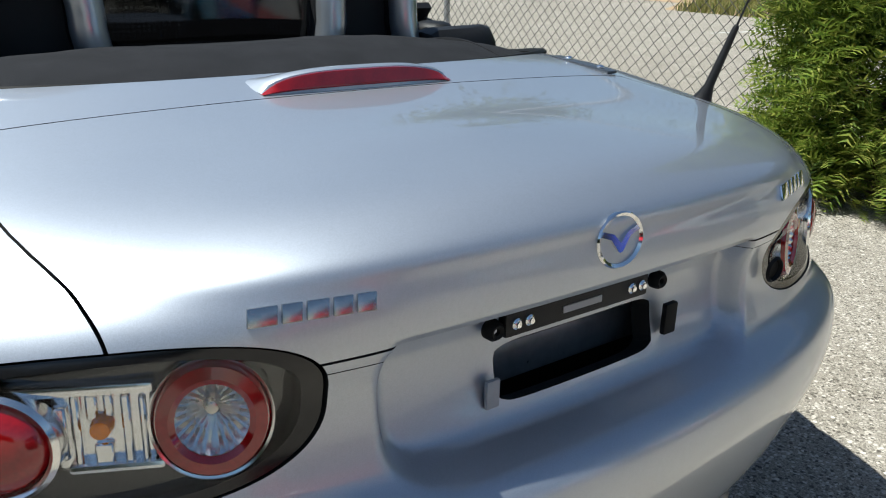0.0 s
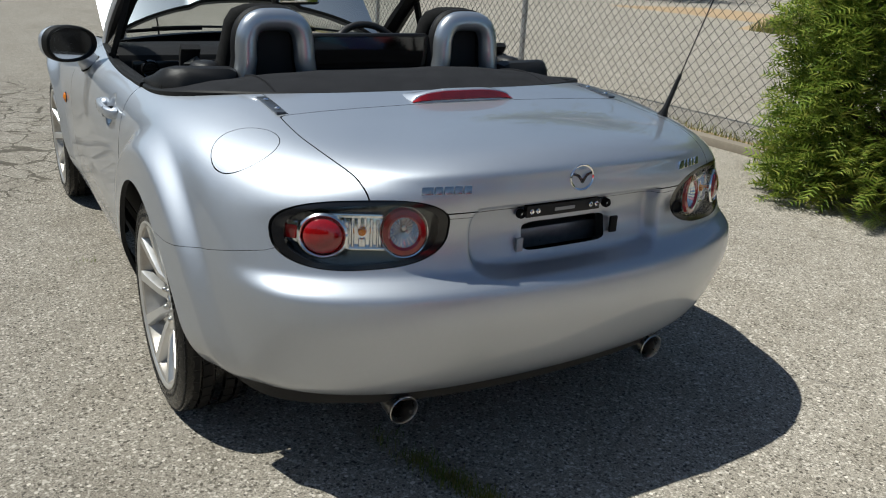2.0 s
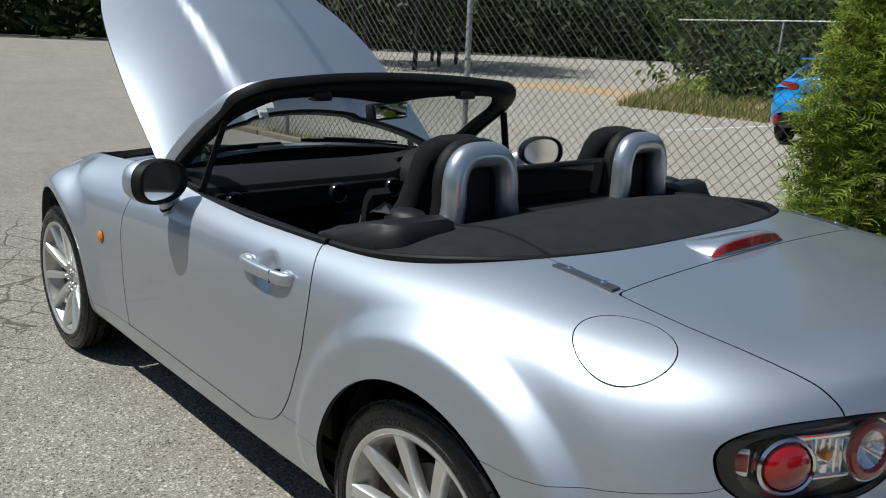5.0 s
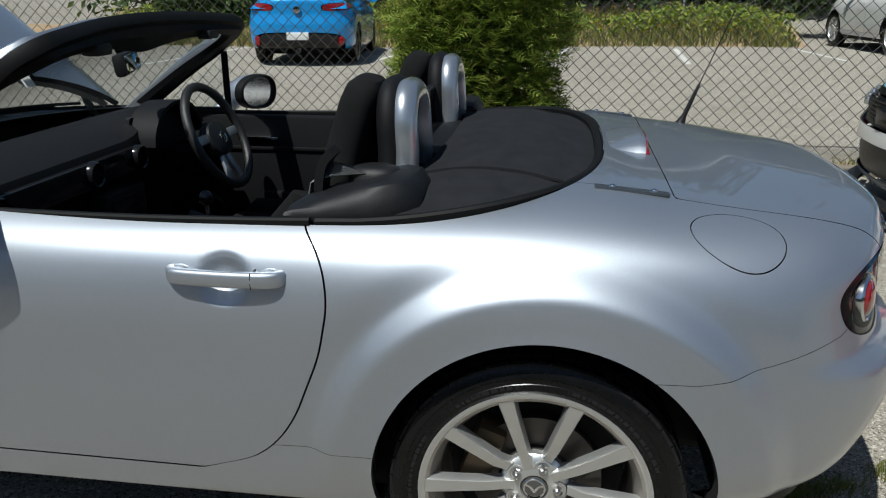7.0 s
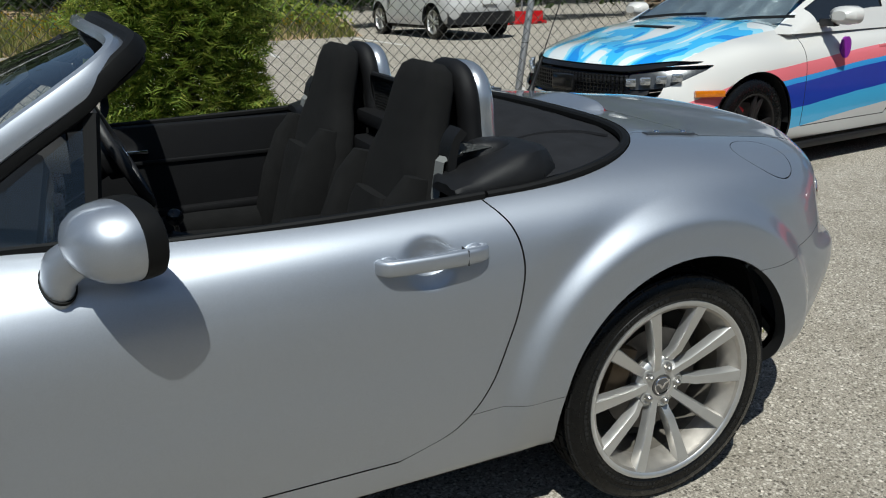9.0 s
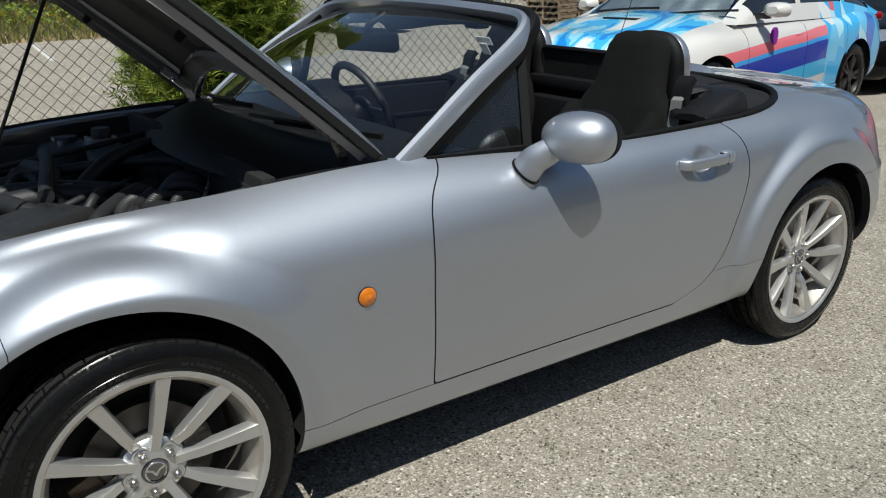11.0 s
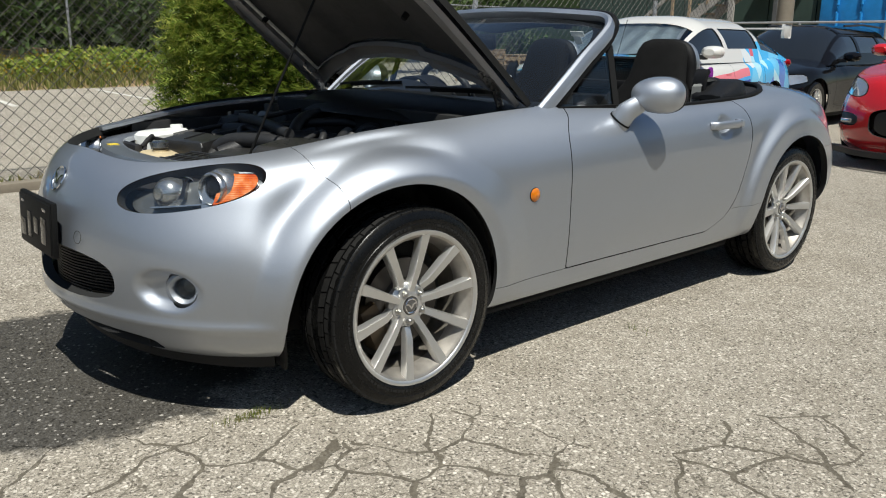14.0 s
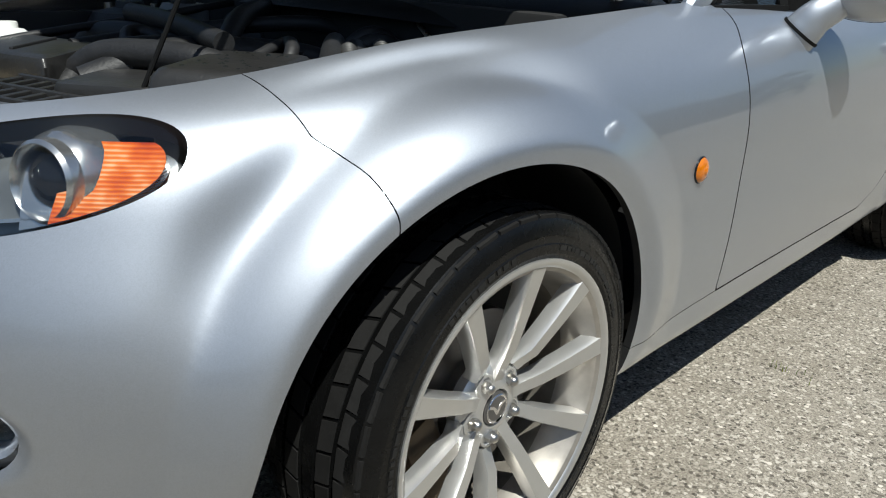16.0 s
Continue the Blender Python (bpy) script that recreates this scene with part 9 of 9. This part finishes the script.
def black_wagon():
    car, _ = base_car("black_wagon", "black estate car parked with its nose towards the yard", (9.35, 3.10, 0), 3, 4.70, 1.73, 2.67, 0.87, 1.36, 0.16, M["black_paint"], 1.25, 1.0, (-0.85, -0.05, 1.60, 2.25), M["alloy"], 0.315, cuts=(("head_lamp", band(-1.6, 0.42, 0.84, 0.58, 0.715, 0.10, 3.0), M["lamp_clear"], -0.006), ("grille", band(-1.8, -0.34, 0.34, 0.56, 0.70, 0, 4.0), M["car_black"], -0.012), ("lower_intake", band(-1.8, -0.55, 0.55, 0.27, 0.40, 0, 4.0), M["car_black"], -0.015)))
    nose = -2.35
    for s in (-1, 1):
        lamp_pod(car, "tail_light", (2.28, s * 0.70, 0.90), (0.10, 0.12, 0.05), (0.9, s * 0.4, 0.1), M["red_plastic"])
        part("roof_rail", sweep_bm([(0.1, s * 0.55, 1.35), (0.8, s * 0.56, 1.375), (1.6, s * 0.55, 1.35)], ring_section(0.014, 8)), M["car_black"], car)
    part("grille_bar", box(nose - 0.045, nose - 0.02, -0.24, 0.24, 0.61, 0.63, 0.006), M["chrome"], car)


black_wagon()


def red_hatchback():
    car, _ = base_car("red_hatchback", "glossy red hatchback parked facing the yard", (7.10, -0.06, 0), 2, 4.48, 1.78, 2.64, 0.98, 1.45, 0.15, M["red_paint"], 1.15, 0.98, (-0.95, 0.0, 1.30, 2.05), M["alloy"], 0.325, cuts=(("head_lamp", band(-1.5, 0.52, 0.90, 0.645, 0.80, 0.12, 2.6), M["lamp_clear"], -0.006), ("mouth", band(-1.8, -0.42, 0.42, 0.30, 0.55, 0, 4.0), M["car_black"], -0.02), ("corner_vent", band(-1.6, 0.56, 0.84, 0.38, 0.49, 0, 3.0), M["car_black"], -0.015)))
    nose = -2.24
    for s in (-1, 1):
        part("fog_lamp", box(-0.055, 0.055, -0.022, 0.0, -0.018, 0.018, 0.006, frame_at(Vector((nose + 0.20, s * 0.66, 0.425)), Vector((-0.9, s * 0.4, 0)))), M["lamp_clear"], car)
    part("chin", sweep_bm(spline([(nose + 0.30, -0.80, 0.16), (nose + 0.05, -0.45, 0.15), (nose - 0.02, 0.0, 0.15), (nose + 0.05, 0.45, 0.15), (nose + 0.30, 0.80, 0.16)], 6), [(-0.03, -0.02), (0.03, -0.02), (0.03, 0.03), (-0.03, 0.03)]), M["car_black"], car)


red_hatchback()


def blue_hatchback():
    car, _ = base_car("blue_hatchback", "bright blue hatchback seen from behind across the lot", (-3.45, 13.1, 0), -83, 4.37, 1.79, 2.64, 0.98, 1.44, 0.17, M["blue_paint"], 1.22, 1.0, (-0.90, 0.0, 1.15, 2.05), M["dark_rim"], 0.33, cuts=(("tail_light", band(1.5, 0.40, 0.86, 0.90, 1.02, 0.05, 3.0), M["red_plastic"], -0.004), ("rear_valance", band(1.6, -0.72, 0.72, 0.22, 0.55, 0, 4.0), M["car_black"], -0.01)))
    tail = 2.19
    for s in (-1, 1):
        lamp_pod(car, "reflector", (tail - 0.12, s * 0.70, 0.42), (0.05, 0.08, 0.03), (0.9, s * 0.4, 0.0), M["red_plastic"])
    part("plate", box(tail + 0.0, tail + 0.05, -0.18, 0.18, 0.44, 0.56, 0.004), M["white_print"], car)
    part("tail_badge", lathe_bm([(0.0, 0.05), (0.055, 0.045), (0.07, 0.0)], 24, "x"), M["chrome"], car).location = (tail - 0.02, 0, 0.92)
    part("roof_spoiler", box(1.25, 1.62, -0.58, 0.58, 1.37, 1.40, 0.012), M["blue_paint"], car)
    part("exhaust", lathe_bm([(0.03, -0.1), (0.035, 0.05), (0.03, 0.05), (0.025, -0.05)], 20, "x"), M["steel"], car).location = (tail - 0.03, 0.0, 0.27)


blue_hatchback()


def white_suv():
    car, _ = base_car("white_suv", "white sport utility vehicle parked at the weedy bank", (8.05, 16.05, 0), -84, 4.45, 1.84, 2.64, 1.10, 1.68, 0.24, M["white_paint"], 1.12, 1.05, (-0.95, -0.20, 1.55, 2.15), M["alloy"], 0.37)
    tail = 2.22
    for s in (-1, 1):
        lamp_pod(car, "tail_light", (tail - 0.14, s * 0.74, 1.05), (0.10, 0.12, 0.05), (0.85, s * 0.45, 0.1), M["red_plastic"])
    part("rear_bumper", sweep_bm(spline([(tail - 0.30, -0.86, 0.48), (tail - 0.03, -0.5, 0.47), (tail + 0.03, 0.0, 0.47), (tail - 0.03, 0.5, 0.47), (tail - 0.30, 0.86, 0.48)], 6), [(-0.05, -0.14), (0.04, -0.14), (0.04, 0.12), (-0.05, 0.12)]), M["car_black"], car)
    part("plate", box(tail + 0.02, tail + 0.06, -0.18, 0.18, 0.74, 0.86, 0.004), M["white_print"], car)


white_suv()


def red_barrier():
    b = thing("red_barrier", "low red plastic barrier by the far fence", "barrier")
    part("base", box(11.1, 12.5, 18.35, 18.75, 0.0, 0.10, 0.03), M["red_paint"], b)
    part("wall", box(11.15, 12.45, 18.47, 18.63, 0.09, 0.36, 0.03), M["red_paint"], b)
    for x in (11.35, 11.8, 12.25):
        part("foot_slot", box(x - 0.07, x + 0.07, 18.34, 18.36, 0.02, 0.07, 0.004), M["car_black"], b)


red_barrier()


# ---------------------------------------------------------------- behind the parked cars
M["plank"] = plain("weathered_plank", (0.30, 0.22, 0.14), 0.85, vary=0.3, scale=18, bump=0.4)
M["grey_plank"] = plain("grey_timber", (0.34, 0.32, 0.29), 0.85, vary=0.25, scale=18, bump=0.4)
M["green_wall"] = plain("dark_green_wall", (0.03, 0.055, 0.045), 0.7, vary=0.25, scale=6)
M["tarp"] = plain("blue_tarp", (0.02, 0.22, 0.55), 0.35, vary=0.3, scale=5, bump=0.6)


def pallets(x, y, turn, count):
    for k in range(count):
        p = thing("pallet", "weathered wooden pallet in a stack", "pallet", "stacked pallets")
        p.matrix_world = pose(x + 0.02 * (k % 3), y, 0.15 * k, 0, 0, turn + 2 * (k % 2))
        for i in range(7):
            part("deck_board", box(-0.6, 0.6, -0.5 + 0.155 * i, -0.5 + 0.155 * i + 0.10, 0.122, 0.142), M["plank"], p, smooth=False)
        for yy in (-0.47, 0.0, 0.47):
            part("stringer", box(-0.6, 0.6, yy - 0.02, yy + 0.02, 0.022, 0.120), M["plank"], p, smooth=False)
        for i in range(3):
            part("base_board", box(-0.6 + 0.55 * i, -0.5 + 0.55 * i, -0.5, 0.5, 0.0, 0.020), M["plank"], p, smooth=False)


pallets(13.9, 14.6, 20, 6)
pallets(15.2, 13.9, 12, 5)


def shed():
    s = thing("workshop", "dark green workshop with an outside timber stair and blue tarpaulin", "building")
    part("wall", box(17.5, 23.0, 3.0, 14.0, 0, 3.6), M["green_wall"], s, smooth=False)
    for i in range(9):
        part("cladding_board", box(17.44, 17.50, 3.0 + 1.22 * i, 3.0 + 1.22 * i + 1.19, 0.1, 3.5, 0.01), M["green_wall"], s, smooth=False)
    part("roof", box(17.2, 23.3, 2.7, 14.3, 3.6, 3.75, 0.03), M["kerb"], s, smooth=False)
    part("tarpaulin", box(17.30, 17.42, 4.2, 6.5, 0.9, 3.3, 0.03), M["tarp"], s, "blue tarpaulin")
    for i in range(4):
        part("tarp_fold", tube([(17.28, 4.4 + 0.55 * i, 0.95), (17.27, 4.43 + 0.55 * i, 2.0), (17.28, 4.38 + 0.55 * i, 3.25)], 0.035, 8), M["tarp"], s)
    st = thing("timber_stair", "weathered timber stair against the workshop", "stair")
    for k in range(2):
        part("stringer", sweep_bm([(16.2 + k * 0.9, 11.6, 0.0), (16.2 + k * 0.9, 8.2, 2.5)], [(-0.03, -0.12), (0.03, -0.12), (0.03, 0.12), (-0.03, 0.12)]), M["grey_plank"], st, smooth=False)
    for i in range(12):
        part("tread", box(16.2, 17.1, 11.35 - 0.28 * i, 11.62 - 0.28 * i, 0.19 + 0.205 * i, 0.225 + 0.205 * i), M["plank"], st, smooth=False)
    for i in range(7):
        part("baluster", box(16.15, 16.21, 11.3 - 0.5 * i, 11.36 - 0.5 * i, 0.2 + 0.37 * i, 1.2 + 0.37 * i), M["plank"], st, smooth=False)
    part("hand_rail", sweep_bm([(16.18, 11.5, 1.15), (16.18, 8.2, 3.55)], [(-0.03, -0.04), (0.03, -0.04), (0.03, 0.04), (-0.03, 0.04)]), M["grey_plank"], st, smooth=False)
    for i in range(6):
        part("landing_board", box(16.0, 17.4, 6.9 + 0.21 * i, 7.09 + 0.21 * i, 2.45, 2.5), M["grey_plank"], st, smooth=False)
    for y in (6.95, 8.1):
        part("landing_post", box(16.0, 16.12, y - 0.06, y + 0.06, 0, 3.4), M["grey_plank"], st, smooth=False)
    pole = thing("concrete_pole", "pale concrete pole beside the workshop", "pole")
    part("shaft", lathe_bm([(0.20, 0.0), (0.17, 2.5), (0.15, 7.0), (0.0, 7.0)], 18, "z"), M["kerb"], pole)
    pole.location = (15.6, 6.5, 0)
    rail = thing("rail_fence", "galvanised pipe rail with chain-link behind the parked cars", "fence", kind="structure")
    for i in range(6):
        part("post", lathe_bm([(0.03, 0.0), (0.03, 1.55), (0.0, 1.56)], 12, "z"), M["galv"], rail).location = (14.6 + 0.15 * i, 9.2 - 1.7 * i, 0)
    part("rail", sweep_bm([(14.6, 9.2, 1.55), (15.35, 0.7, 1.55)], ring_section(0.025, 10)), M["galv"], rail)
    part("mid_rail", sweep_bm([(14.6, 9.2, 0.8), (15.35, 0.7, 0.8)], ring_section(0.020, 10)), M["galv"], rail)


shed()
loose_meshes_away()
